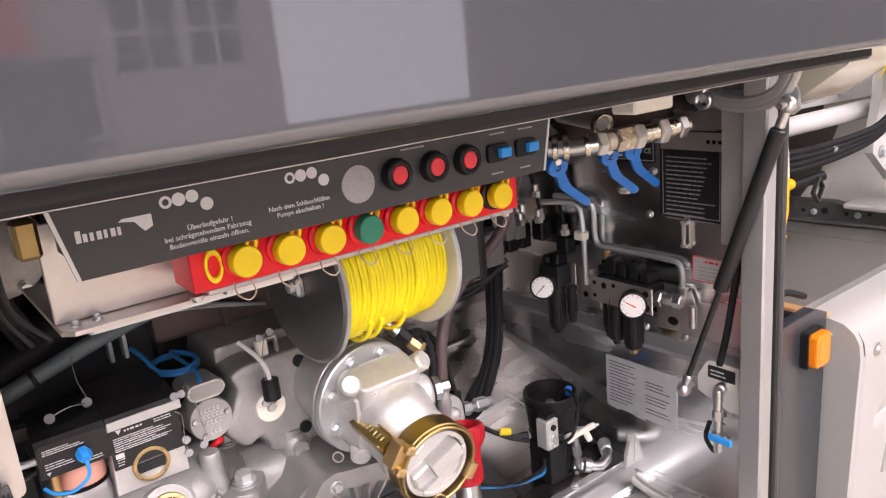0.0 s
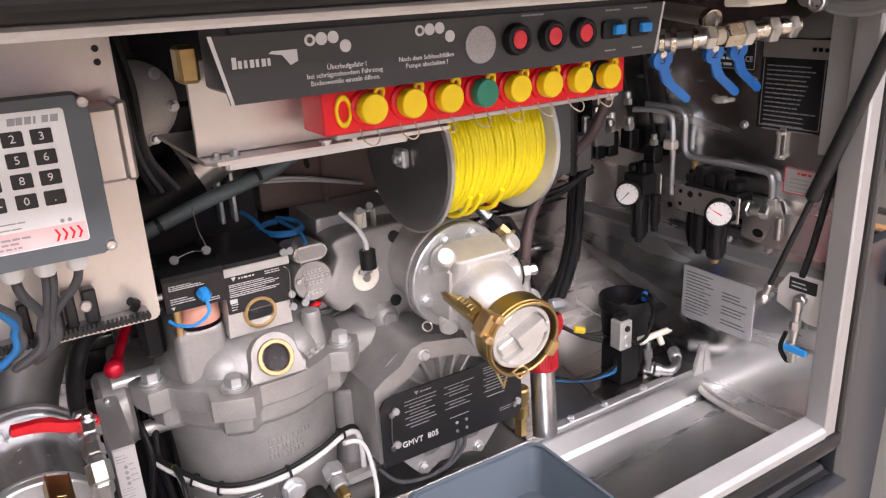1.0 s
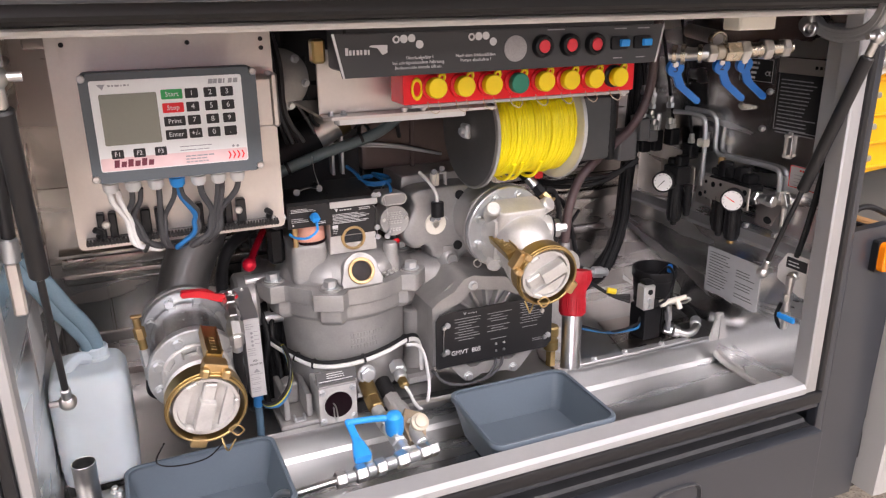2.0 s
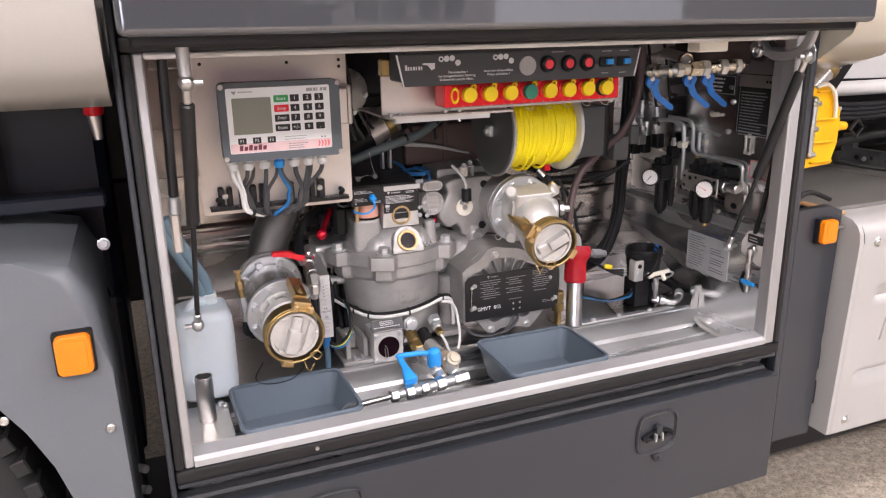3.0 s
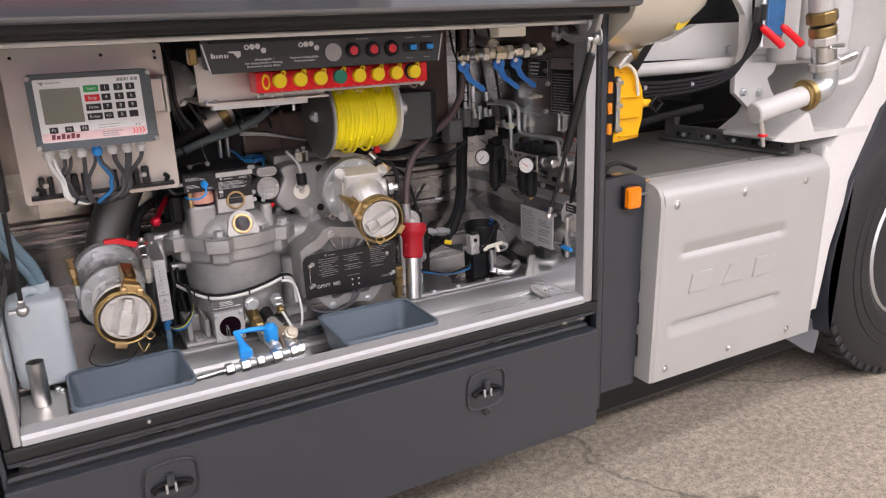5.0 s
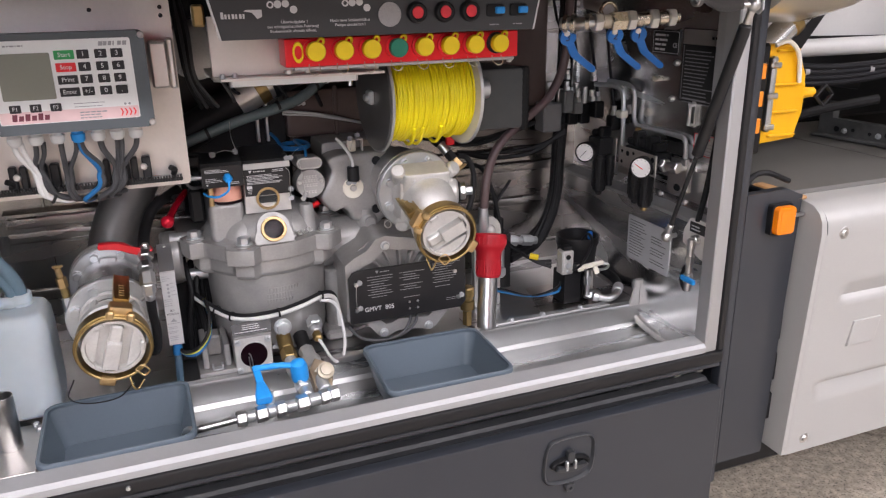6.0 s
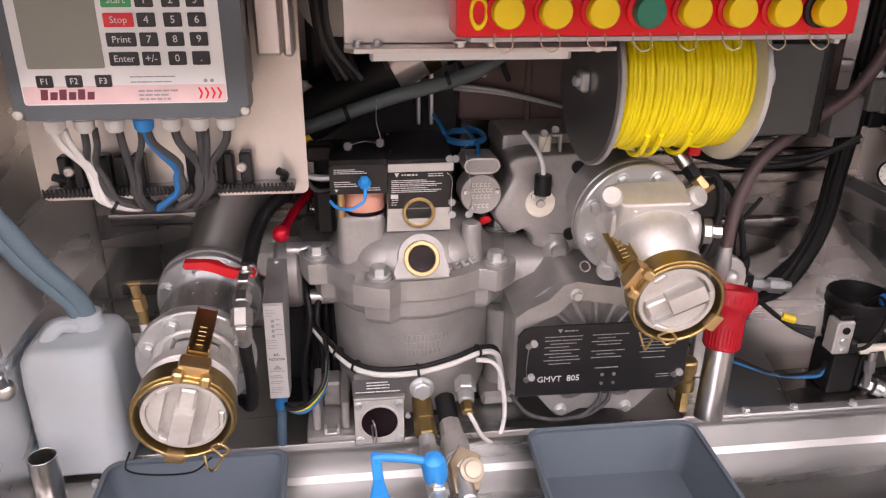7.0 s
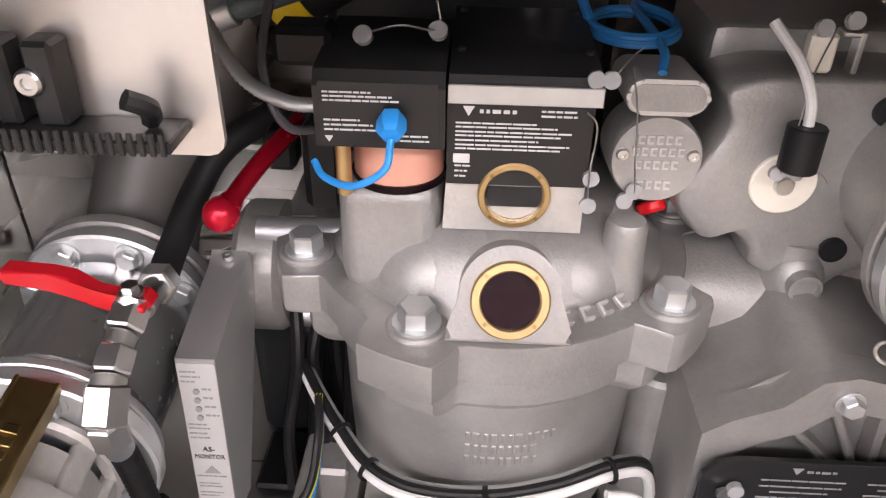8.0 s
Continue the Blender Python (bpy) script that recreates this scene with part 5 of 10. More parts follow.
solid("shade_backing", bm, M_CHASSIS, "added black backing sheet standing in for the shade behind the frame", "shade_backing", base=(1.8, 1.26, 0.95))
fl = thing("filler_pipe", (1.2, 0.75, 1.27), "silver filler pipe under the tank end", "pipe")
bm = bmesh.new(); cyl(bm, (1.215, 0.72, 1.205), (1.345, 0.72, 1.315), 0.027, 18, bevel=0.004); part("pipe", bm, M_MACH, fl)
bm = bmesh.new(); cyl(bm, (1.300, 0.72, 1.277), (1.318, 0.72, 1.292), 0.030, 18, bevel=0.003); part("collar", bm, M_BRASS, fl)
bm = bmesh.new(); box(bm, (-0.02, -0.004, -0.075), (0.02, 0.004, 0.09), 0.003, axes((1.345, 0.715, 1.265), (0.62, 0, 0.78), (0.78, 0, -0.62))); part("strap", bm, M_BLACK, fl, "black diagonal strap")

bm = bmesh.new(); pipe_ring(bm, 0.024, 0.018, -0.004, 0.004, axes((1.335, 0.63, 1.142), (0.2, -1, 0), (0, 0, 1)) @ Matrix.Diagonal((1, 1.4, 1, 1)), 4)
solid("plug_bracket", bm, M_BLACK, "small black wire bracket beside the yellow case", "bracket", base=(1.335, 0.63, 1.12))
for x, y, z in ((1.40, 0.747, 1.176), (1.46, 0.732, 1.174), (1.55, 0.709, 1.178)):
    bm = bmesh.new(); pipe_ring(bm, 0.0085, 0.007, -0.005, 0.005, axes((x, y, z), (1, -0.25, 0.05), (0, 0, 1)), 16)
    solid("hose_tie", bm, M_PRINTG, "pale tie round the hydraulic hoses", "hose tie", group="hose ties", base=(x, y, z))
for k, pts in enumerate(([(1.35, 0.95, 0.96), (1.42, 0.90, 1.02), (1.55, 0.86, 1.06), (1.70, 0.80, 1.09)], [(1.30, 1.05, 1.0), (1.45, 1.0, 1.09), (1.62, 0.98, 1.12), (1.80, 0.95, 1.10)], [(1.55, 1.1, 0.96), (1.56, 1.08, 1.06), (1.60, 1.05, 1.16)])):
    bm = bmesh.new(); sweep(bm, pts, 0.012 - 0.002 * k, 10)
    solid("chassis_hose", bm, M_RUBBER, "black hose in the shade behind the battery box", "hose", group="chassis hoses", base=pts[0])

# ---- the meter controller on its plate ----
ctl = thing("meter_controller", (-0.087, 0.79, 1.05), "dark grey meter controller with display and keypad on a steel plate", "controller")
bm = bmesh.new(); prism(bm, rrect(0.306, 0.312, 0.008, 3, -0.083, 1.206), -0.799, -0.795, Matrix(((1, 0, 0, 0), (0, 0, -1, 0), (0, 1, 0, 0), (0, 0, 0, 1))))
plate = part("mounting_plate", bm, M_PLATE, ctl, "pale stainless mounting plate")
for x, z in ((0.055, 1.345), (0.055, 1.332), (-0.05, 1.343), (-0.215, 1.345)):
    bm = bmesh.new(); cyl(bm, (x, 0.7945, z), (x, 0.7935, z), 0.0035, 10); part("hole", bm, M_CHASSIS, plate)
CX, CZ, CY = -0.0865, 1.2435, 0.680
m = face_m(CX, CY, CZ)
bm = bmesh.new(); prism(bm, rrect(0.222, 0.143, 0.010, 5), -0.034, 0.0, m, 0.004)
case = part("lid", bm, M_CASE, ctl)
bm = bmesh.new(); prism(bm, rrect(0.207, 0.127, 0.010, 5), -0.112, -0.034, m); part("case", bm, M_CASE, ctl)
bm = bmesh.new(); prism(bm, rrect(0.190, 0.118, 0.003, 3, -0.004, 0.003), -0.001, 0.0008, m)
part("keypad_foil", bm, M_FOIL, case, "white keypad foil")
bm = bmesh.new(); prism(bm, rrect(0.188, 0.017, 0.002, 3, -0.004, -0.0465), 0.0007, 0.0012, m)
part("stripe", bm, M_PINK, case)
bm = bmesh.new(); prism(bm, rrect(0.070, 0.066, 0.002, 3, -0.0545, 0.0115), 0.0006, 0.0016, m)
part("display", bm, M_LCD, case, "grey-green display")
def key(cx, cz, w, h, body, mat_k, size):
    bm = bmesh.new(); prism(bm, rrect(w, h, 0.0012, 2, cx, cz), 0.0006, 0.0018, m)
    k = part("key", bm, mat_k, case)
    text("lettering", body, size, m @ Matrix.Translation((cx, cz, 0.0019)), M_PRINT, k, lift=0.0003)
KX = [0.0245, 0.0485, 0.0705]
rows_k = (("Start", M_KEYG, "123"), ("Stop", M_KEYR, "456"), ("Print", M_LABEL, "789"), ("Enter", M_LABEL, ("+/-", "0", ".")))
for r, (word, mk, digits) in enumerate(rows_k):
    z = 0.0405 - 0.0178 * r
    key(-0.0005, z, 0.027, 0.0128, word, mk, 0.0088)
    for c in range(3):
        key(KX[c], z, 0.0165, 0.0128, digits[c], M_LABEL, 0.0098)
for c in range(3):
    key(-0.0765 + 0.0268 * c, -0.0335, 0.0150, 0.0115, f"F{c + 1}", M_LABEL, 0.0082)
bm = bmesh.new()
bars(bm, m @ Matrix.Translation((0, 0, 0.0009)), 0.002, 0.060, (-0.030, -0.035), 0.0014, 3)
bars(bm, m @ Matrix.Translation((0, 0, 0.0013)), 0.008, 0.052, (-0.0435, -0.0475, -0.0515), 0.0024, 5, words=9)
for x in (0.072, 0.078):
    prism(bm, circle(0.0018, 10, x, -0.0345), 0.0008, 0.0012, m)
part("small_print", bm, M_PRINTG, case)
bm = bmesh.new()
for k in range(6):
    x = -0.083 + 0.0085 * k
    prism(bm, [(x, -0.051), (x + 0.0065, -0.051), (x + 0.0078, -0.0435 if k % 2 else -0.041), (x + 0.0013, -0.0435 if k % 2 else -0.041)], 0.0012, 0.0016, m)
part("maker_mark", bm, material("dark_red_print", (0.16, 0.03, 0.05), 0.5), case)
bm = bmesh.new()
for k in range(4):
    x = 0.064 + 0.006 * k
    prism(bm, [(x, -0.052), (x + 0.0018, -0.052), (x + 0.0045, -0.0465), (x + 0.0018, -0.041), (x, -0.041), (x + 0.0025, -0.0465)], 0.0012, 0.0016, m)
part("chevrons", bm, M_RED, case)
bm = bmesh.new()
for k, w in enumerate((0.006, 0.005, 0.005, 0.002, 0.005, 0.006)):
    prism(bm, [(0.047 + 0.0065 * k, 0.0515), (0.047 + 0.0065 * k + w, 0.0515), (0.048 + 0.0065 * k + w, 0.0575), (0.048 + 0.0065 * k, 0.0575)], 0.0008, 0.0012, m)
prism(bm, [(-0.090, 0.057), (-0.080, 0.057), (-0.084, 0.050)], 0.0008, 0.0012, m)
bars(bm, m @ Matrix.Translation((0, 0, 0.0008)), -0.077, -0.045, (0.055,), 0.003, 9, words=8)
part("top_print", bm, M_PRINTG, case)
for sx, sz in ((-0.107, 0.065), (0.107, 0.065), (0.107, -0.065), (-0.107, -0.065)):
    bm = bmesh.new(); p = m @ Vector((sx, sz, 0)); screw(bm, p, (0, -1, 0), 0.0052, 0.003); part("case_screw", bm, M_CHROME, case)
# printer interface block beside it
bm = bmesh.new(); box(bm, (0.029, 0.737, 1.222), (0.056, 0.7945, 1.294), 0.003); box(bm, (0.056, 0.748, 1.219), (0.067, 0.7945, 1.298), 0.003)
part("connector_block", bm, M_PLATE, ctl, "grey aluminium connector block")
GL = [-0.179, -0.150, -0.120, -0.091, -0.062, -0.034, -0.007]
for k, x in enumerate(GL):
    bm = bmesh.new()
    mt_ = M_BLUEL if k == 3 else M_FOIL
    lathe(bm, [(0.0105, 0), (0.0105, -0.006), (0.0088, -0.0065), (0.0088, -0.010), (0.0108, -0.0105), (0.0100, -0.020), (0.007, -0.024)][::-1], Matrix.Translation((x, 0.725, 1.1725)), 12)
    part("cable_gland", bm, mt_, ctl, "blue cable gland" if k == 3 else "")
# comb that holds the leads
bm = bmesh.new(); box(bm, (-0.224, 0.767, 1.063), (0.056, 0.7945, 1.069), 0.001)
comb = part("cable_comb", bm, M_BLACKM, ctl, "black cable comb with upright tabs")
for k in range(62):
    bm = bmesh.new(); box(bm, (-0.223 + 0.0045 * k, 0.7655, 1.0625), (-0.2202 + 0.0045 * k, 0.7672, 1.0735), 0.0006); part("tooth", bm, M_BLACKM, comb)
for x0, x1 in ((-0.206, -0.195), (-0.190, -0.179), (-0.166, -0.150), (-0.146, -0.132), (-0.126, -0.112), (-0.066, -0.056), (-0.032, -0.026), (-0.024, -0.013), (-0.006, 0.008)):
    bm = bmesh.new(); box(bm, (x0, 0.778, 1.069), (x1, 0.7945, 1.107), 0.002); part("tab", bm, M_BLACKM, comb)
for x in (-0.194, -0.004):
    bm = bmesh.new(); screw(bm, (x, 0.7775, 1.090), (0, -1, 0), 0.0062, 0.003); part("screw", bm, M_CHROME, comb)
for x in (-0.206, 0.042):
    bm = bmesh.new(); sweep(bm, [(x, 0.785, 1.072), (x + 0.003, 0.778, 1.080), (x - 0.004, 0.772, 1.086)], 0.0048, 8); part("cable_clip", bm, M_BLACKM, comb)


def controller_lead(mc, r, gland, dx, knee, low, end):
    """A lead that leaves its gland, passes the comb at knee and bows to low and end under it."""
    x = GL[gland] + dx
    kx, kz = knee
    bm = bmesh.new()
    sweep(bm, [(x, 0.725, 1.152), (x * 0.8 + kx * 0.2, 0.732, 1.132), (kx, 0.750, kz), (0.6 * kx + 0.4 * low[0], 0.755, 0.55 * kz + 0.45 * low[1]), (low[0], 0.757, low[1]), (end[0], 0.768, end[1]), (end[0] + 0.012, 0.790, end[1] - 0.004)], r, 10)
    kind = "white" if mc is M_WCABLE else "blue" if mc is M_WIREB else "dark grey"
    solid("controller_lead", bm, mc, kind + " lead under the meter controller", "cable", group="controller leads", base=(kx, 0.75, 1.06))


controller_lead(M_WCABLE, 0.0040, 0, -0.003, (-0.166, 1.105), (-0.158, 1.062), (-0.129, 1.047))
controller_lead(M_WCABLE, 0.0036, 0, 0.008, (-0.160, 1.101), (-0.152, 1.058), (-0.132, 1.050))
controller_lead(M_CABLE, 0.0040, 1, -0.002, (-0.163, 1.108), (-0.147, 1.068), (-0.128, 1.054))
controller_lead(M_CABLE, 0.0036, 1, 0.009, (-0.154, 1.107), (-0.140, 1.062), (-0.124, 1.050))
controller_lead(M_CABLE, 0.0042, 2, 0.003, (-0.119, 1.099), (-0.120, 1.068), (-0.115, 1.049))
controller_lead(M_CABLE, 0.0036, 3, -0.004, (-0.112, 1.103), (-0.115, 1.068), (-0.109, 1.048))
controller_lead(M_CABLE, 0.0042, 3, 0.002, (-0.068, 1.106), (-0.068, 1.072), (-0.097, 1.048))
controller_lead(M_WIREB, 0.0040, 3, -0.001, (-0.071, 1.100), (-0.075, 1.068), (-0.100, 1.046))
controller_lead(M_CABLE, 0.0048, 4, 0.001, (-0.046, 1.103), (-0.053, 1.065), (-0.078, 1.046))
controller_lead(M_CABLE, 0.0038, 5, -0.002, (-0.042, 1.098), (-0.050, 1.069), (-0.072, 1.047))
controller_lead(M_CABLE, 0.0038, 5, 0.005, (-0.038, 1.094), (-0.041, 1.070), (-0.060, 1.048))
controller_lead(M_CABLE, 0.0044, 6, 0.001, (-0.033, 1.102), (-0.036, 1.072), (-0.050, 1.054))
bm = bmesh.new()
lathe(bm, [(0.0085, -0.002), (0.0090, 0), (0.0085, 0.002)], axes((-0.144, 0.757, 1.055), (0.8, 0.1, -0.5)), 10)
solid("cable_tie", bm, M_BLACK, "black tie round the white leads", "cable tie", base=(-0.144, 0.757, 1.055))

# ---- switch panel ----
sp = thing("switch_panel", (0.395, 0.62, 1.30), "black switch panel with red push buttons and blue rockers", "switch panel")
PY = 0.607
m = face_m(0, PY, 0)
bm = bmesh.new(); prism(bm, [(0.127, 1.299), (0.640, 1.299), (0.652, 1.357), (0.114, 1.357)], -0.003, 0.0, m, 0.0008)
sheet = part("sheet", bm, material("black_silk_panel", (0.045, 0.046, 0.048), 0.42, 0.0, 300, 0.06, 6, 0.06), sp)
for pts in ([(0.114, 1.357), (0.1175, 1.357), (0.130, 1.299), (0.127, 1.299)], [(0.652, 1.357), (0.6495, 1.357), (0.637, 1.299), (0.640, 1.299)]):
    bm = bmesh.new(); prism(bm, pts, 0.0, 0.0008, m); part("edge_line", bm, M_PRINT, sheet)
bm = bmesh.new(); box(bm, (0.132, PY + 0.0035, 1.305), (0.636, 0.70, 1.40), 0.003); part("housing", bm, M_BLACKM, sp)
for k, w in enumerate((0.0040, 0.0032, 0.0028, 0.0036, 0.0026, 0.0036, 0.0026)):
    xa, zt = 0.132 + 0.0052 * k, 1.3385 if k == 0 else 1.3355
    bm = bmesh.new(); prism(bm, [(xa, 1.329), (xa + w, 1.329), (xa + w, zt), (xa, zt)], 0.0, 0.0006, m); part("maker_mark", bm, M_PRINT, sheet)
bm = bmesh.new(); prism(bm, [(0.168, 1.341), (0.191, 1.341), (0.191, 1.331), (0.184, 1.328), (0.177, 1.337), (0.165, 1.339)], 0.0, 0.0006, m)
part("maker_mark", bm, M_PRINT, sheet)
for x0 in (0.204, 0.317):
    for k, (dx, dz, r) in enumerate(((0, 0, 0.0052), (0.011, 0.0005, 0.0056), (0.0225, 0.001, 0.0054), (0.034, -0.0075, 0.0056))):
        bm = bmesh.new(); z = 1.3475 + dz
        if k == 0: pipe_ring(bm, r, r * 0.55, 0.0, 0.0008, m @ Matrix.Translation((x0 + dx, z, 0)), 16, 0.0001)
        else: prism(bm, circle(r, 16, x0 + dx, z), 0.0, 0.0007, m)
        part("pictogram", bm, M_PRINT, sheet)
for line, xc, zc in (("Überlaufgefahr !", 0.238, 1.3225), ("bei schrägstehendem Fahrzeug", 0.236, 1.3160), ("Bodenventile einzeln öffnen.", 0.236, 1.3095), ("Nach dem Schlauchfüllen", 0.3235, 1.3225), ("Pumpe abschalten !", 0.3235, 1.3160)):
    text("instruction", line, 0.0062, m @ Matrix.Translation((xc, zc, 0.0004)), M_PRINT, sheet, lift=0.0003)
bm = bmesh.new()
bars(bm, m, 0.440, 0.480, (1.3535,), 0.0022, 25); bars(bm, m, 0.558, 0.584, (1.352, 1.3085), 0.0022, 26, words=3); bars(bm, m, 0.601, 0.626, (1.352, 1.3085), 0.0022, 27, words=3)
part("small_print", bm, M_PRINTG, sheet)
bm = bmesh.new(); lathe(bm, [(0.0185, -0.001), (0.0185, 0.0016), (0.0172, 0.0020), (0, 0.0020)], m @ Matrix.Translation((0.387, 1.329, 0)), 32)
part("sounder", bm, material("grey_perforated_sounder", (0.36, 0.35, 0.35), 0.6, 0.3, 900, 0.5, 20, 0.05), sheet, "grey round sounder grille")
for x in (0.431, 0.478, 0.522):
    mm = m @ Matrix.Translation((x, 1.331, 0))
    bm = bmesh.new(); lathe(bm, [(0.0165, -0.001), (0.0165, 0.004), (0.0150, 0.010), (0.0125, 0.0115), (0.0100, 0.0105), (0.0100, 0.004)], mm, 28)
    bt = part("push_button", bm, M_BLACK, sheet)
    bm = bmesh.new(); lathe(bm, [(0.0097, 0.003), (0.0097, 0.009), (0.0085, 0.0105), (0, 0.0112)], mm, 24)
    part("button_cap", bm, material("red_button", (0.75, 0.045, 0.06), 0.35), bt, "red button cap")
for x in (0.573, 0.615):
    bm = bmesh.new(); prism(bm, rrect(0.030, 0.020, 0.004, 3, x - 0.006, 1.331), -0.001, 0.004, m, 0.001); rk = part("rocker_bezel", bm, M_BLACK, sheet)
    bm = bmesh.new(); prism(bm, rrect(0.016, 0.011, 0.002, 3, x + 0.001, 1.331), 0.003, 0.010, m, 0.002); part("rocker", bm, M_BLUEL, rk, "blue rocker")
bm = bmesh.new(); box(bm, (0.094, 0.632, 1.318), (0.112, 0.655, 1.350), 0.003)
solid("panel_bracket", bm, M_BRASS, "brass-coloured bracket beside the switch panel", "bracket", base=(0.1, 0.64, 1.33))
# folded steel shelf behind, with a strip lamp under it
sh = thing("steel_shelf", (0.25, 0.75, 1.235), "folded pale stainless shelf under the switch panel", "shelf")
bm = bmesh.new(); box(bm, (0.120, 0.722, 1.236), (0.40, 0.726, 1.33), 0.001); part("upright", bm, M_PLATE, sh)
bm = bmesh.new(); prism(bm, [(0.130, 0.690), (0.40, 0.690), (0.40, 0.90), (0.120, 0.90), (0.120, 0.70)], 1.231, 1.2355, ID, 0.001); part("shelf", bm, M_PLATE, sh)
for x in (0.134, 0.154):
    bm = bmesh.new(); hexbolt(bm, (x, 0.707 if x < 0.14 else 0.71, 1.2365), (0, 0, 1), 0.004, 0.004); part("bolt", bm, M_ZINC, sh)
sl = thing("strip_lamp", (0.25, 0.73, 1.22), "slim white strip lamp under the shelf", "lamp")
bm = bmesh.new(); box(bm, (0.146, 0.722, 1.2175), (0.362, 0.742, 1.2300), 0.002); part("housing", bm, M_ALU, sl)
bm = bmesh.new(); box(bm, (0.150, 0.7205, 1.2185), (0.358, 0.7222, 1.2290), 0.0005); part("diffuser", bm, M_FOIL, sl)

# ---- red socket bar with caps ----
rb = thing("socket_bar", (0.43, 0.67, 1.252), "red socket bar with yellow caps and one green cap", "socket bar")
m = face_m(0, 0.646, 0)
bm = bmesh.new(); box(bm, (0.226, 0.646, 1.252), (0.630, 0.70, 1.296), 0.003, seg=2); part("bar", bm, M_RED, rb)
bm = bmesh.new(); box(bm, (0.24, 0.650, 1.2465), (0.625, 0.69, 1.2518), 0.001); part("base_rail", bm, M_ALU, rb)
pipe = bmesh.new()
mm = m @ Matrix.Translation((0.247, 1.275, 0)) @ Matrix.Diagonal((0.55, 1, 1, 1))
pipe_ring(pipe, 0.0165, 0.0105, 0.0, 0.004, mm, 24); part("loop", pipe, M_YEL, rb, "open yellow loop")
for k in range(8):
    x, z = 0.272 + 0.0451 * k, 1.2765
    mm = m @ Matrix.Translation((x, z, 0))
    bm = bmesh.new(); lathe(bm, [(0.0178, -0.001), (0.0178, 0.005), (0.0162, 0.006), (0.0148, 0.007), (0.0148, 0.011)], mm, 28); so = part("socket", bm, M_BLACK if k == 7 else M_RED, rb)
    bm = bmesh.new(); lathe(bm, [(0.0142, 0.009), (0.0152, 0.011), (0.0152, 0.0205), (0.0140, 0.0225), (0.0120, 0.0228), (0, 0.0232)], mm, 28)
    part("cap", bm, M_GREEN if k == 3 else M_YEL, so, "green cap" if k == 3 else "yellow cap")
    bm = bmesh.new(); pipe_ring(bm, 0.0068, 0.0030, 0.013, 0.018, mm @ Matrix.Translation((0.0085, 0.0140, 0)) @ Matrix.Rotation(radians(-30), 4, "Z") @ Matrix.Diagonal((0.9, 1.15, 1, 1)), 20); part("cap_tab", bm, M_YEL, so)
    bm = bmesh.new(); sweep(bm, [(x - 0.010, 0.640, 1.256), (x - 0.012, 0.630, 1.247), (x - 0.004, 0.624, 1.241), (x + 0.005, 0.628, 1.246), (x + 0.005, 0.636, 1.256)], 0.0008, 6); part("lanyard", bm, M_CREAMD, so)
for x in (0.232, 0.262, 0.62):
    bm = bmesh.new(); hexbolt(bm, (x, 0.66, 1.2465), (0, 0, -1), 0.005, 0.004); part("bolt", bm, M_CHROME, rb)

# ---- earth cable reel ----
rl = thing("cable_reel", (0.51, 0.84, 1.065), "cable reel wound with yellow cable between grey discs", "cable reel")
RC = Vector((0.421, 0.835, 1.172))
RA = Vector((0.998, 0.05, 0.0)).normalized()
m = axes(RC, RA, (0, 0, 1))
bm = bmesh.new(); lathe(bm, [(0.004, -0.004), (0.100, -0.004), (0.1045, 0.0), (0.1045, 0.004), (0.100, 0.005), (0.03, 0.005)], m, 64); part("disc", bm, material("dark_grey_steel_disc", (0.17, 0.165, 0.16), 0.38, 0.7, 150, 0.12, 12, 0.18), rl, "dark grey flanged disc")
bm = bmesh.new(); lathe(bm, [(0.03, -0.002), (0.100, -0.002), (0.1045, 0.0), (0.1045, 0.004), (0.100, 0.006), (0.004, 0.006)], m @ Matrix.Translation((0, 0, 0.176)), 64); part("disc", bm, material("pale_plastic_disc", (0.55, 0.53, 0.44), 0.4), rl, "pale disc")
bm = bmesh.new(); pipe_ring(bm, 0.1052, 0.1025, -0.0015, 0.0045, m, 64); part("disc_rim", bm, M_CAST, rl)
bm = bmesh.new(); pipe_ring(bm, 0.1052, 0.1025, 0.1755, 0.1825, m, 64); part("disc_rim", bm, M_ZINC, rl)
bm = bmesh.new(); lathe(bm, [(0.065, 0.004), (0.065, 0.178)], m, 40); part("drum", bm, M_ROPE, rl)
bm = bmesh.new(); box(bm, (-0.013, -0.013, -0.014), (0.013, 0.013, -0.003), 0.003, m); lathe(bm, [(0.007, -0.012), (0.007, -0.02), (0.004, -0.022), (0, -0.022)][::-1], m, 12); part("hub", bm, M_ZINC, rl, "square steel hub")
rnd = random.Random(4)
TURNS = 30
pts = []
for layer, rad0 in ((0, 0.0745), (1, 0.0815)):
    path = []
    for k in range(TURNS * 26 + 1):
        a = 2 * math.pi * k / 26
        turn = k / 26
        z = 0.009 + (0.164 * turn / TURNS if layer == 0 else 0.164 * (1 - turn / TURNS))
        z += 0.0016 * math.sin(turn * 2.4 + layer) * math.sin(a * 1.0 + turn)
        sag = 0.004 * max(0.0, math.sin(a - 2.6 + 0.3 * math.sin(turn * 1.7))) * (1 + math.sin(turn * 3.1))
        rad = rad0 + 0.0011 * math.sin(turn * 5.3 + 2 * layer) + (sag if layer else 0)
        path.append(m @ Vector((rad * math.cos(a), rad * math.sin(a), z)))
    bm = bmesh.new(); sweep(bm, path, 0.0033, 7, curve=False); part("cable_layer", bm, M_ROPE, rl, "", 80)
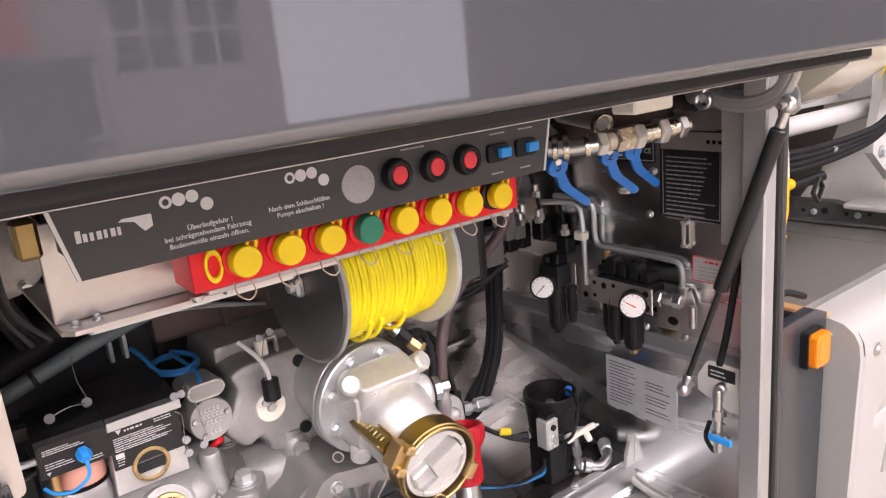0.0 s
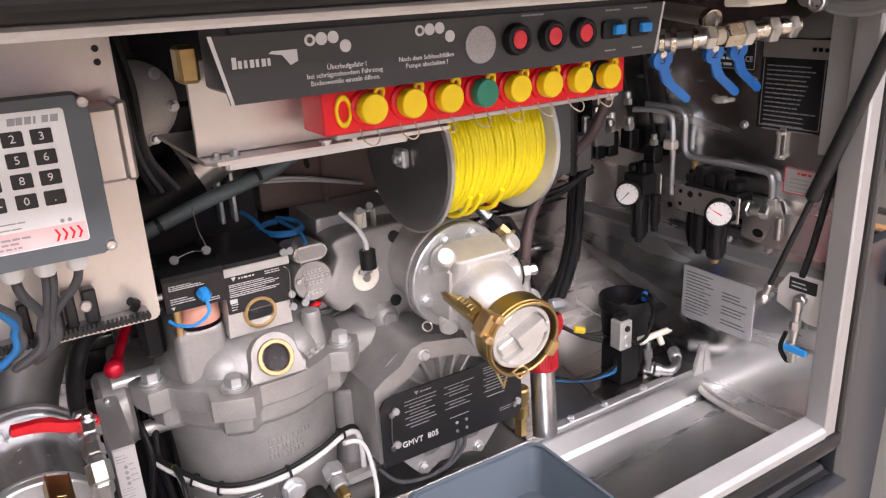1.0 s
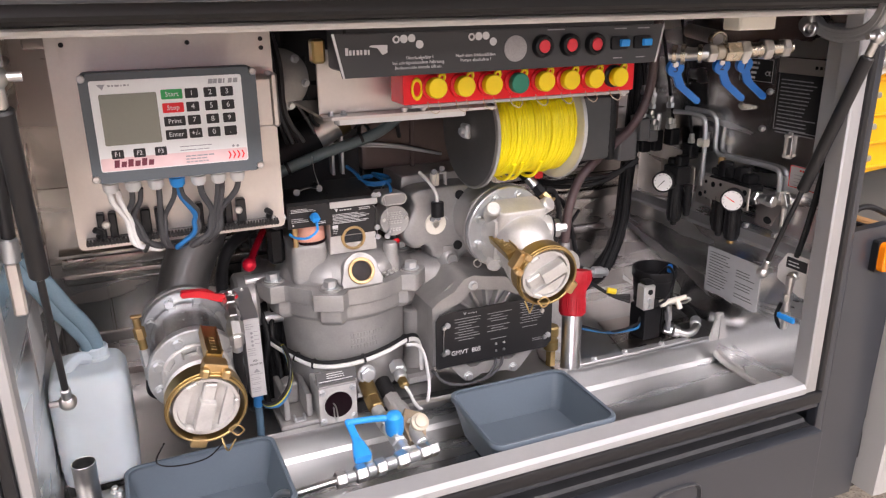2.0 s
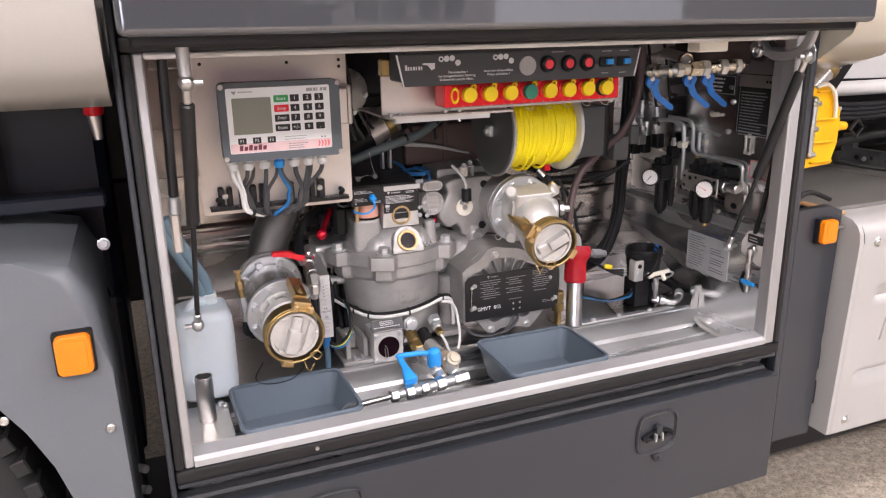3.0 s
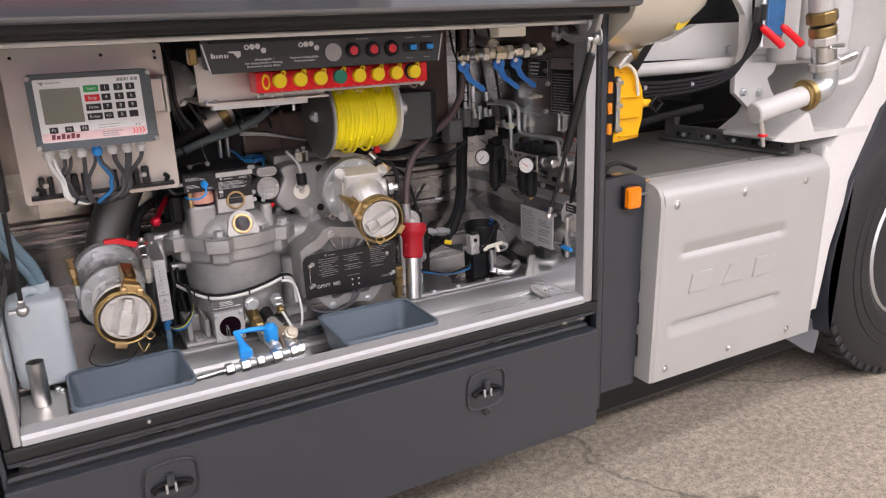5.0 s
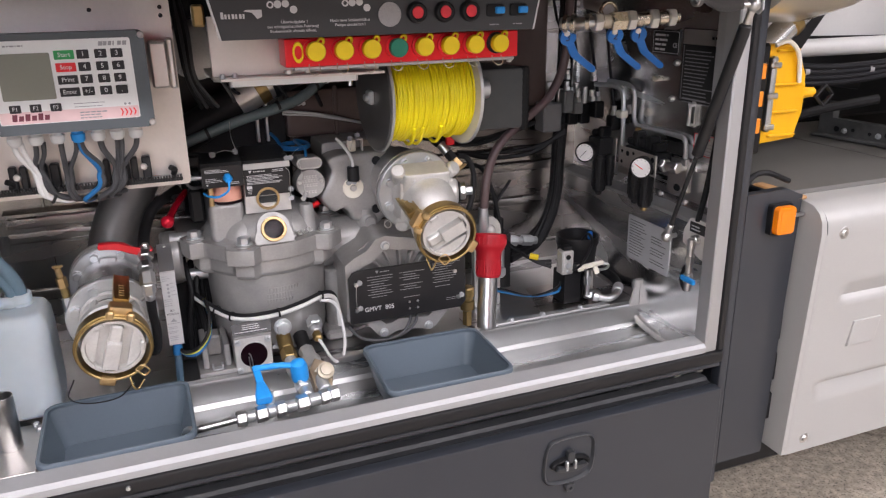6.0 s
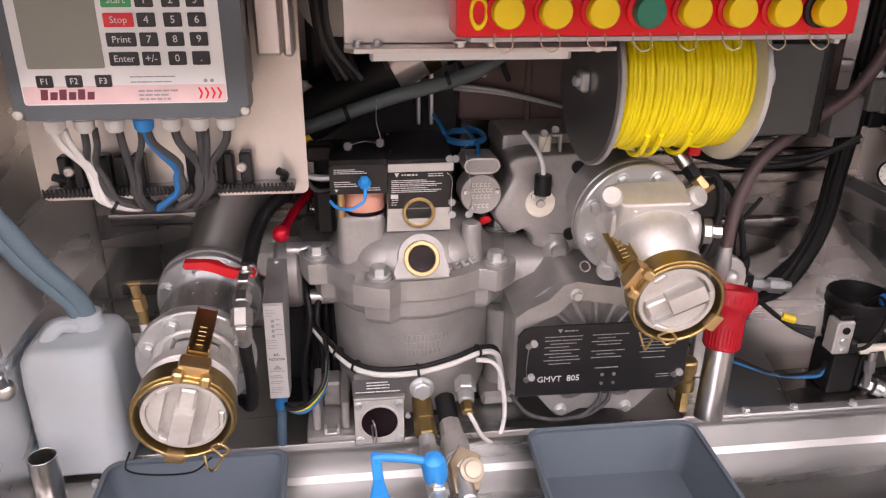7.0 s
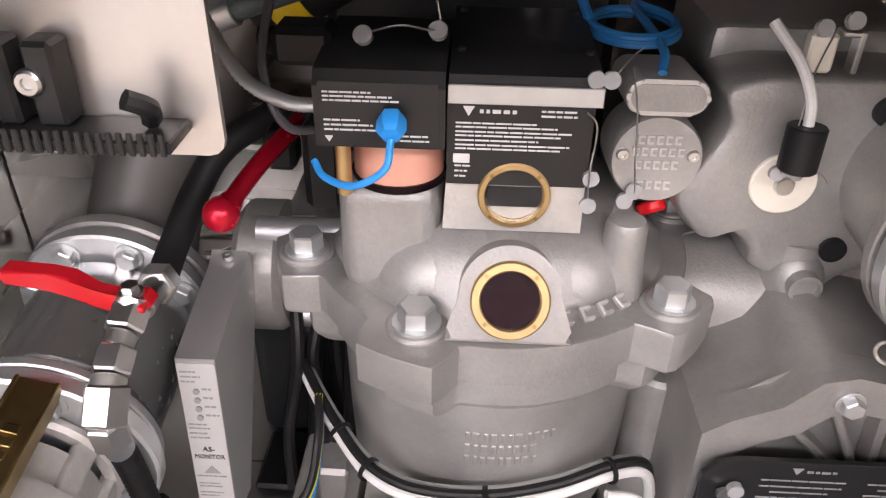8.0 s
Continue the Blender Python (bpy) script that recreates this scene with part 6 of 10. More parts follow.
for k, (za, da) in enumerate(((0.055, 0.02), (0.072, 0.015), (0.11, 0.02))):
    path = []
    for j in range(20):
        a = math.pi * (0.72 + 0.62 * j / 19)
        s = math.sin(math.pi * j / 19)
        path.append(m @ Vector(((0.086 + 0.010 * s) * math.cos(a), (0.086 + 0.010 * s) * math.sin(a), za + da * j / 19)))
    bm = bmesh.new(); sweep(bm, path, 0.0033, 7, curve=False); part("loose_turn", bm, M_ROPE, rl, "", 80)
bm = bmesh.new(); box(bm, (0.46, 0.92, 1.28), (0.62, 0.96, 1.42), 0.004); part("hanger", bm, M_CHASSIS, rl)
bm = bmesh.new(); cyl(bm, m @ Vector((0, 0, 0.18)), m @ Vector((0, 0, 0.24)), 0.02, 16); part("axle", bm, M_ZINC, rl)
mo = thing("reel_motor", (0.72, 0.95, 1.06), "grey finned motor housing beside the cable reel", "motor")
bm = bmesh.new(); box(bm, (0.615, 0.90, 1.075), (0.775, 1.04, 1.205), 0.008, seg=2); part("housing", bm, material("dark_grey_motor_paint", (0.075, 0.08, 0.082), 0.45), mo)
for k in range(8):
    bm = bmesh.new(); lathe(bm, [(0.010, -0.012), (0.012, 0), (0.010, 0.012)], Matrix.Translation((0.777, 0.905 + 0.004, 1.085 + 0.0155 * k)), 10); part("fin", bm, M_BLACK, mo)
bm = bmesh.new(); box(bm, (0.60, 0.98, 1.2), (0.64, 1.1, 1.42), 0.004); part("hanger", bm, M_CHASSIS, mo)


# ---- quick couplings ----
def coupling(c, a, up, label, lever_len, lean=4.0, cap_turn=0.0, size=0.94, pin_turn=0.0, twist=0.0):
    """The coupling whose open face has its middle at c and looks along a; the lever stands on its side towards up."""
    t = thing("hose_coupling", (c[0], c[1], c[2] - 0.07), label, "coupling", "hose couplings")
    m = axes(c, a, up) @ Matrix.Scale(size, 4)
    bm = bmesh.new(); lathe(bm, [(0.050, -0.105), (0.050, -0.088), (0.052, -0.078), (0.061, -0.074), (0.062, -0.068), (0.062, -0.056), (0.056, -0.050), (0.053, -0.046), (0.053, -0.02)], m, 40); part("neck", bm, M_CASTL, t)
    bm = bmesh.new(); pipe_ring(bm, 0.0645, 0.0598, -0.040, 0.002, m, 56, 0.0015); rg = part("locking_ring", bm, M_BRASS, t, "aged brass locking ring")
    bm = bmesh.new(); pipe_ring(bm, 0.0668, 0.0635, -0.012, -0.004, m, 48, 0.0015); part("bead", bm, M_BRASS, rg)
    bm = bmesh.new(); lathe(bm, [(0.0548, -0.044), (0.0548, -0.010), (0.053, -0.006), (0.0475, -0.006), (0.0460, -0.034), (0.0, -0.036)], m, 44); cp = part("cap", bm, M_CASTL, t, "pale cast cap")
    mu, m = m, m @ Matrix.Rotation(radians(cap_turn), 4, "Z")
    for k in range(3):
        bm = bmesh.new(); box(bm, (0.0435, -0.010, -0.012), (0.0515, 0.010, -0.003), 0.002, m @ Matrix.Rotation(radians(40 + 120 * k), 4, "Z")); part("cap_lug", bm, M_CASTL, cp)
    bm = bmesh.new(); box(bm, (-0.042, -0.0135, -0.036), (0.012, 0.0135, 0.004), 0.003, m, 2); box(bm, (0.006, -0.011, -0.036), (0.042, 0.011, -0.007), 0.003, m); part("grip", bm, M_CASTL, cp)
    for s in (-1, 1):
        arc = [(0.0466 * math.cos(radians(a_)), s * 0.0466 * math.sin(radians(a_))) for a_ in range(36, 145, 6)]
        bm = bmesh.new(); prism(bm, arc[::s], -0.0355, -0.011, m, 0.001); part("web", bm, M_CASTL, cp)
    bm = bmesh.new(); box(bm, (0.055, -0.020, -0.034), (0.080, 0.020, -0.006), 0.005, mu, 2); box(bm, (0.058, -0.024, -0.010), (0.074, -0.010, 0.006), 0.003, mu); box(bm, (0.058, 0.010, -0.010), (0.074, 0.024, 0.006), 0.003, mu)
    part("claw", bm, M_BRASSB, rg, "brass claw")
    bm = bmesh.new(); box(bm, (-0.075, -0.014, -0.012), (-0.058, 0.014, 0.003), 0.004, mu, 2); part("claw", bm, M_BRASSB, rg)
    lm = mu @ Matrix.Translation((0.070, 0, -0.022)) @ Matrix.Rotation(radians(-lean), 4, "Y") @ Matrix.Rotation(radians(twist), 4, "Z")
    bm = bmesh.new(); prism(bm, [(-0.006, -0.0125), (0.012, -0.0145), (0.014, -lever_len), (0.0, -lever_len - 0.004), (-0.004, -lever_len)] , -0.013, 0.013, lm @ Matrix(((1, 0, 0, 0), (0, 0, 1, 0), (0, 1, 0, 0), (0, 0, 0, 1))), 0.002)
    lv = part("lever", bm, M_BRASS, rg, "long brass lever")
    bm = bmesh.new()
    for k in range(5):
        box(bm, (0.0135, -0.005, -0.030 - 0.009 * k), (0.0152, 0.005, -0.024 - 0.009 * k), 0.0005, lm)
    part("raised_mark", bm, M_BRASS, lv)
    for s in (-1, 1):
        bm = bmesh.new(); box(bm, (0.004, s * 0.0125 - 0.0012, -lever_len), (0.0165, s * 0.0125 + 0.0012, -0.016), 0.0005, lm); part("lever_edge", bm, M_BRASS, lv)
    # split pin and tether end
    m = m @ Matrix.Rotation(radians(pin_turn), 4, "Z")
    bm = bmesh.new(); p = m @ Vector((-0.035, -0.042, 0.004))
    sweep(bm, [p, p + Vector((0.012, -0.006, 0.008)), p + Vector((0.022, -0.004, -0.004)), p + Vector((0.012, 0.0, -0.014)), p], 0.0016, 6); part("split_pin", bm, M_BRASSB, cp)
    bm = bmesh.new(); q = m @ Vector((-0.058, -0.036, -0.006)); sweep(bm, [q, q + Vector((0.004, -0.008, -0.016)), q + Vector((0.01, -0.002, -0.024)), q + Vector((0.022, 0.006, -0.012))], 0.0016, 8); part("tether", bm, M_BRASS, cp)
    return t, mu


def flange(bm_name, parent, c, a, r, th, bolts, mat_f, r_pc=None, start=0.0):
    m = axes(c, a, (0, 0, 1))
    bm = bmesh.new(); lathe(bm, [(0.02, -th / 2), (r - 0.002, -th / 2), (r, -th / 2 + 0.002), (r, th / 2 - 0.002), (r - 0.002, th / 2), (0.02, th / 2)], m, 48)
    f = part(bm_name, bm, mat_f, parent)
    r_pc = r_pc or r * 0.84
    for k in range(bolts):
        an = 2 * math.pi * (k + start) / bolts
        p = m @ Vector((r_pc * math.cos(an), r_pc * math.sin(an), th / 2 + 0.0005))
        bm = bmesh.new(); hexbolt(bm, p, a, 0.0085, 0.008); part("flange_bolt", bm, M_ZINC, f)
    return f


LC, LA = Vector((-0.091, 0.697, 0.802)), Vector((0.02, -0.996, -0.088)).normalized()
coup_l, ml = coupling(LC, LA, (0.3, 0.1, 1), "brass-ringed hose coupling with pale cap on a polished pipe", 0.100)
flange("flange", coup_l, LC - LA * 0.122, LA, 0.078, 0.014, 8, M_ZINC, 0.064, start=0.5)
bm = bmesh.new(); lathe(bm, [(0.066, -0.266), (0.067, -0.260), (0.068, -0.162), (0.073, -0.156), (0.076, -0.145), (0.076, -0.137)], ml, 56); part("pipe_body", bm, M_MACH, coup_l, "polished pipe body")
bm = bmesh.new(); pipe_ring(bm, 0.078, 0.072, -0.150, -0.142, ml, 56); part("seam_ring", bm, M_ZINC, coup_l)
# open cage of ribs between the ring and the front flange
for k in range(8):
    an = 2 * math.pi * (k + 0.1) / 8
    bm = bmesh.new(); box(bm, (0.044, -0.008, -0.122), (0.056, 0.008, -0.070), 0.003, ml @ Matrix.Rotation(an, 4, "Z"), 2); part("cage_rib", bm, M_CASTL, coup_l)
bm = bmesh.new(); pipe_ring(bm, 0.060, 0.046, -0.122, -0.112, ml, 48, 0.003); part("collar", bm, M_CASTL, coup_l)
flange("flange", coup_l, LC - LA * 0.262 + Vector((0, 0, 0.006)), LA, 0.076, 0.014, 8, M_ZINC, 0.063, start=0.5)
flange("flange", coup_l, LC - LA * 0.278 + Vector((0, 0, 0.006)), LA, 0.077, 0.014, 0, M_CAST)
P0 = LC - LA * 0.284
bm = bmesh.new(); sweep(bm, [P0, P0 - LA * 0.022, (-0.092, 1.022, 0.872), (-0.074, 1.034, 0.925), (-0.042, 1.048, 0.985), (-0.005, 1.062, 1.045), (0.05, 1.085, 1.13)], 0.046, 32)
part("elbow", bm, material("dark_zinc_pipe", (0.20, 0.195, 0.19), 0.42, 0.5, 60, 0.12, 9, 0.15), coup_l, "dark grey bent pipe")
# red lever valve on top, hex fittings and the sleeve below
vl = thing("bleed_valve", (-0.026, 0.85, 0.84), "small steel valve with a red lever", "valve")
lvm = Matrix(((1, 0, 0, 0), (0, 0, -1, 0), (0, 1, 0, 0), (0, 0, 0, 1)))
bm = bmesh.new(); prism(bm, [(-0.103, 0.936), (-0.100, 0.9425), (-0.072, 0.941), (-0.058, 0.938), (-0.046, 0.929), (-0.036, 0.926), (-0.014, 0.926), (-0.010, 0.920), (-0.014, 0.915), (-0.038, 0.914), (-0.050, 0.918), (-0.062, 0.927), (-0.074, 0.931), (-0.100, 0.931)][::-1], -0.857, -0.845, lvm, 0.002)
lev = part("lever", bm, M_REDM, vl, "red coated lever")
bm = bmesh.new(); box(bm, (-0.034, 0.838, 0.918), (-0.012, 0.860, 0.924), 0.003, seg=2); part("lever_eye", bm, M_REDM, lev)
bm = bmesh.new(); hexbolt(bm, (-0.023, 0.849, 0.927), (0, -0.1, 0.95), 0.006, 0.006); part("nut", bm, M_CHROME, vl)
for p, q, r, s_ in (((-0.023, 0.850, 0.924), (-0.024, 0.842, 0.914), 0.0105, 16), ((-0.024, 0.846, 0.917), (-0.025, 0.832, 0.910), 0.0130, 6), ((-0.025, 0.832, 0.910), (-0.026, 0.823, 0.904), 0.0095, 16), ((-0.026, 0.823, 0.904), (-0.026, 0.808, 0.896), 0.0125, 6), ((-0.026, 0.808, 0.896), (-0.026, 0.800, 0.890), 0.0105, 16), ((-0.026, 0.803, 0.893), (-0.026, 0.787, 0.874), 0.0140, 6), ((-0.026, 0.789, 0.878), (-0.026, 0.792, 0.856), 0.0120, 6), ((-0.026, 0.792, 0.858), (-0.026, 0.797, 0.844), 0.0090, 16), ((-0.024, 0.855, 0.910), (-0.026, 0.888, 0.905), 0.0095, 16), ((-0.026, 0.884, 0.905), (-0.027, 0.900, 0.902), 0.0140, 6)):
    bm = bmesh.new(); cyl(bm, p, q, r, s_, bevel=0.0015); part("fitting", bm, M_CHROME, vl)
bm = bmesh.new(); sweep(bm, [(-0.026, 0.797, 0.846), (-0.026, 0.803, 0.815), (-0.024, 0.806, 0.775), (-0.030, 0.815, 0.735), (-0.05, 0.86, 0.715)], 0.0082, 10, 18, ripple=0.08)
part("sleeve", bm, M_RUBBER, vl, "black corrugated sleeve", 80)
bv = thing("brass_cock", (-0.169, 0.870, 0.796), "small brass cock with a steel tail", "valve")
for p, q, r, s, mt_ in (((-0.174, 0.875, 0.881), (-0.176, 0.872, 0.901), 0.006, 12, M_BRASSB), ((-0.172, 0.876, 0.861), (-0.174, 0.875, 0.881), 0.0095, 6, M_BRASSB), ((-0.170, 0.874, 0.841), (-0.172, 0.876, 0.861), 0.007, 12, M_BRASS), ((-0.168, 0.870, 0.811), (-0.170, 0.874, 0.841), 0.0085, 6, M_ZINC), ((-0.168, 0.870, 0.786), (-0.168, 0.870, 0.811), 0.007, 12, M_ZINC)):
    bm = bmesh.new(); cyl(bm, p, q, r, s, bevel=0.001); part("section", bm, mt_, bv)
bm = bmesh.new(); box(bm, (-0.184, 0.868, 0.901), (-0.166, 0.876, 0.905), 0.001); part("tap", bm, M_BRASSB, bv)
bm = bmesh.new(); sweep(bm, [(-0.168, 0.870, 0.786), (-0.166, 0.872, 0.756), (-0.134, 0.880, 0.741), (-0.094, 0.900, 0.746)], 0.007, 8); part("tail", bm, M_RUBBER, bv)
bm = bmesh.new(); sweep(bm, [(-0.16, 0.70, 0.757), (-0.175, 0.72, 0.715), (-0.15, 0.74, 0.688), (-0.10, 0.735, 0.692), (-0.07, 0.72, 0.725)], 0.0013, 6)
solid("tether_wire", bm, M_BLACK, "thin dark tether hanging under the coupling", "wire", base=(-0.12, 0.72, 0.70))

RC2, RA2 = Vector((0.518, 0.709, 0.919)), Vector((-0.06, -0.99, -0.12)).normalized()
coup_r, mr = coupling(RC2, RA2, (-0.86, 0.0, 0.50), "brass-ringed hose coupling with pale cap on a cast elbow", 0.095, cap_turn=58.0, size=0.90, pin_turn=170.0, twist=-38.0)
FA = Vector((0.06, -0.995, -0.06)).normalized()
FC = Vector((0.508, 0.862, 0.973))
flange("flange", coup_r, FC, FA, 0.083, 0.014, 8, M_ZINC, 0.066, start=0.5)
bm = bmesh.new(); pipe_ring(bm, 0.084, 0.06, -0.018, -0.009, axes(FC, FA, (0, 0, 1)), 48); part("gasket_flange", bm, M_CAST, coup_r)
a0 = FC + FA * 0.005
bm = bmesh.new()
sweep(bm, [a0, a0 + FA * 0.035, a0 + FA * 0.065 + Vector((0.003, 0, -0.012)), RC2 - RA2 * 0.070, RC2 - RA2 * 0.045], [0.056] * 6 + [0.056] * 4 + [0.055] * 6 + [0.053] * 30, 36)
part("elbow", bm, M_CASTL, coup_r, "pale cast elbow")
pad = Vector((0.508, 0.806, 1.028))
pm_ = axes(pad, (0.0, -0.32, 0.95), (1, 0, 0))
bm = bmesh.new(); prism(bm, rrect(0.098, 0.050, 0.010, 4), -0.04, 0.004, pm_, 0.004, 3); part("pad", bm, M_CASTL, coup_r, "", 40)
bm = bmesh.new(); prism(bm, rrect(0.110, 0.118, 0.022, 5), -0.052, 0.0, axes((0.510, 0.800, 0.968), (0.0, -0.97, -0.10), (1, 0, 0)), 0.016, 4); part("shoulder_block", bm, M_CASTL, coup_r, "", 50)
for q, d in (((0.452, 0.800, 1.030), (-0.30, -0.75, 0.55)), ((0.566, 0.800, 1.026), (0.35, -0.7, 0.55)), ((0.462, 0.815, 0.918), (-0.45, -0.8, -0.25)), ((0.556, 0.815, 0.918), (0.45, -0.8, -0.25))):
    d = Vector(d).normalized()
    bm = bmesh.new(); lathe(bm, [(0.0145, -0.045), (0.0145, 0.004), (0.0115, 0.008), (0, 0.008)], axes(q, d), 20); part("lug", bm, M_CASTL, coup_r)
bm = bmesh.new(); hexbolt(bm, (0.480, 0.790, 1.015), (-0.1, -0.8, 0.5), 0.0055, 0.004); part("bolt", bm, M_ZINC, coup_r)
sd = Vector((0.95, -0.28, 0.02)).normalized()
bm = bmesh.new(); lathe(bm, [(0.026, -0.05), (0.026, 0.0), (0.022, 0.004), (0.0, 0.004)], axes(Vector((0.572, 0.800, 0.978)), sd), 22); part("side_boss", bm, M_CASTL, coup_r)
bm = bmesh.new(); lathe(bm, [(0.0215, 0.004), (0.0215, 0.0075), (0, 0.0075)], axes(Vector((0.572, 0.800, 0.978)), sd), 22); part("seal_ring", bm, M_BLACK, coup_r)
bm = bmesh.new(); cyl(bm, Vector((0.572, 0.800, 0.978)) + sd * 0.0075, Vector((0.572, 0.800, 0.978)) + sd * 0.020, 0.018, 8, bevel=0.002); cyl(bm, Vector((0.572, 0.800, 0.978)) + sd * 0.020, Vector((0.572, 0.800, 0.978)) + sd * 0.034, 0.0085, 6, bevel=0.001); part("side_plug", bm, M_CHROME, coup_r)
bm = bmesh.new(); pipe_ring(bm, 0.0085, 0.006, -0.001, 0.001, axes((0.437, 0.835, 0.916), (-0.6, -0.7, 0.1)), 16); part("tether_ring", bm, M_CHROME, coup_r)
bm = bmesh.new(); cyl(bm, FC - FA * 0.11, FC - FA * 0.018, 0.066, 40, r2=0.070); part("barrel", bm, M_CAST, coup_r)
# little drain cock with red lever behind the elbow
dc = thing("drain_cock", (0.545, 0.86, 1.03), "small drain cock with red lever and brass end", "valve")
for p, q, r, n, mc in (((0.560, 0.905, 1.075), (0.576, 0.895, 1.058), 0.012, 16, M_BLACK), ((0.576, 0.895, 1.058), (0.588, 0.884, 1.040), 0.010, 16, M_CHROME), ((0.588, 0.884, 1.040), (0.598, 0.874, 1.026), 0.0115, 6, M_BLACK), ((0.598, 0.874, 1.026), (0.610, 0.866, 1.012), 0.0095, 6, M_BRASSB)):
    bm = bmesh.new(); cyl(bm, p, q, r, n, bevel=0.0015); part("section", bm, mc, dc)
bm = bmesh.new(); box(bm, (-0.012, -0.002, -0.003), (0.012, 0.002, 0.003), 0.001, axes((0.613, 0.862, 1.012), (0.5, -0.6, -0.5), (0.5, 0.6, 0.5))); part("brass_tap", bm, M_BRASSB, dc)
bm = bmesh.new(); box(bm, (0.584, 0.876, 1.056), (0.602, 0.888, 1.082), 0.004, seg=2); part("lever", bm, M_RED, dc)
bm = bmesh.new(); sweep(bm, [(0.612, 0.89, 1.03), (0.64, 0.90, 1.02), (0.655, 0.90, 0.98), (0.645, 0.89, 0.93), (0.62, 0.87, 0.90)], 0.006, 10); part("hose", bm, M_RUBBER, dc)

# ---- air separator ----
SX, SY = 0.207, 0.985
sep = thing("air_separator", (SX, SY, 0.645), "grey cast air separator with brass-ringed sight glasses", "air separator")
m = Matrix.Translation((SX, SY, 0))
bm = bmesh.new()
lathe(bm, [(0.095, 0.650), (0.112, 0.665), (0.119, 0.69), (0.121, 0.74), (0.123, 0.835), (0.128, 0.846)], m, 64)
body = part("body", bm, M_CAST, sep)
# flange with lugs
LUGS = (197, 247, 322, 15, 75, 135)
def flange_outline(r0, lug_r, half=13.0):
    out = []
    for k in range(180):
        a = 2 * k
        d = min(abs((a - l + 180) % 360 - 180) for l in LUGS)
        s = max(0.0, min(1.0, (half - d) / 5))
        s = s * s * (3 - 2 * s)
        r = r0 + (lug_r - r0) * s
        out.append((r * math.cos(radians(a)), r * math.sin(radians(a))))
    return out
FL = flange_outline(0.133, 0.150, 12)
bm = bmesh.new(); loft(bm, FL, ((0.94, 0.832), (0.98, 0.838), (1.0, 0.843), (1.0, 0.869)), (0, 0), m); part("lower_flange", bm, M_CAST, sep, "", 40)
FL = flange_outline(0.144, 0.170, 14)
bm = bmesh.new(); loft(bm, FL, ((0.985, 0.869), (0.998, 0.8705), (1.0, 0.873), (1.0, 0.8985), (0.9965, 0.9008), (0.988, 0.9015), (0.80, 0.9015)), (0, 0), m); part("upper_flange", bm, M_CAST, sep, "", 38)
bm = bmesh.new()
lathe(bm, [(0.128, 0.900), (0.1245, 0.9025), (0.120, 0.906), (0.1145, 0.914), (0.109, 0.924), (0.101, 0.935), (0.090, 0.946), (0.06, 0.955), (0.0, 0.960)], m, 64)
part("dome", bm, M_CAST, sep)
for a in LUGS:
    rb_ = 0.136 if a == 247 else 0.147
    p = Vector((SX + rb_ * math.cos(radians(a)), SY + rb_ * math.sin(radians(a)), 0.9015))
    bm = bmesh.new(); lathe(bm, [(0.021, -0.02), (0.0205, 0.0015), (0.019, 0.003), (0, 0.003)], Matrix.Translation(p), 24); part("bolt_seat", bm, M_CAST, sep)
    bm = bmesh.new(); hexbolt(bm, p + Vector((0, 0, 0.0035)), (0, 0, 1), 0.0125, 0.013); part("bolt", bm, M_ZINC, sep)
# arched boss of the lower sight glass
SM = face_m(0.212, 0.855, 0.929, -24)
bm = bmesh.new()
arch = [(-0.041, -0.0285), (-0.036, -0.020)] + [(0.032 * math.cos(radians(a)), 0.002 + 0.032 * math.sin(radians(a))) for a in range(180, -1, -6)] + [(0.036, -0.020), (0.041, -0.0285)]
prism(bm, arch[::-1], -0.11, -0.001, SM, 0.003); part("sight_boss", bm, M_CAST, sep, "", 40)


def sight(mm, fluid, label, ro, ri):
    bm = bmesh.new(); pipe_ring(bm, ro, ri, -0.004, 0.0045, mm, 48, 0.001); r = part("sight_ring", bm, M_BRASSB, sep, label)
    for k in range(4):
        an = radians(45 + 90 * k)
        bm = bmesh.new(); lathe(bm, [(0.0013, 0.004), (0.0013, 0.0052)], mm @ Matrix.Translation(((ro + ri) / 2 * math.cos(an), (ro + ri) / 2 * math.sin(an), 0)), 8); part("pin", bm, M_BRASS, r)
    bm = bmesh.new(); lathe(bm, [(ri - 0.0001, -0.003), (ri - 0.0001, -0.0004), (0, -0.0004)], mm, 32); part("fluid", bm, fluid, r)
    # Dark band on the pale disc paints the half fill with its reflections.
    if fluid is M_FLUIDH:
        bm = bmesh.new(); prism(bm, [((ri - 0.0004) * math.cos(radians(a)), (ri - 0.0004) * math.sin(radians(a))) for a in (163, 175, 187, 199, 210, 330, 341, 353, 5, 17)], -0.0004, 0.0004, mm); part("fluid_reflection_band", bm, M_CHASSIS, r)
    bm = bmesh.new(); lathe(bm, [(ri - 0.0001, 0.0012), (ri - 0.0001, 0.003), (0, 0.0034)], mm, 32); g = part("glass", bm, M_GLASS, r); g.visible_shadow = False


sight(SM, M_FLUID, "bright brass ring round a dark sight glass", 0.0247, 0.0184)
# round shoulders between the bosses and the plug stub
for c, r in (((0.166, 0.950, 0.898), (0.058, 0.074, 0.056)), ((0.252, 0.950, 0.898), (0.055, 0.072, 0.056)), ((0.212, 0.930, 0.903), (0.046, 0.066, 0.054))):
    bm = bmesh.new(); egg(bm, c, *r); part("shoulder", bm, M_CAST, sep, "", 80)
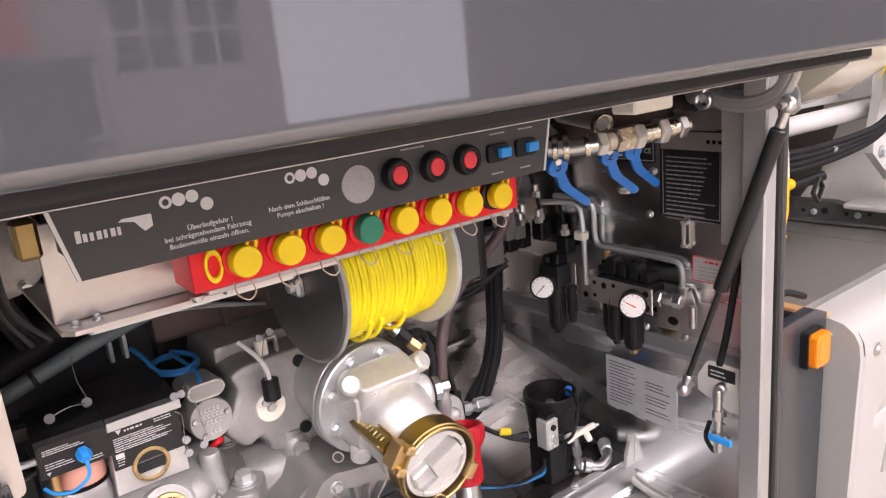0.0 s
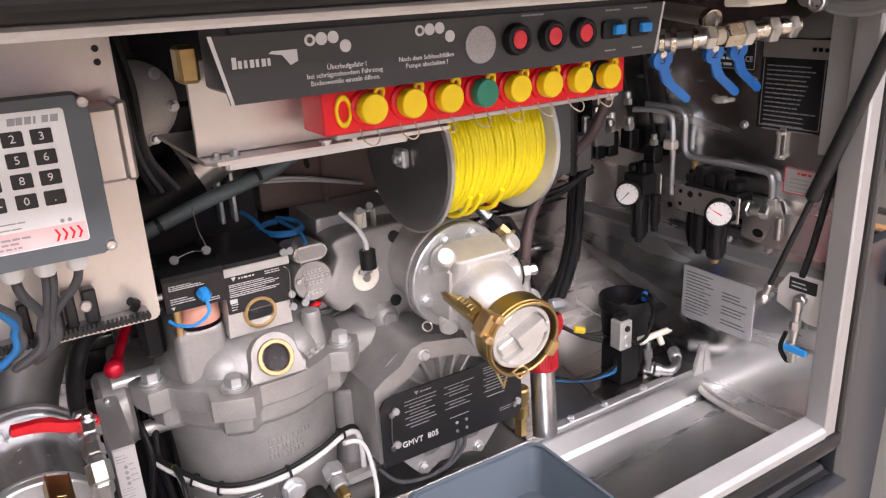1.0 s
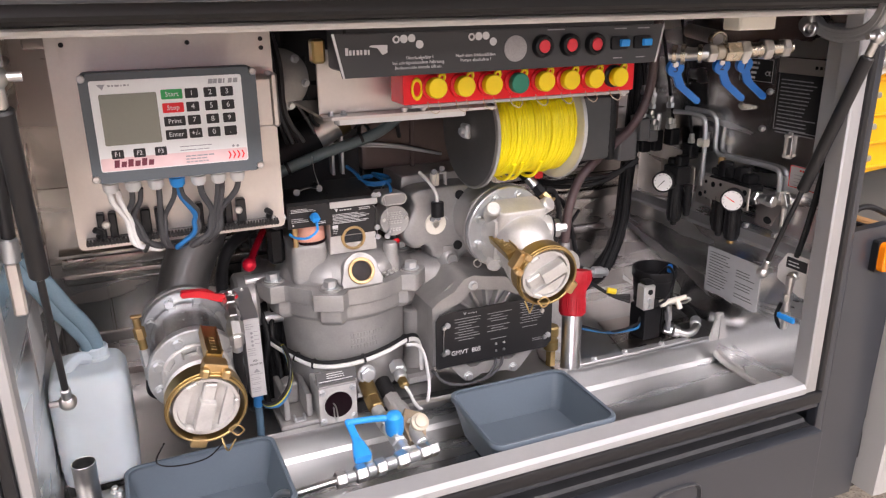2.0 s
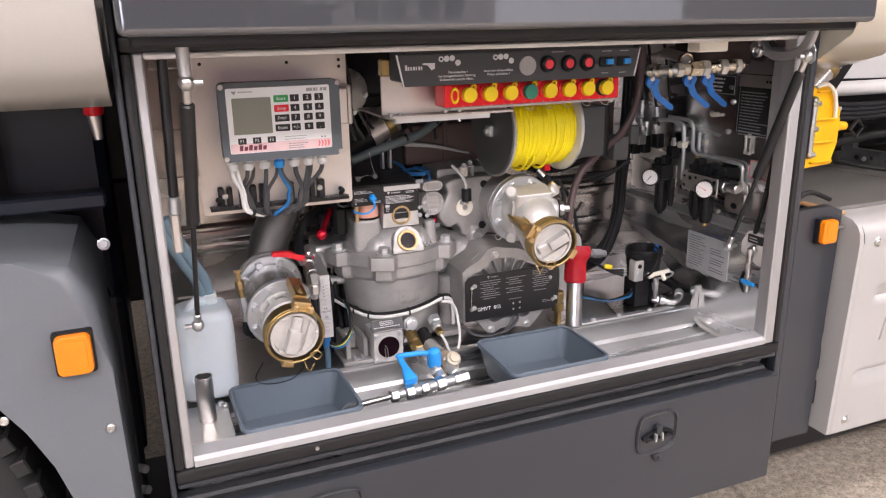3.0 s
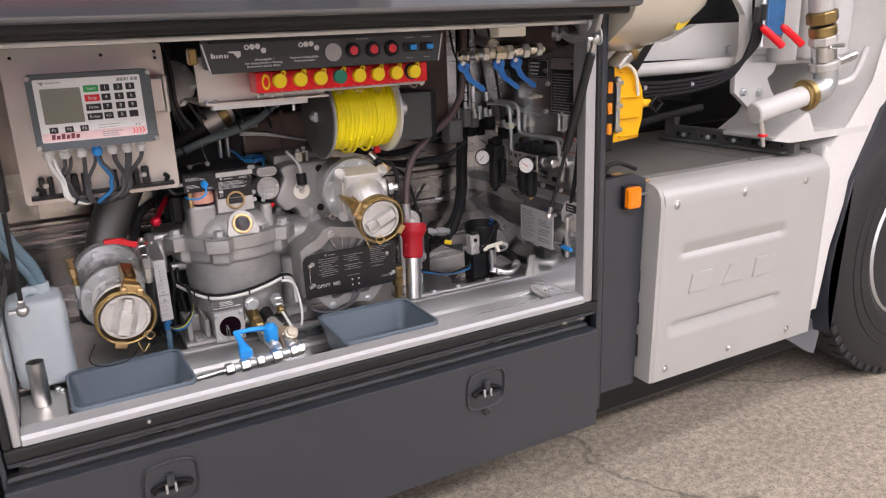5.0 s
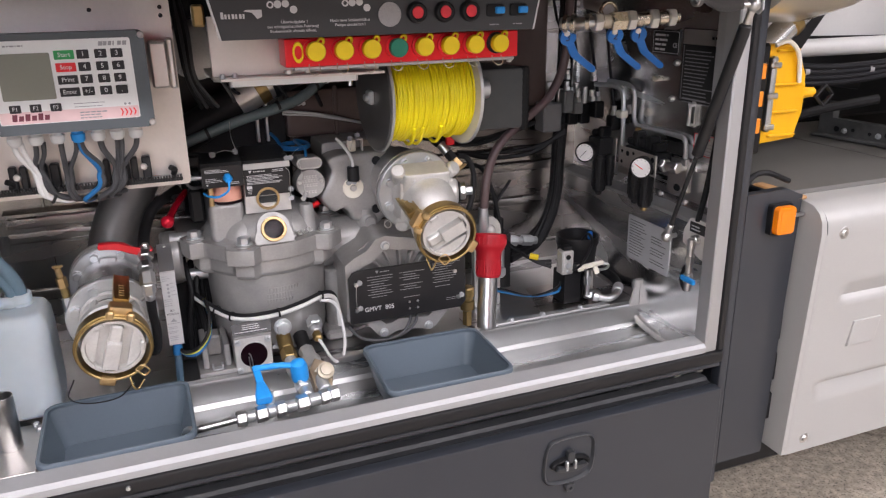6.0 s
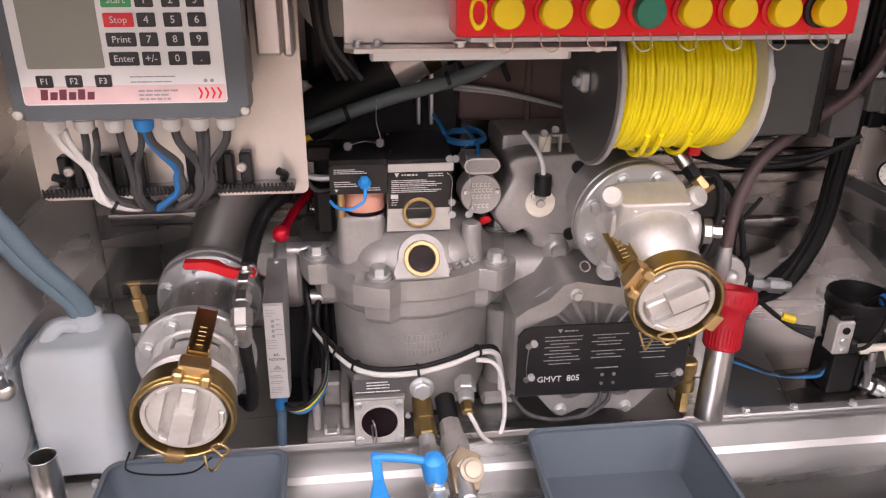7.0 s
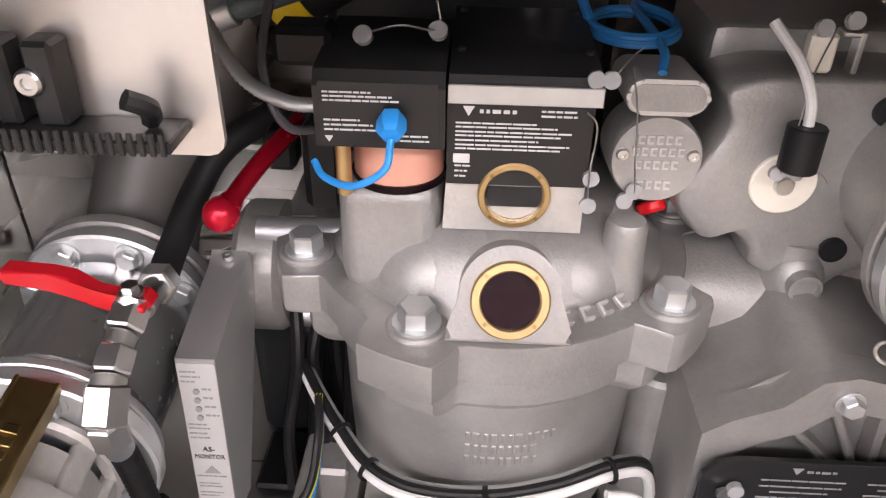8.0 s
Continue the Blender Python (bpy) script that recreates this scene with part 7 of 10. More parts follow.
bm = bmesh.new(); lathe(bm, [(0.020, 0.89), (0.017, 0.91), (0.0145, 0.93), (0.014, 0.953), (0.012, 0.957), (0, 0.957)], Matrix.Translation((0.289, 0.912, 0)), 24); part("stub", bm, M_CAST, sep)
bm = bmesh.new(); box(bm, (0.098, 0.902, 0.895), (0.1665, 1.03, 0.980), 0.014, seg=3); part("column", bm, M_CAST, sep)
bm = bmesh.new(); prism(bm, [(0.1675, 0.953), (0.2565, 0.953), (0.255, 1.041), (0.172, 1.041)], -0.985, -0.898, Matrix(((1, 0, 0, 0), (0, 0, -1, 0), (0, 1, 0, 0), (0, 0, 0, 1)))); 
part("sight_column", bm, M_CASTL, sep)
bm = bmesh.new(); lathe(bm, [(0.030, 0.976), (0.029, 1.016)], Matrix.Translation((0.137, 0.930, 0)), 28); part("sight_cup", bm, M_SALMON, sep, "salmon-coloured sight cup")
bm = bmesh.new(); lathe(bm, [(0.0315, 0.976), (0.0315, 0.981)], Matrix.Translation((0.137, 0.930, 0)), 28); part("cup_ring", bm, M_FLUID, sep)
bm = bmesh.new(); cyl(bm, (0.1055, 0.898, 0.977), (0.1055, 0.898, 1.012), 0.005, 12); part("brass_rod", bm, M_BRASSB, sep)
# cast-on marks
bm = bmesh.new()
for k in range(6):
    a = radians(276 + 6.5 * k)
    mm = axes((SX + 0.127 * math.cos(a), SY + 0.127 * math.sin(a), 0.9065), (0.45 * math.cos(a), 0.45 * math.sin(a), 0.9), (-math.sin(a), math.cos(a), 0))
    box(bm, (-0.0042, -0.005, 0.002), (0.0042, -0.0025, 0.0068), 0.0006, mm); box(bm, (-0.0042, 0.0025, 0.002), (0.0042, 0.005, 0.0068), 0.0006, mm); box(bm, (-0.0042, -0.005, 0.002), (-0.0015, 0.005, 0.0066), 0.0006, mm)
part("raised_mark", bm, M_CASTL, sep)
bm = bmesh.new()
rnd = random.Random(8)
for row, z in enumerate((0.800, 0.788, 0.776)):
    a = 262.0
    while a < (292 if row < 1 else 286):
        w = rnd.uniform(1.2, 2.2)
        mm = axes((SX + 0.1222 * math.cos(radians(a)), SY + 0.1222 * math.sin(radians(a)), z), (math.cos(radians(a)), math.sin(radians(a)), 0), (-math.sin(radians(a)), math.cos(radians(a)), 0))
        box(bm, (-0.0012 * w, -0.004, -0.001), (0.0012 * w, 0.004, 0.0012), 0.0005, mm)
        a += w + 1.3
part("cast_lettering", bm, M_CAST, body)
# black register boxes with their plates
ba = thing("pulse_box", (0.132, 0.95, 1.008), "small black box with white print and a blue plug", "sensor box")
bm = bmesh.new()
prism(bm, [(0.887, 1.014), (0.885, 1.052), (0.892, 1.060), (0.93, 1.063), (0.985, 1.064), (0.985, 1.014)], 0.092, 0.1685, Matrix(((0, 0, 1, 0), (1, 0, 0, 0), (0, 1, 0, 0), (0, 0, 0, 1)))); part("housing", bm, M_BLACKM, ba)
m = face_m(0.130, 0.8852, 1.035)
bm = bmesh.new(); prism(bm, rrect(0.069, 0.040, 0.001, 2), 0.0, 0.0008, m); lb = part("label_plate", bm, M_LABEL, ba)
bm = bmesh.new(); bars(bm, m @ Matrix.Translation((0, 0, 0.0008)), -0.032, 0.012, (0.014, 0.0115, 0.009), 0.0014, 31, words=7); bars(bm, m @ Matrix.Translation((0, 0, 0.0008)), -0.032, 0.000, (-0.003, -0.006, -0.009), 0.0014, 32, words=5); bars(bm, m @ Matrix.Translation((0, 0, 0.0008)), 0.012, 0.032, (-0.012, -0.015), 0.0014, 33, words=4)
prism(bm, [(-0.032, -0.013), (-0.027, -0.013), (-0.0295, -0.017)], 0.0008, 0.0012, m); part("small_print", bm, M_PRINT, lb)
bm = bmesh.new(); lathe(bm, [(0.0075, 0.0), (0.0088, 0.003), (0.0088, 0.011), (0.006, 0.015), (0, 0.015)], axes((0.138, 0.882, 1.036), (0.05, -0.8, -0.35)), 6); bp_ = part("plug", bm, M_BLUEL, ba, "light blue hexagon plug")
bm = bmesh.new(); sweep(bm, [(0.139, 0.868, 1.028), (0.136, 0.858, 1.014), (0.118, 0.856, 1.004), (0.100, 0.866, 1.004), (0.092, 0.878, 1.008)], 0.0022, 10); part("plug_lead", bm, M_BLUEL, bp_)
for p in ((0.118, 0.92, 1.070), (0.162, 0.93, 1.071)):
    bm = bmesh.new(); lathe(bm, [(0.006, 0), (0.006, 0.0035), (0, 0.0035)], axes(p, (-0.1, -0.7, 0.6)), 14); part("lead_seal", bm, M_SEALC, ba)
bm = bmesh.new(); sweep(bm, [(0.118, 0.92, 1.072), (0.14, 0.918, 1.078), (0.162, 0.93, 1.074), (0.158, 0.94, 1.10), (0.160, 0.96, 1.125)], 0.0007, 5); part("seal_wire", bm, M_CHROME, ba)
bm = bmesh.new(); box(bm, (0.060, 0.925, 1.048), (0.097, 0.955, 1.072), 0.004); cyl(bm, (0.05, 0.94, 1.06), (0.062, 0.94, 1.06), 0.009, 12); part("plug_housing", bm, M_BLACK, ba)
bm = bmesh.new(); sweep(bm, [(0.098, 0.90, 1.034), (0.07, 0.905, 1.034), (0.04, 0.92, 1.045), (0.01, 0.95, 1.075)], 0.0045, 10, 20, ripple=0.08); part("steel_sleeve", bm, M_ZINC, ba, "", 80)
bm = bmesh.new(); sweep(bm, [(0.10, 0.93, 1.01), (0.07, 0.91, 1.015), (0.055, 0.92, 1.05), (0.058, 0.95, 1.09)], 0.003, 8); part("grey_lead", bm, M_CABLE, ba)
bb = thing("register_box", (0.215, 0.96, 1.036), "black metal register box with printed plate", "sensor box")
bm = bmesh.new()
prism(bm, [(0.892, 1.042), (0.892, 1.054), (0.895, 1.058), (1.01, 1.066), (1.01, 1.042)], 0.170, 0.2585, Matrix(((0, 0, 1, 0), (1, 0, 0, 0), (0, 1, 0, 0), (0, 0, 0, 1)))); part("housing", bm, M_BLACKM, bb)
bm = bmesh.new(); box(bm, (0.1695, 0.8895, 1.042), (0.259, 0.8918, 1.0535), 0.0005); part("steel_edge", bm, M_ZINC, bb)
for x in (0.176, 0.254):
    for y in (0.93, 1.0):
        bm = bmesh.new(); screw(bm, (x, y, 1.0585 + (y - 0.888) * 0.066), (0, -0.06, 1), 0.0026, 0.0015); part("screw", bm, M_BLACKM, bb)
m = face_m(0.2125, 0.8942, 1.015)
bm = bmesh.new(); prism(bm, rrect(0.086, 0.053, 0.001, 2), 0.0, 0.0008, m); lb = part("label_plate", bm, M_LABEL, bb)
bm = bmesh.new(); mmm = m @ Matrix.Translation((0, 0, 0.0008))
bars(bm, mmm, -0.024, 0.004, (0.0215,), 0.003, 41, words=8); bars(bm, mmm, 0.012, 0.036, (0.0225, 0.0195), 0.0016, 42, words=4)
bars(bm, mmm, -0.038, 0.036, (0.014, 0.0115, 0.0085, 0.006, 0.003, 0.0, -0.0025), 0.0013, 43, words=9)
prism(bm, [(-0.034, 0.0245), (-0.027, 0.0245), (-0.0305, 0.0185)], 0.0008, 0.0012, m); prism(bm, rrect(0.010, 0.006, 0.0005, 2, -0.034, -0.009), 0.0008, 0.0012, m)
bars(bm, mmm, -0.038, -0.026, (-0.014, -0.0175, -0.021), 0.0013, 44, words=3)
part("small_print", bm, M_PRINT, lb)
sight(face_m(0.212, 0.8965, 0.981), M_FLUIDH, "bright brass ring round a half-filled sight glass", 0.0228, 0.0180)
for p in ((0.2575, 0.893, 0.996), (0.2575, 0.892, 0.978), (0.2535, 0.894, 1.058), (0.262, 0.894, 1.058)):
    bm = bmesh.new(); lathe(bm, [(0.0052, 0), (0.0052, 0.0035), (0, 0.0035)], axes(p, (0, -1, 0.1)), 12); part("lead_seal", bm, M_SEALC, bb)
bm = bmesh.new(); sweep(bm, [(0.2575, 0.891, 0.978), (0.256, 0.889, 1.0), (0.257, 0.889, 1.03), (0.250, 0.888, 1.04)], 0.0006, 5); sweep(bm, [(0.262, 0.892, 1.058), (0.272, 0.90, 1.068), (0.282, 0.915, 1.07)], 0.0006, 5); part("seal_wire", bm, M_CHROME, bb)

# ---- round sensor with pad ----
sn = thing("round_sensor", (0.304, 0.95, 0.963), "round cast sensor head with raised marks", "sensor")
m = face_m(0.304, 0.925, 0.994, -4)
bm = bmesh.new(); lathe(bm, [(0.026, -0.05), (0.030, -0.045), (0.030, -0.004), (0.0285, 0.0), (0.0, 0.0005)], m, 48); part("head", bm, M_CAST, sn)
bm = bmesh.new(); prism(bm, rrect(0.052, 0.023, 0.0105, 6, 0.001, 0.0415), -0.06, 0.001, m, 0.003); part("pad", bm, M_CASTL, sn)
bm = bmesh.new(); prism(bm, rrect(0.046, 0.017, 0.008, 6, 0.001, 0.0415), 0.0008, 0.0018, m); part("pad_face", bm, M_CAST, sn)
for s in (-1, 1):
    bm = bmesh.new(); screw(bm, m @ Vector((0.0225 * s, 0.004, 0)), (0, -1, 0), 0.0042, 0.003); part("screw", bm, M_CHROME, sn)
bm = bmesh.new()
for row, (z, w) in enumerate(((0.014, 5), (0.006, 6), (-0.003, 5), (-0.017, 4))):
    for k in range(w):
        x = (k - (w - 1) / 2) * 0.0058
        box(bm, (x - 0.0022, z - 0.003, 0.0), (x + 0.0022, z - 0.0014, 0.0015), 0.0003, m); box(bm, (x - 0.0022, z + 0.0014, 0.0), (x + 0.0022, z + 0.003, 0.0015), 0.0003, m); box(bm, (x - 0.0022, z - 0.003, 0.0), (x - 0.0006, z + 0.003, 0.0014), 0.0003, m)
part("raised_mark", bm, M_CASTL, sn)
for p in ((0.2915, 0.9205, 0.974), (0.286, 0.921, 0.9665)):
    bm = bmesh.new(); lathe(bm, [(0.0055, 0), (0.0055, 0.0035), (0, 0.0035)], axes(p, (0, -1, 0.1)), 12); part("lead_seal", bm, M_SEALC, sn)
bm = bmesh.new(); sweep(bm, [(0.2915, 0.917, 0.974), (0.288, 0.916, 1.0), (0.285, 0.918, 1.03), (0.28, 0.925, 1.055)], 0.0006, 5); part("seal_wire", bm, M_CHROME, sn)
bm = bmesh.new()
coil = [(0.289 + (0.031 - 0.002 * k / 14) * math.cos(2 * math.pi * k / 14), 0.990 + (0.040 - 0.002 * k / 14) * math.sin(2 * math.pi * k / 14), 1.058 + 0.0035 * k / 14) for k in range(3, 32)]
sweep(bm, coil + [(0.300, 0.945, 1.062), (0.298, 0.925, 1.052)], 0.0030, 8, 4)
sweep(bm, [(0.262, 0.985, 1.060), (0.255, 1.01, 1.075), (0.25, 1.05, 1.08)], 0.0036, 8)
solid("blue_lead", bm, M_WIREB, "coiled blue lead on the meter", "cable", base=(0.31, 0.96, 1.06))

# ---- turbine meter with its cast housings ----
mt_ = thing("turbine_meter", (0.46, 0.93, 0.645), "grey cast turbine meter with a black type plate", "meter")
m = Matrix(((1, 0, 0, 0), (0, 0, -1, 0), (0, 1, 0, 0), (0, 0, 0, 1)))
upper = closed_curve([(0.325, 0.956), (0.339, 0.983), (0.351, 1.010), (0.346, 1.034), (0.369, 1.044), (0.411, 1.045), (0.47, 1.045), (0.52, 1.03), (0.535, 0.98), (0.50, 0.91), (0.462, 0.892), (0.446, 0.875), (0.428, 0.873), (0.411, 0.888), (0.391, 0.898), (0.385, 0.915), (0.370, 0.926), (0.351, 0.920), (0.333, 0.938)])
bm = bmesh.new(); loft(bm, upper, ((0.97, -1.13), (1.0, -0.975), (0.99, -0.962), (0.965, -0.953), (0.93, -0.949), (0.80, -0.947)), (0.43, 0.965), m); up = part("upper_casting", bm, M_CAST, mt_, "", 60)
bm = bmesh.new(); box(bm, (0.345, 1.00, 1.02), (0.50, 1.12, 1.062), 0.012, seg=2); part("top_block", bm, M_CAST, up)
bm = bmesh.new(); egg(bm, (0.428, 0.962, 0.888), 0.024, 0.028, 0.03); part("bulge", bm, M_CAST, up, "", 80)
bm = bmesh.new(); lathe(bm, [(0.012, -0.08), (0.012, 0.004), (0.0095, 0.0045), (0.0095, 0.001), (0, 0.001)], face_m(0.428, 0.934, 0.893), 16); part("bolt_boss", bm, M_CAST, up)
for x, z in ((0.450, 1.024), (0.445, 0.919)):
    bm = bmesh.new(); lathe(bm, [(0.0095, -0.02), (0.0095, 0.0015), (0, 0.0015)], face_m(x, 0.9445, z), 18); part("hole", bm, M_CHASSIS, up)
m2 = face_m(0.397, 0.9455, 0.970)
bm = bmesh.new(); lathe(bm, [(0.0225, -0.01), (0.0225, 0.001), (0.0215, 0.002), (0, 0.002)], m2, 32); part("washer", bm, M_CREAM, mt_, "cream round washer")
bm = bmesh.new(); lathe(bm, [(0.007, 0.001), (0.007, 0.004), (0.006, 0.006), (0, 0.006)], m2, 14); part("stud", bm, M_CHROME, mt_)
bm = bmesh.new(); cyl(bm, (0.394, 0.926, 0.990), (0.3945, 0.928, 1.02), 0.0125, 20, bevel=0.001); part("plug", bm, M_BLACK, mt_)
bm = bmesh.new(); sweep(bm, [(0.3945, 0.928, 1.018), (0.393, 0.93, 1.035), (0.385, 0.94, 1.055), (0.37, 0.96, 1.075)], 0.0035, 10); part("lead", bm, M_WCABLE, mt_)
for p in ((0.384, 0.932, 0.985), (0.396, 0.931, 0.986), (0.390, 0.931, 0.9885)):
    bm = bmesh.new(); lathe(bm, [(0.005, 0), (0.005, 0.004), (0, 0.004)], axes(p, (0, -1, 0.15)), 12); part("lead_seal", bm, M_SEALC, mt_)
bm = bmesh.new(); sweep(bm, [(0.386, 0.93, 0.988), (0.388, 0.927, 1.02), (0.392, 0.935, 1.05), (0.405, 0.95, 1.075)], 0.0006, 5); sweep(bm, [(0.398, 0.93, 0.986), (0.408, 0.925, 0.989), (0.418, 0.93, 0.98)], 0.0006, 5); part("seal_wire", bm, M_CHROME, mt_)
bm = bmesh.new(); box(bm, (0.392, 0.950, 1.046), (0.409, 0.962, 1.071), 0.002); part("terminal", bm, M_CREAM, mt_, "white terminal")
bm = bmesh.new(); box(bm, (0.421, 0.950, 1.046), (0.425, 0.962, 1.073), 0.001); box(bm, (0.410, 0.950, 1.069), (0.421, 0.962, 1.073), 0.001); part("terminal_clip", bm, M_CHROME, mt_)
for q in ((0.397, 0.952, 1.074), (0.412, 0.948, 1.080)):
    bm = bmesh.new(); lathe(bm, [(0.0055, 0), (0.0055, 0.005), (0, 0.005)], axes(q, (0, -1, 0.3)), 12); part("lead_seal", bm, M_SEALC, mt_)
# lower gear housing behind the plate
low = [(0.345, 0.712), (0.345, 0.835), (0.362, 0.848), (0.392, 0.862), (0.412, 0.884), (0.432, 0.889), (0.455, 0.884), (0.50, 0.876), (0.55, 0.852), (0.585, 0.83), (0.603, 0.812), (0.603, 0.722), (0.57, 0.705), (0.548, 0.680), (0.536, 0.667), (0.520, 0.664), (0.505, 0.670), (0.45, 0.674), (0.430, 0.664), (0.415, 0.664), (0.404, 0.676), (0.385, 0.700)]
bm = bmesh.new(); prism(bm, low[::-1], -0.97, -0.866, m, 0.004); part("gear_housing", bm, M_CAST, mt_, "", 40)
inner = [(0.470 + (x - 0.470) * 0.80, 0.775 + (z - 0.775) * 0.74) for x, z in low]
b = bmesh.new()
for k in range(len(low)):
    k2 = (k + 1) % len(low)
    q = [low[k], low[k2], inner[k2], inner[k]]
    prism(b, q, -0.867, -0.842, m)
bmesh.ops.remove_doubles(b, verts=b.verts, dist=1e-5)
part("front_frame", b, M_CAST, mt_, "", 40)
for a in (58, 76, 94, 112, 130):
    bm = bmesh.new(); p0, p1 = Vector((0.470, 0.862, 0.775)), Vector((0.470 + 0.118 * math.cos(radians(a)), 0.862, 0.775 + 0.095 * math.sin(radians(a))))
    d = (p1 - p0).normalized()
    mm = axes(p0, (0, -1, 0), d)
    box(bm, (0, -0.003, -0.004), ((p1 - p0).length, 0.003, 0.014), 0.0015, mm); part("rib", bm, M_CAST, mt_)
for x, z in ((0.431, 0.869), (0.421, 0.675), (0.522, 0.674), (0.535, 0.850)):
    bm = bmesh.new(); hexbolt(bm, (x, 0.841, z), (0, -1, 0), 0.0075, 0.007); part("bolt", bm, M_ZINC, mt_)
bm = bmesh.new(); cyl(bm, (0.31, 0.99, 0.845), (0.45, 0.99, 0.845), 0.055, 32, bevel=0.01); part("connecting_pipe", bm, M_CAST, mt_)
bm = bmesh.new(); cyl(bm, (0.426, 0.965, 0.85), (0.426, 0.965, 0.92), 0.022, 24); part("stub", bm, M_CAST, mt_)
bm = bmesh.new(); cyl(bm, (0.346, 0.95, 0.66), (0.346, 0.95, 0.80), 0.025, 20, bevel=0.004); box(bm, (0.31, 0.90, 0.646), (0.37, 0.97, 0.67), 0.006); part("foot", bm, M_CAST, mt_)
PM = face_m(0.474, 0.829, 0.768)
bm = bmesh.new(); prism(bm, [(-0.127, -0.058), (0.118, -0.058), (0.130, -0.045), (0.130, 0.058), (-0.105, 0.058), (-0.119, 0.054), (-0.127, 0.043)], -0.004, 0.0, PM, 0.0008); tp = part("type_plate", bm, M_LABEL, mt_, "black type plate with white print")
bm = bmesh.new(); PMU = PM @ Matrix.Translation((0, 0, 0.0002))
prism(bm, [(-0.070, 0.053), (-0.063, 0.053), (-0.0665, 0.047)], 0.0, 0.0006, PM); bars(bm, PMU, -0.060, -0.030, (0.050,), 0.0028, 51, words=7)
bars(bm, PMU, -0.088, -0.032, (0.041, 0.035, 0.024, 0.013, 0.002), 0.0016, 52, words=5); bars(bm, PMU, -0.08, -0.035, (0.0295, 0.0185, 0.0075, -0.004), 0.0016, 53, words=3)
bars(bm, PMU, -0.018, 0.038, (0.041, 0.030, 0.014, 0.003), 0.0016, 54, words=5); bars(bm, PMU, -0.010, 0.030, (0.0355, 0.0245, 0.0085, -0.015), 0.0016, 55, words=3)
bars(bm, PMU, 0.055, 0.118, (0.050, 0.046, 0.041, 0.030, 0.019, 0.008), 0.0016, 56, words=5); bars(bm, PMU, 0.060, 0.105, (0.0355, 0.0245, 0.0135, -0.002), 0.0016, 57, words=3); bars(bm, PMU, 0.085, 0.115, (-0.032, -0.036), 0.0014, 58)
part("small_print", bm, M_PRINTG, tp)
text("type_lettering", "GMVT  805", 0.0135, PM @ Matrix.Translation((-0.064, -0.030, 0.0006)), M_PRINT, tp, lift=0.0004)
for x, z in ((-0.112, 0.030), (-0.113, -0.026), (0.104, 0.028), (0.112, -0.032)):
    bm = bmesh.new(); hexbolt(bm, PM @ Vector((x, z, 0.0008)), (0, -1, 0), 0.005, 0.004, False); part("plate_bolt", bm, M_CHROME, tp)
    if x < 0 or z < 0:
        bm = bmesh.new(); lathe(bm, [(0.0055, 0), (0.0055, 0.005), (0, 0.005)], axes(PM @ Vector((x + 0.007, z + 0.004, 0.002)), (0, -1, 0.1)), 12); part("lead_seal", bm, M_SEALC, tp)
bm = bmesh.new(); sweep(bm, [PM @ Vector((-0.112, 0.026, 0.004)), PM @ Vector((-0.1135, 0.0, 0.004)), PM @ Vector((-0.113, -0.022, 0.004))], 0.0008, 5); part("seal_wire", bm, M_CHROME, tp)
for x in (0.002, 0.020):
    for z in (-0.027, -0.042):
        bm = bmesh.new(); screw(bm, PM @ Vector((x, z, 0)), (0, -1, 0), 0.0026, 0.002); part("screw", bm, M_CHROME, tp)
for dx in (0.0, 0.014):
    bm = bmesh.new(); sweep(bm, [(0.480 + dx, 0.835, 0.712), (0.474 + dx, 0.832, 0.69), (0.452 + dx * 0.5, 0.832, 0.668), (0.41, 0.834, 0.662), (0.37, 0.84, 0.672), (0.345, 0.85, 0.70)], 0.0032, 8); part("sensor_lead", bm, M_CABLE, mt_)
# ---- lower fittings of the separator ----
sw = thing("square_sight_window", (0.147, 0.84, 0.645), "square flanged window showing dark red fuel", "sight window")
bm = bmesh.new(); prism(bm, rrect(0.072, 0.076, 0.003, 3), -0.07, 0.0, face_m(0.147, 0.826, 0.684), 0.002); part("flange", bm, M_CASTL, sw)
bm = bmesh.new(); pipe_ring(bm, 0.0295, 0.0265, 0.0, 0.0015, face_m(0.147, 0.826, 0.684), 36); part("rim", bm, M_CASTL, sw)
bm = bmesh.new(); lathe(bm, [(0.0262, -0.001), (0.0262, 0.0008), (0, 0.0008)], face_m(0.147, 0.826, 0.684), 36); part("window", bm, M_FLUID, sw, "dark red window")
for x in (-1, 1):
    for z in (-1, 1):
        bm = bmesh.new(); hexbolt(bm, (0.147 + 0.029 * x, 0.8255, 0.684 + 0.030 * z), (0, -1, 0), 0.005, 0.004); part("bolt", bm, M_ZINC, sw)
bm = bmesh.new(); box(bm, (0.111, 0.824, 0.7225), (0.184, 0.858, 0.727), 0.001); part("ledge", bm, M_CAST, sw)
mm = axes((0.148, 0.836, 0.7385), (0, -0.85, 0.5), (1, 0, 0))
bm = bmesh.new(); prism(bm, rrect(0.076, 0.022, 0.001, 2), -0.001, 0.0012, mm); lb = part("label_plate", bm, M_LABEL, sw)
bm = bmesh.new(); bars(bm, mm @ Matrix.Translation((0, 0, 0.0012)), -0.018, 0.020, (0.006, 0.002, -0.002), 0.0016, 61); bars(bm, mm @ Matrix.Translation((0, 0, 0.0012)), -0.034, 0.032, (-0.007,), 0.0016, 62); part("small_print", bm, M_PRINT, lb)
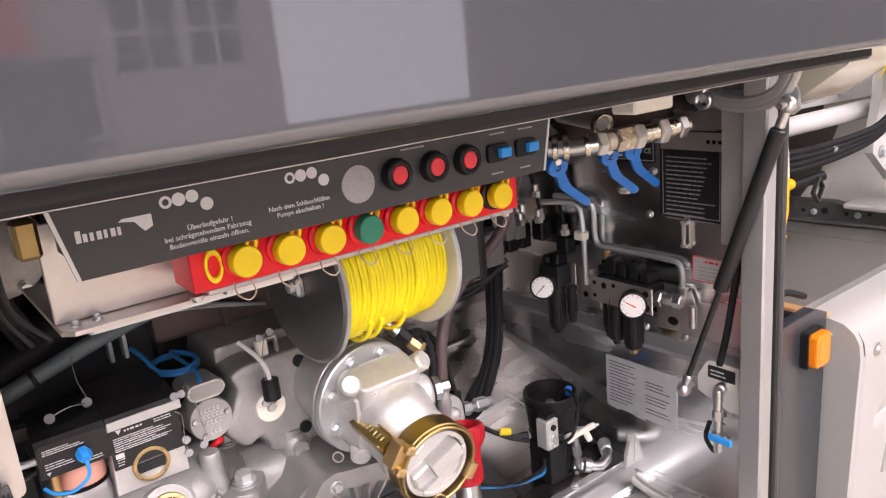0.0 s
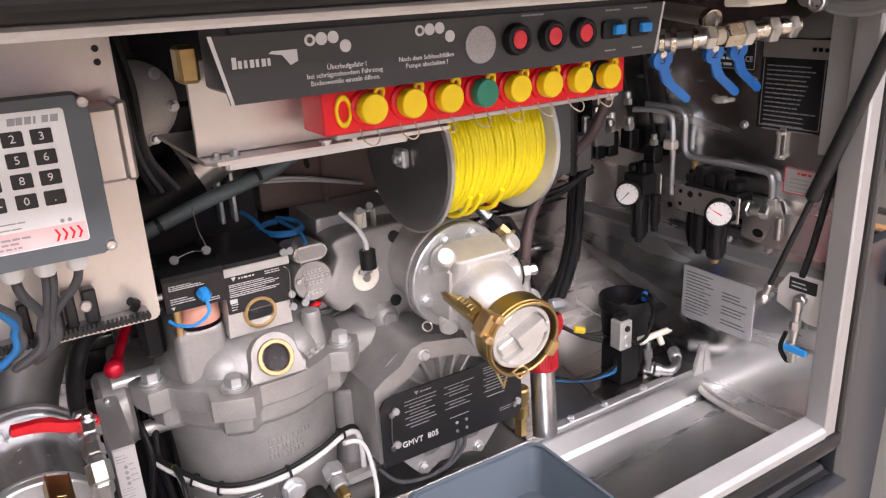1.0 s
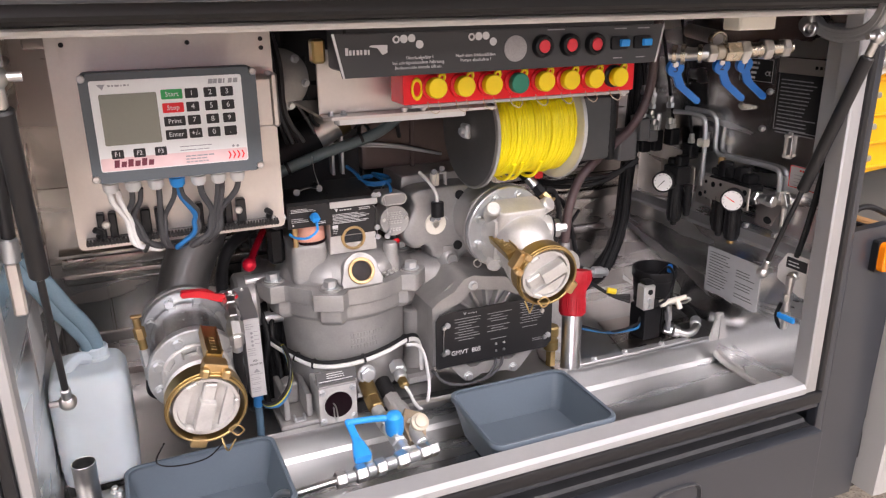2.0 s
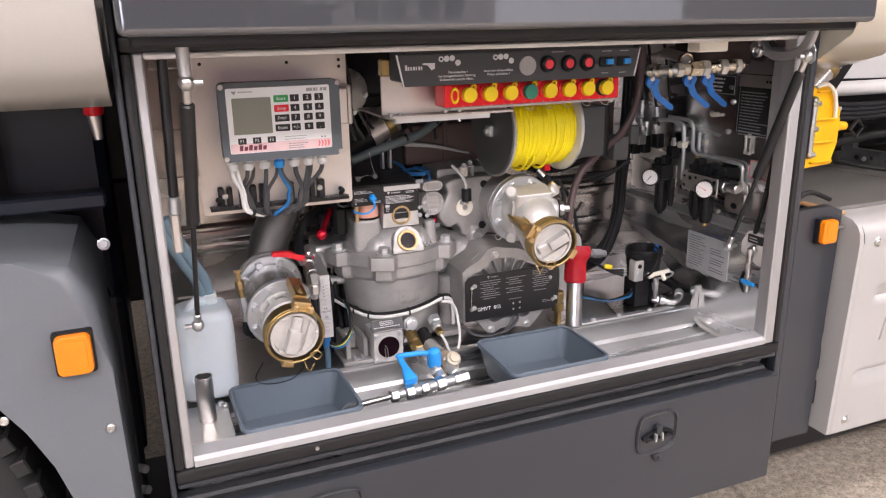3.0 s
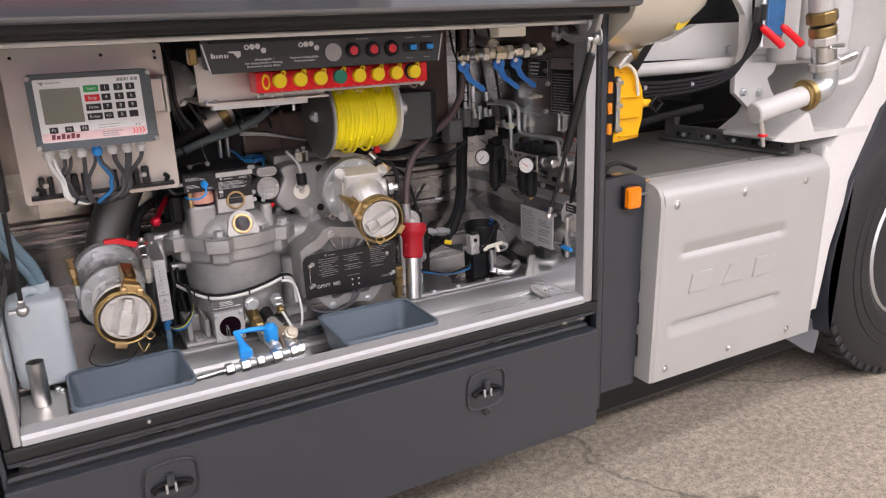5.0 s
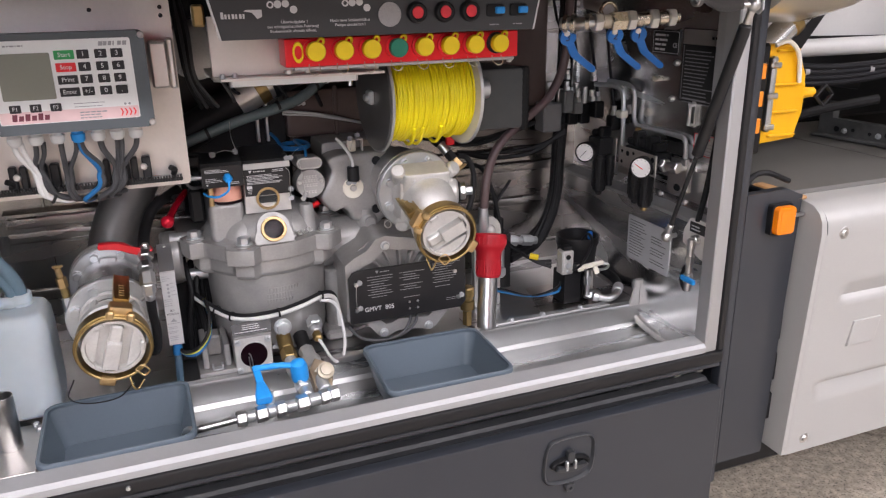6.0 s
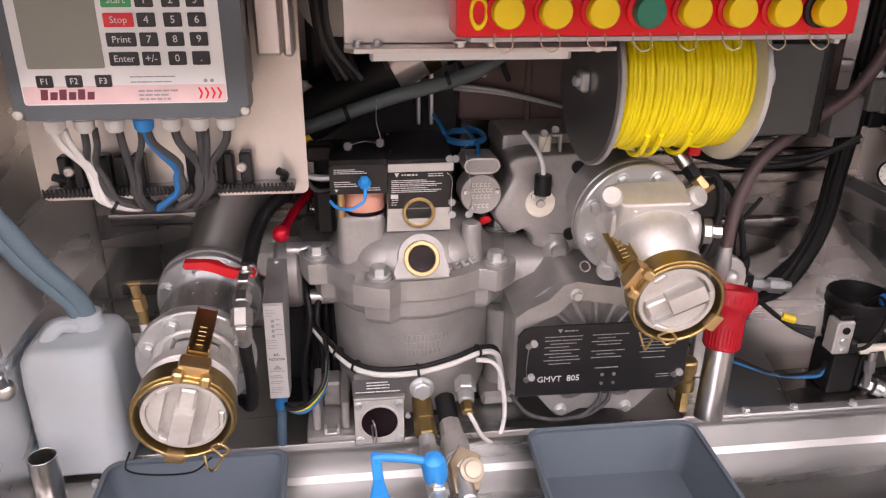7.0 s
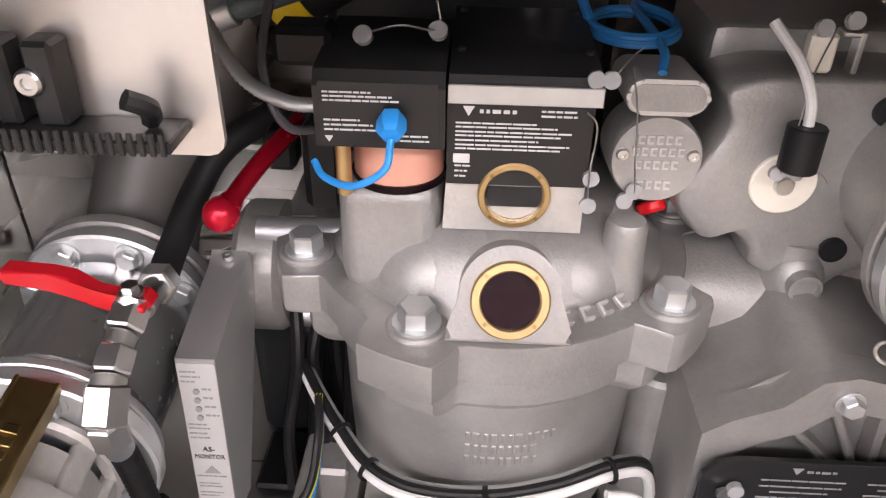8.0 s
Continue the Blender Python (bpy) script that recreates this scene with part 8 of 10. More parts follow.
bm = bmesh.new(); sweep(bm, [(0.137, 0.823, 0.690), (0.140, 0.816, 0.684), (0.142, 0.816, 0.662), (0.140, 0.820, 0.652), (0.137, 0.818, 0.660), (0.136, 0.820, 0.684)], 0.0014, 6); part("key_ring", bm, M_CHROME, sw)
bm = bmesh.new(); lathe(bm, [(0.004, 0), (0.004, 0.004), (0, 0.004)], axes((0.188, 0.826, 0.694), (0, -1, 0)), 12); part("lead_seal", bm, M_SEALC, sw)
pf = thing("drain_manifold", (0.2, 0.72, 0.64), "drain pipes with brass and steel fittings and blue ball valves", "pipework")
bm = bmesh.new(); hexbolt(bm, (0.211, 0.850, 0.722), (0, -1, 0.1), 0.014, 0.012); part("plug_bolt", bm, M_ZINC, pf)
for p, q, r, s, mat_ in (((0.211, 0.860, 0.70), (0.212, 0.825, 0.682), 0.015, 20, M_BRASS), ((0.212, 0.825, 0.682), (0.213, 0.80, 0.672), 0.016, 6, M_BRASS), ((0.213, 0.80, 0.672), (0.214, 0.775, 0.668), 0.012, 18, M_ZINC),
                       ((0.247, 0.87, 0.69), (0.250, 0.83, 0.672), 0.015, 20, M_RUBBER), ((0.250, 0.83, 0.672), (0.252, 0.80, 0.664), 0.017, 8, M_CAST), ((0.252, 0.80, 0.664), (0.254, 0.76, 0.658), 0.020, 20, M_CAST), ((0.254, 0.76, 0.658), (0.256, 0.735, 0.656), 0.018, 8, M_CREAM), ((0.256, 0.735, 0.656), (0.258, 0.68, 0.655), 0.012, 16, M_ZINC),
                       ((0.278, 0.87, 0.72), (0.276, 0.848, 0.712), 0.016, 6, M_ZINC), ((0.276, 0.848, 0.712), (0.275, 0.832, 0.705), 0.012, 18, M_ZINC), ((0.275, 0.832, 0.705), (0.275, 0.815, 0.698), 0.010, 6, M_BRASS),
                       ((0.214, 0.775, 0.668), (0.216, 0.745, 0.664), 0.016, 8, M_CHROME), ((0.216, 0.745, 0.664), (0.218, 0.715, 0.662), 0.013, 18, M_ZINC), ((0.218, 0.715, 0.662), (0.219, 0.690, 0.660), 0.015, 6, M_ZINC), ((0.219, 0.690, 0.660), (0.220, 0.665, 0.658), 0.011, 16, M_ZINC)):
    bm = bmesh.new(); cyl(bm, p, q, r, s, bevel=0.002); part("fitting", bm, mat_, pf)
row = [(0.088, 0.640, 0.014, 6), (0.106, 0.641, 0.010, 16), (0.122, 0.642, 0.015, 6), (0.142, 0.644, 0.011, 16), (0.158, 0.646, 0.0145, 6), (0.176, 0.648, 0.011, 16), (0.196, 0.651, 0.0155, 6), (0.218, 0.654, 0.012, 16), (0.240, 0.657, 0.0145, 6), (0.258, 0.660, 0.0145, 6), (0.276, 0.663, 0.012, 6)]
for (xa, ya, ra, sa), (xb, yb_, _, _) in zip(row, row[1:]):
    bm = bmesh.new(); cyl(bm, (xa, ya, 0.656), (xb, yb_, 0.656), ra, sa, bevel=0.002); part("fitting", bm, M_CHROME if sa == 6 else M_ZINC, pf)
bm = bmesh.new(); sweep(bm, [(0.090, 0.640, 0.656), (0.05, 0.637, 0.655), (0.02, 0.640, 0.652), (0.006, 0.665, 0.64), (0.0, 0.70, 0.61), (0.0, 0.72, 0.588)], 0.0065, 12); part("tube", bm, M_CHROME, pf)
bx_ = bmesh.new(); sweep(bx_, [(0.136, 0.722, 0.705), (0.150, 0.719, 0.707), (0.180, 0.711, 0.709), (0.207, 0.703, 0.708)], 0.0058, 10); lathe(bx_, [(0.0155, -0.034), (0.0165, -0.028), (0.0165, -0.004), (0.013, 0.006), (0.006, 0.010), (0, 0.011)], axes((0.213, 0.702, 0.708), (-0.1, -0.25, 0.95), (1, 0, 0)), 24); part("valve_handle", bx_, M_BLUEL, pf, "blue valve handle")
bx_ = bmesh.new(); loft(bx_, rrect(0.014, 0.008, 0.003, 3), ((0.6, -0.004), (1.0, 0.0), (0.95, 0.022), (1.05, 0.044)), (0, 0), axes((0.138, 0.727, 0.705), (0.06, -0.92, -0.38), (1, 0, 0))); loft(bx_, rrect(0.030, 0.020, 0.006, 3), ((0.45, -0.004), (0.62, 0.004), (0.95, 0.026), (1.0, 0.036), (0.9, 0.039)), (0, 0), axes((0.1405, 0.688, 0.689), (0.0, -0.93, -0.36), (1, 0, 0))); part("valve_handle", bx_, M_BLUEL, pf, "blue paddle handle")
bm = bmesh.new(); cyl(bm, (0.217, 0.705, 0.660), (0.214, 0.702, 0.682), 0.010, 12); part("stem", bm, M_ZINC, pf)
bm = bmesh.new(); prism(bm, [(-0.020, -0.034), (0.014, -0.030), (0.022, -0.004), (0.020, 0.020), (-0.008, 0.034), (-0.024, 0.010)], -0.014, 0.004, axes((0.262, 0.735, 0.664), (0.1, -0.55, 0.83), (1, 0, 0)), 0.004); part("gate_body", bm, M_TAN, pf, "tan cast valve body")
bm = bmesh.new(); lathe(bm, [(0.014, 0.0), (0.0165, 0.003), (0.0165, 0.012), (0.012, 0.014), (0.011, 0.018), (0.006, 0.019), (0, 0.019)], axes((0.265, 0.722, 0.672), (0.1, -0.7, 0.7), (1, 0, 0)), 22); part("gate_knob", bm, M_CREAMD, pf, "cream round valve knob")
bm = bmesh.new(); cyl(bm, (0.152, 0.66, 0.655), (0.152, 0.668, 0.682), 0.007, 12); part("stem", bm, M_ZINC, pf)
bm = bmesh.new(); sweep(bm, [(0.275, 0.818, 0.700), (0.284, 0.815, 0.682), (0.297, 0.82, 0.653), (0.312, 0.828, 0.634), (0.326, 0.834, 0.638), (0.334, 0.838, 0.668), (0.333, 0.842, 0.705), (0.326, 0.845, 0.745), (0.312, 0.845, 0.764), (0.290, 0.842, 0.770)], 0.0034, 10); part("white_lead", bm, M_WCABLE, pf)
lo = thing("cable_loom", (0.2, 0.87, 0.73), "black and white cable loom tied round the separator", "cable")
lp = [(0.052, 0.950, 0.776), (0.068, 0.925, 0.768), (0.090, 0.896, 0.758), (0.116, 0.866, 0.752), (0.152, 0.846, 0.752), (0.205, 0.840, 0.756), (0.255, 0.846, 0.764), (0.295, 0.860, 0.770), (0.322, 0.872, 0.762), (0.333, 0.878, 0.735), (0.336, 0.882, 0.69)]
bm = bmesh.new(); sweep(bm, lp, 0.0044, 10); part("white_lead", bm, M_WCABLE, lo)
bm = bmesh.new(); sweep(bm, [(x, y + 0.002, z + 0.0078) for x, y, z in lp[:-1]], 0.0038, 10); part("black_lead", bm, M_BLACK, lo)
bm = bmesh.new(); sweep(bm, [(x, y + 0.009, z + 0.003) for x, y, z in lp[:-2]], 0.0042, 10); part("grey_lead", bm, M_ZINC, lo)
for k in (2, 3, 5, 7):
    p = Vector(lp[k]); d = (Vector(lp[k + 1]) - Vector(lp[k - 1])).normalized()
    bm = bmesh.new(); pipe_ring(bm, 0.0100, 0.0086, -0.002, 0.002, axes(p + Vector((0, 0.002, 0.003)), d, (0, 0, 1)), 12); part("cable_tie", bm, M_BLACK, lo)

# ---- signal module ----
am = thing("signal_module", (0.008, 0.9, 0.72), "slim grey aluminium signal module with printed front", "module")
pr = [(0.950, 0.893), (0.944, 0.899), (0.934, 0.893), (0.850, 0.874), (0.838, 0.728), (0.872, 0.722), (0.950, 0.86)]
bm = bmesh.new(); prism(bm, pr, -0.006, 0.021, Matrix(((0, 0, 1, 0), (1, 0, 0, 0), (0, 1, 0, 0), (0, 0, 0, 1))), 0.001); part("case", bm, M_ALU, am)
bm = bmesh.new(); screw(bm, (0.0075, 0.938, 0.8965), (0, -0.25, 0.9), 0.004, 0.003); part("screw", bm, M_CHROME, am)
mm = axes((0.0075, 0.8437, 0.800), (0, -0.9966, 0.082), (1, 0, 0))
bm = bmesh.new(); prism(bm, rrect(0.0262, 0.142, 0.001, 2), -0.0006, 0.0006, mm); lb = part("front_foil", bm, M_PAPER, am)
bm = bmesh.new(); mu = mm @ Matrix.Translation((0, 0, 0.0006))
bars(bm, mu, -0.0115, 0.003, (0.064, 0.060, 0.056), 0.0016, 71, words=3); bars(bm, mu, 0.002, 0.0115, (0.050, 0.0425, 0.035, 0.0275), 0.0018, 72, words=3); bars(bm, mu, -0.0115, 0.006, (0.019, 0.0155, 0.011, 0.007), 0.0014, 73, words=4)
for z in (0.048, 0.0405, 0.033, 0.0255):
    prism(bm, circle(0.0023, 12, -0.002, z), 0.0, 0.0012, mu)
prism(bm, [(-0.006, -0.026), (0.006, -0.026), (0, -0.019)], 0, 0.0004, mu); bars(bm, mu, -0.0115, 0.011, (-0.029,), 0.0016, 74); bars(bm, mu, -0.011, 0.008, (-0.036, -0.039, -0.045, -0.048, -0.055, -0.058, -0.062), 0.0012, 75, words=4)
part("small_print", bm, M_PRINTG, lb)
text("lettering", "AS-", 0.0062, mm @ Matrix.Translation((0, -0.0035, 0.0008)), M_LABEL, lb, lift=0.0003)
text("lettering", "MONITOR", 0.0055, mm @ Matrix.Translation((0, -0.0105, 0.0008)), M_LABEL, lb, lift=0.0003, narrow=0.85)
bm = bmesh.new(); cyl(bm, (0.008, 0.855, 0.727), (0.006, 0.852, 0.700), 0.009, 12, bevel=0.002); part("plug", bm, M_WIREB, am, "blue plug")
for dx, mc in ((0.0, M_WIREB), (0.005, M_WIREY), (-0.002, M_WIREB), (0.008, M_BLACK)):
    bm = bmesh.new(); sweep(bm, [(0.010, 0.853, 0.712), (0.022, 0.846 - dx, 0.700 + dx), (0.045, 0.848, 0.700 + dx), (0.068, 0.865, 0.722 + dx), (0.074, 0.89, 0.755 + dx), (0.070, 0.92, 0.78)], 0.0035, 8); part("wire", bm, mc, am)
bm = bmesh.new(); sweep(bm, [(0.006, 0.853, 0.70), (0.005, 0.845, 0.67), (0.004, 0.842, 0.645)], 0.007, 10); part("sleeve", bm, M_SLEEVE, am)
rk = thing("shut_off_valve", (0.02, 0.92, 0.94), "small valve with a dark red anodised handle", "valve")
bm = bmesh.new(); sweep(bm, [(0.022, 0.902, 0.955), (0.040, 0.935, 0.975), (0.062, 0.975, 0.992)], [0.0085] * 3 + [0.0068] * 30, 14)
part("bar", bm, material("dark_red_anodised", (0.38, 0.006, 0.02), 0.25, 0.6, 120, 0.06), rk)
bm = bmesh.new(); bmesh.ops.create_uvsphere(bm, u_segments=18, v_segments=12, radius=0.0125, matrix=Matrix.Translation((0.021, 0.903, 0.954))); part("knob", bm, material("red_anodised_knob", (0.55, 0.01, 0.03), 0.25, 0.5), rk)
# pump-side castings left of the separator
pc = thing("inlet_casting", (0.05, 1.05, 0.645), "grey inlet casting beside the separator", "casting")
bm = bmesh.new(); box(bm, (0.032, 1.0, 0.80), (0.10, 1.12, 0.90), 0.012, seg=2); part("block", bm, M_CAST, pc)
bm = bmesh.new(); cyl(bm, (0.02, 0.98, 0.895), (0.095, 0.98, 0.895), 0.012, 16); part("tie_rod", bm, M_ZINC, pc)
bm = bmesh.new(); cyl(bm, (0.02, 0.98, 0.815), (0.095, 0.98, 0.815), 0.012, 16); part("tie_rod", bm, M_ZINC, pc)
bm = bmesh.new(); cyl(bm, (0.0, 1.0, 0.85), (0.04, 1.0, 0.85), 0.055, 28, bevel=0.006); part("flange", bm, M_CAST, pc)
bm = bmesh.new(); box(bm, (0.040, 0.835, 0.646), (0.118, 0.95, 0.657), 0.004, seg=2); box(bm, (0.050, 0.85, 0.657), (0.062, 0.95, 0.705), 0.004, seg=2); box(bm, (0.092, 0.85, 0.657), (0.104, 0.95, 0.705), 0.004, seg=2); box(bm, (0.062, 0.91, 0.657), (0.092, 0.95, 0.70), 0.004); part("foot", bm, M_CAST, pc)
bm = bmesh.new(); box(bm, (0.066, 0.838, 0.6575), (0.070, 0.852, 0.668), 0.001); box(bm, (0.084, 0.838, 0.6575), (0.088, 0.852, 0.668), 0.001); box(bm, (0.066, 0.838, 0.6575), (0.088, 0.852, 0.660), 0.001); part("foot_clip", bm, M_ZINC, pc)
bm = bmesh.new(); sweep(bm, [(-0.027, 0.898, 0.902), (-0.027, 0.930, 0.912), (-0.018, 0.965, 0.938), (0.002, 0.99, 0.965), (0.05, 1.03, 0.985)], 0.011, 12); part("black_hose", bm, M_RUBBER, pc)
bm = bmesh.new(); box(bm, (0.035, 0.965, 0.955), (0.058, 0.99, 0.985), 0.004); box(bm, (0.066, 0.95, 0.93), (0.095, 0.985, 1.0), 0.006); part("block_fitting", bm, M_BLACK, pc)
tg = thing("red_tag_cable", (0.32, 0.98, 0.93), "dark cable end with a small red collar", "cable")
bm = bmesh.new(); sweep(bm, [(0.318, 0.965, 0.935), (0.312, 0.975, 0.955), (0.30, 0.99, 0.985)], 0.009, 12); part("cable", bm, M_BLACK, tg)
bm = bmesh.new(); cyl(bm, (0.3185, 0.963, 0.934), (0.316, 0.968, 0.941), 0.0105, 14, bevel=0.002); part("collar", bm, M_RED, tg)

# Black block and cables added to fill the dark gap with shade.
pb = thing("dark_gap_block", (0.05, 1.06, 0.645), "added black block standing in for the dark gap beside the separator", "pump")
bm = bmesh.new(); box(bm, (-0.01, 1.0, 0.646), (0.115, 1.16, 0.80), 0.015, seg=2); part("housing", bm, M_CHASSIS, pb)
bm = bmesh.new(); box(bm, (0.0, 0.93, 0.646), (0.10, 1.0, 0.654), 0.003); part("gap_floor_plate", bm, M_CHASSIS, pb)
for k, (x, y) in enumerate(((0.036, 0.93), (0.052, 0.955), (0.070, 0.94), (0.085, 0.965), (0.045, 0.975), (0.078, 0.985))):
    bm = bmesh.new(); sweep(bm, [(x, y, 0.655), (x + 0.006 * math.sin(k * 2.1), y + 0.01, 0.72), (x + 0.012 * math.cos(k * 1.7), y + 0.02, 0.79), (x + 0.004, y + 0.06, 0.85)], 0.0075 if k % 2 else 0.0055, 10)
    solid("gap_cable", bm, M_BLACK, "added black cable filling the dark gap beside the separator", "cable", group="control cables", base=(x, y, 0.655))

# ---- trays in the trough ----
def tray(x0, x1, y0, y1, turn):
    cx, cy = (x0 + x1) / 2, (y0 + y1) / 2
    t = thing("drip_tray", (cx, cy, 0.588), "slate blue plastic drip tray standing in the trough", "tray", "drip trays")
    w, d = x1 - x0, y1 - y0
    m = Matrix.Translation((cx, cy, 0)) @ Matrix.Rotation(radians(turn), 4, "Z")
    def shell(levels, closed):
        b = bmesh.new()
        rings = []
        for z, sc in levels:
            rings.append([b.verts.new((x, y, z)) for x, y in rrect(w - (1 - sc) * 0.30, d - (1 - sc) * 0.30, 0.022 * sc, 5)])
        n = len(rings[0])
        for a, c in zip(rings, rings[1:] + (rings[:1] if closed else [])):
            for k in range(n):
                b.faces.new((a[k], a[(k + 1) % n], c[(k + 1) % n], c[k]))
        if not closed:
            b.faces.new(rings[0]); b.faces.new(rings[-1])
        b.transform(m)
        return b
    part("tub", shell([(0.588, 0.86), (0.660, 0.975), (0.664, 0.965), (0.594, 0.845)], False), M_TRAY, t, "", 45)
    part("rim", shell([(0.6605, 0.977), (0.6605, 1.0), (0.6685, 1.0), (0.6705, 0.985), (0.669, 0.957), (0.6645, 0.955)], True), M_TRAY, t, "", 60)
    return t


tray(-0.226, 0.020, 0.594, 0.800, 1.0)
tray(0.358, 0.614, 0.596, 0.806, -0.5)

# ---- canister, cup and cover at the cabinet's end ----
jc = thing("canister", (-0.255, 0.86, 0.645), "translucent white plastic canister with two clear hoses", "canister")
b = bmesh.new(); rings = []
for z, s, dx in ((0.645, 0.86, 0), (0.652, 0.96, 0), (0.68, 1.0, 0), (0.79, 1.0, 0), (0.822, 0.97, 0), (0.836, 0.86, 0), (0.842, 0.68, 0)):
    rings.append([b.verts.new((1.07 * x - 0.259, y + 0.86, z)) for x, y in rrect(0.112 * s, 0.13 * s, 0.026 * s, 6)])
n = len(rings[0])
for a, c in zip(rings, rings[1:]):
    for k in range(n):
        b.faces.new((a[k], a[(k + 1) % n], c[(k + 1) % n], c[k]))
b.faces.new(rings[0]); b.faces.new(rings[-1])
part("body", b, M_JERRY, jc, "", 50)
bm = bmesh.new(); lathe(bm, [(0.020, 0.838), (0.0205, 0.846), (0.019, 0.848), (0.019, 0.862), (0.0175, 0.864)], Matrix.Translation((-0.243, 0.872, 0)), 24); part("neck", bm, M_JERRY, jc)
bm = bmesh.new(); sweep(bm, [(-0.292, 0.845, 0.80), (-0.288, 0.84, 0.838), (-0.272, 0.846, 0.856), (-0.255, 0.858, 0.85)], 0.010, 10); part("grip", bm, M_JERRY, jc)
for k, dx in enumerate((0.0, 0.017)):
    bm = bmesh.new(); sweep(bm, [(-0.251 + dx * 0.6, 0.872, 0.835), (-0.254 + dx * 0.7, 0.864, 0.876), (-0.268 + dx, 0.848, 0.912), (-0.288 + dx, 0.830, 0.955), (-0.307 + dx, 0.818, 1.0), (-0.330 + dx, 0.81, 1.05)], 0.0118, 14); part("hose", bm, M_TUBE, jc, "clear reinforced hose")
cv = thing("steel_cover", (-0.28, 0.71, 0.59), "folded stainless cover plate in the corner of the trough", "cover")
bm = bmesh.new(); box(bm, (-0.320, 0.640, 0.632), (-0.232, 0.80, 0.636), 0.001); box(bm, (-0.236, 0.640, 0.588), (-0.232, 0.80, 0.6325), 0.0005); part("plate", bm, M_PLATE, cv)
for x, y in ((-0.238, 0.775), (-0.245, 0.79)):
    bm = bmesh.new(); hexbolt(bm, (x, y, 0.6365), (0, 0, 1), 0.006, 0.006); part("bolt", bm, M_ZINC, cv)
bm = bmesh.new(); pipe_ring(bm, 0.0175, 0.0162, 0.6365, 0.735, Matrix.Translation((-0.277, 0.733, 0)), 32, 0.0004)
solid("steel_cup", bm, M_CHROME, "short open stainless pipe standing on the cover", "pipe", base=(-0.277, 0.733, 0.6365))
bm = bmesh.new()
mm = side_m(-0.3215, 0.86, 0.90)
prism(bm, rrect(0.14, 0.11, 0.002, 2), -0.0012, -0.0004, mm)
pl = thing("instruction_sheet", (-0.3215, 0.86, 0.85), "printed foil on the cabinet's side sheet", "label")
part("foil", bm, M_PAPER, pl)

# ---- nozzle stand ----
nz = thing("pipe_socket", (0.653, 0.828, 0.645), "steel stand pipe with a red knurled socket", "stand pipe")
nd = Vector((0.030, 0.050, 0.20)).normalized(); n0 = Vector((0.653, 0.828, 0.650))
m = axes(n0, nd, (1, 0, 0)) @ Matrix.Diagonal((1.27, 1.27, 1, 1))
bm = bmesh.new(); lathe(bm, [(0.0168, 0.0), (0.0168, 0.125)], m, 28); part("pipe", bm, M_CHROME, nz)
bm = bmesh.new(); lathe(bm, [(0.0185, 0.112), (0.0205, 0.115), (0.0215, 0.150), (0.0225, 0.168), (0.0275, 0.178), (0.0300, 0.186), (0.0300, 0.202), (0.0290, 0.208), (0.0265, 0.209), (0.0235, 0.200), (0.0, 0.192)], m, 40); so = part("socket", bm, M_REDG, nz, "red plastic socket")
for k in range(32):
    bm = bmesh.new(); a = 2 * math.pi * k / 32
    box(bm, (0.0200, -0.0011, 0.118), (0.0222, 0.0011, 0.150), 0.0004, m @ Matrix.Rotation(a, 4, "Z")); part("knurl", bm, M_REDG, so)
for k in range(24):
    bm = bmesh.new(); a = 2 * math.pi * k / 24
    box(bm, (0.0290, -0.0018, 0.187), (0.0307, 0.0018, 0.201), 0.0005, m @ Matrix.Rotation(a, 4, "Z")); part("knurl", bm, M_REDG, so)
bm = bmesh.new(); prism(bm, [(0.618, 0.835), (0.70, 0.835), (0.665, 0.905), (0.63, 0.93), (0.618, 0.90)], 0.6455, 0.650); part("base_plate", bm, M_STEEL, nz)
bm = bmesh.new(); lathe(bm, [(0.012, 0.690), (0.0155, 0.693), (0.0155, 0.712), (0.0125, 0.714), (0.0125, 0.722), (0.0155, 0.724), (0.0155, 0.742), (0.013, 0.745)], Matrix.Translation((0.617, 0.850, 0)), 24); cyl(bm, (0.617, 0.850, 0.655), (0.617, 0.850, 0.69), 0.011, 6); part("brass_union", bm, M_BRASS, nz)
hz = thing("suction_hose", (0.70, 0.93, 0.84), "brown rubber hose rising to the cabinet roof", "hose")
bm = bmesh.new(); sweep(bm, [(0.690, 0.93, 0.845), (0.692, 0.93, 0.885), (0.705, 0.94, 0.965), (0.735, 0.945, 1.03), (0.80, 0.945, 1.085), (0.855, 0.94, 1.13), (0.888, 0.935, 1.20), (0.895, 0.93, 1.30), (0.895, 0.93, 1.42)], 0.0098, 14); part("hose", bm, M_HOSEB, hz)
bm = bmesh.new(); prism(bm, [(0.742, 0.646), (0.742, 0.835)] + [(0.708 + 0.034 * math.cos(radians(a_)), 0.835 + 0.034 * math.sin(radians(a_))) for a_ in range(10, 171, 10)] + [(0.674, 0.835), (0.674, 0.646)], -0.958, -0.944, Matrix(((1, 0, 0, 0), (0, 0, -1, 0), (0, 1, 0, 0), (0, 0, 0, 1))), 0.002); part("stand_plate", bm, M_CASTL, hz, "pale upright plate with rounded top")
bm = bmesh.new(); lathe(bm, [(0.0125, 0.838), (0.0135, 0.842), (0.0135, 0.868), (0.0115, 0.880), (0.0108, 0.895)], Matrix.Translation((0.691, 0.93, 0)), 20); part("ferrule", bm, M_ZINC, hz)
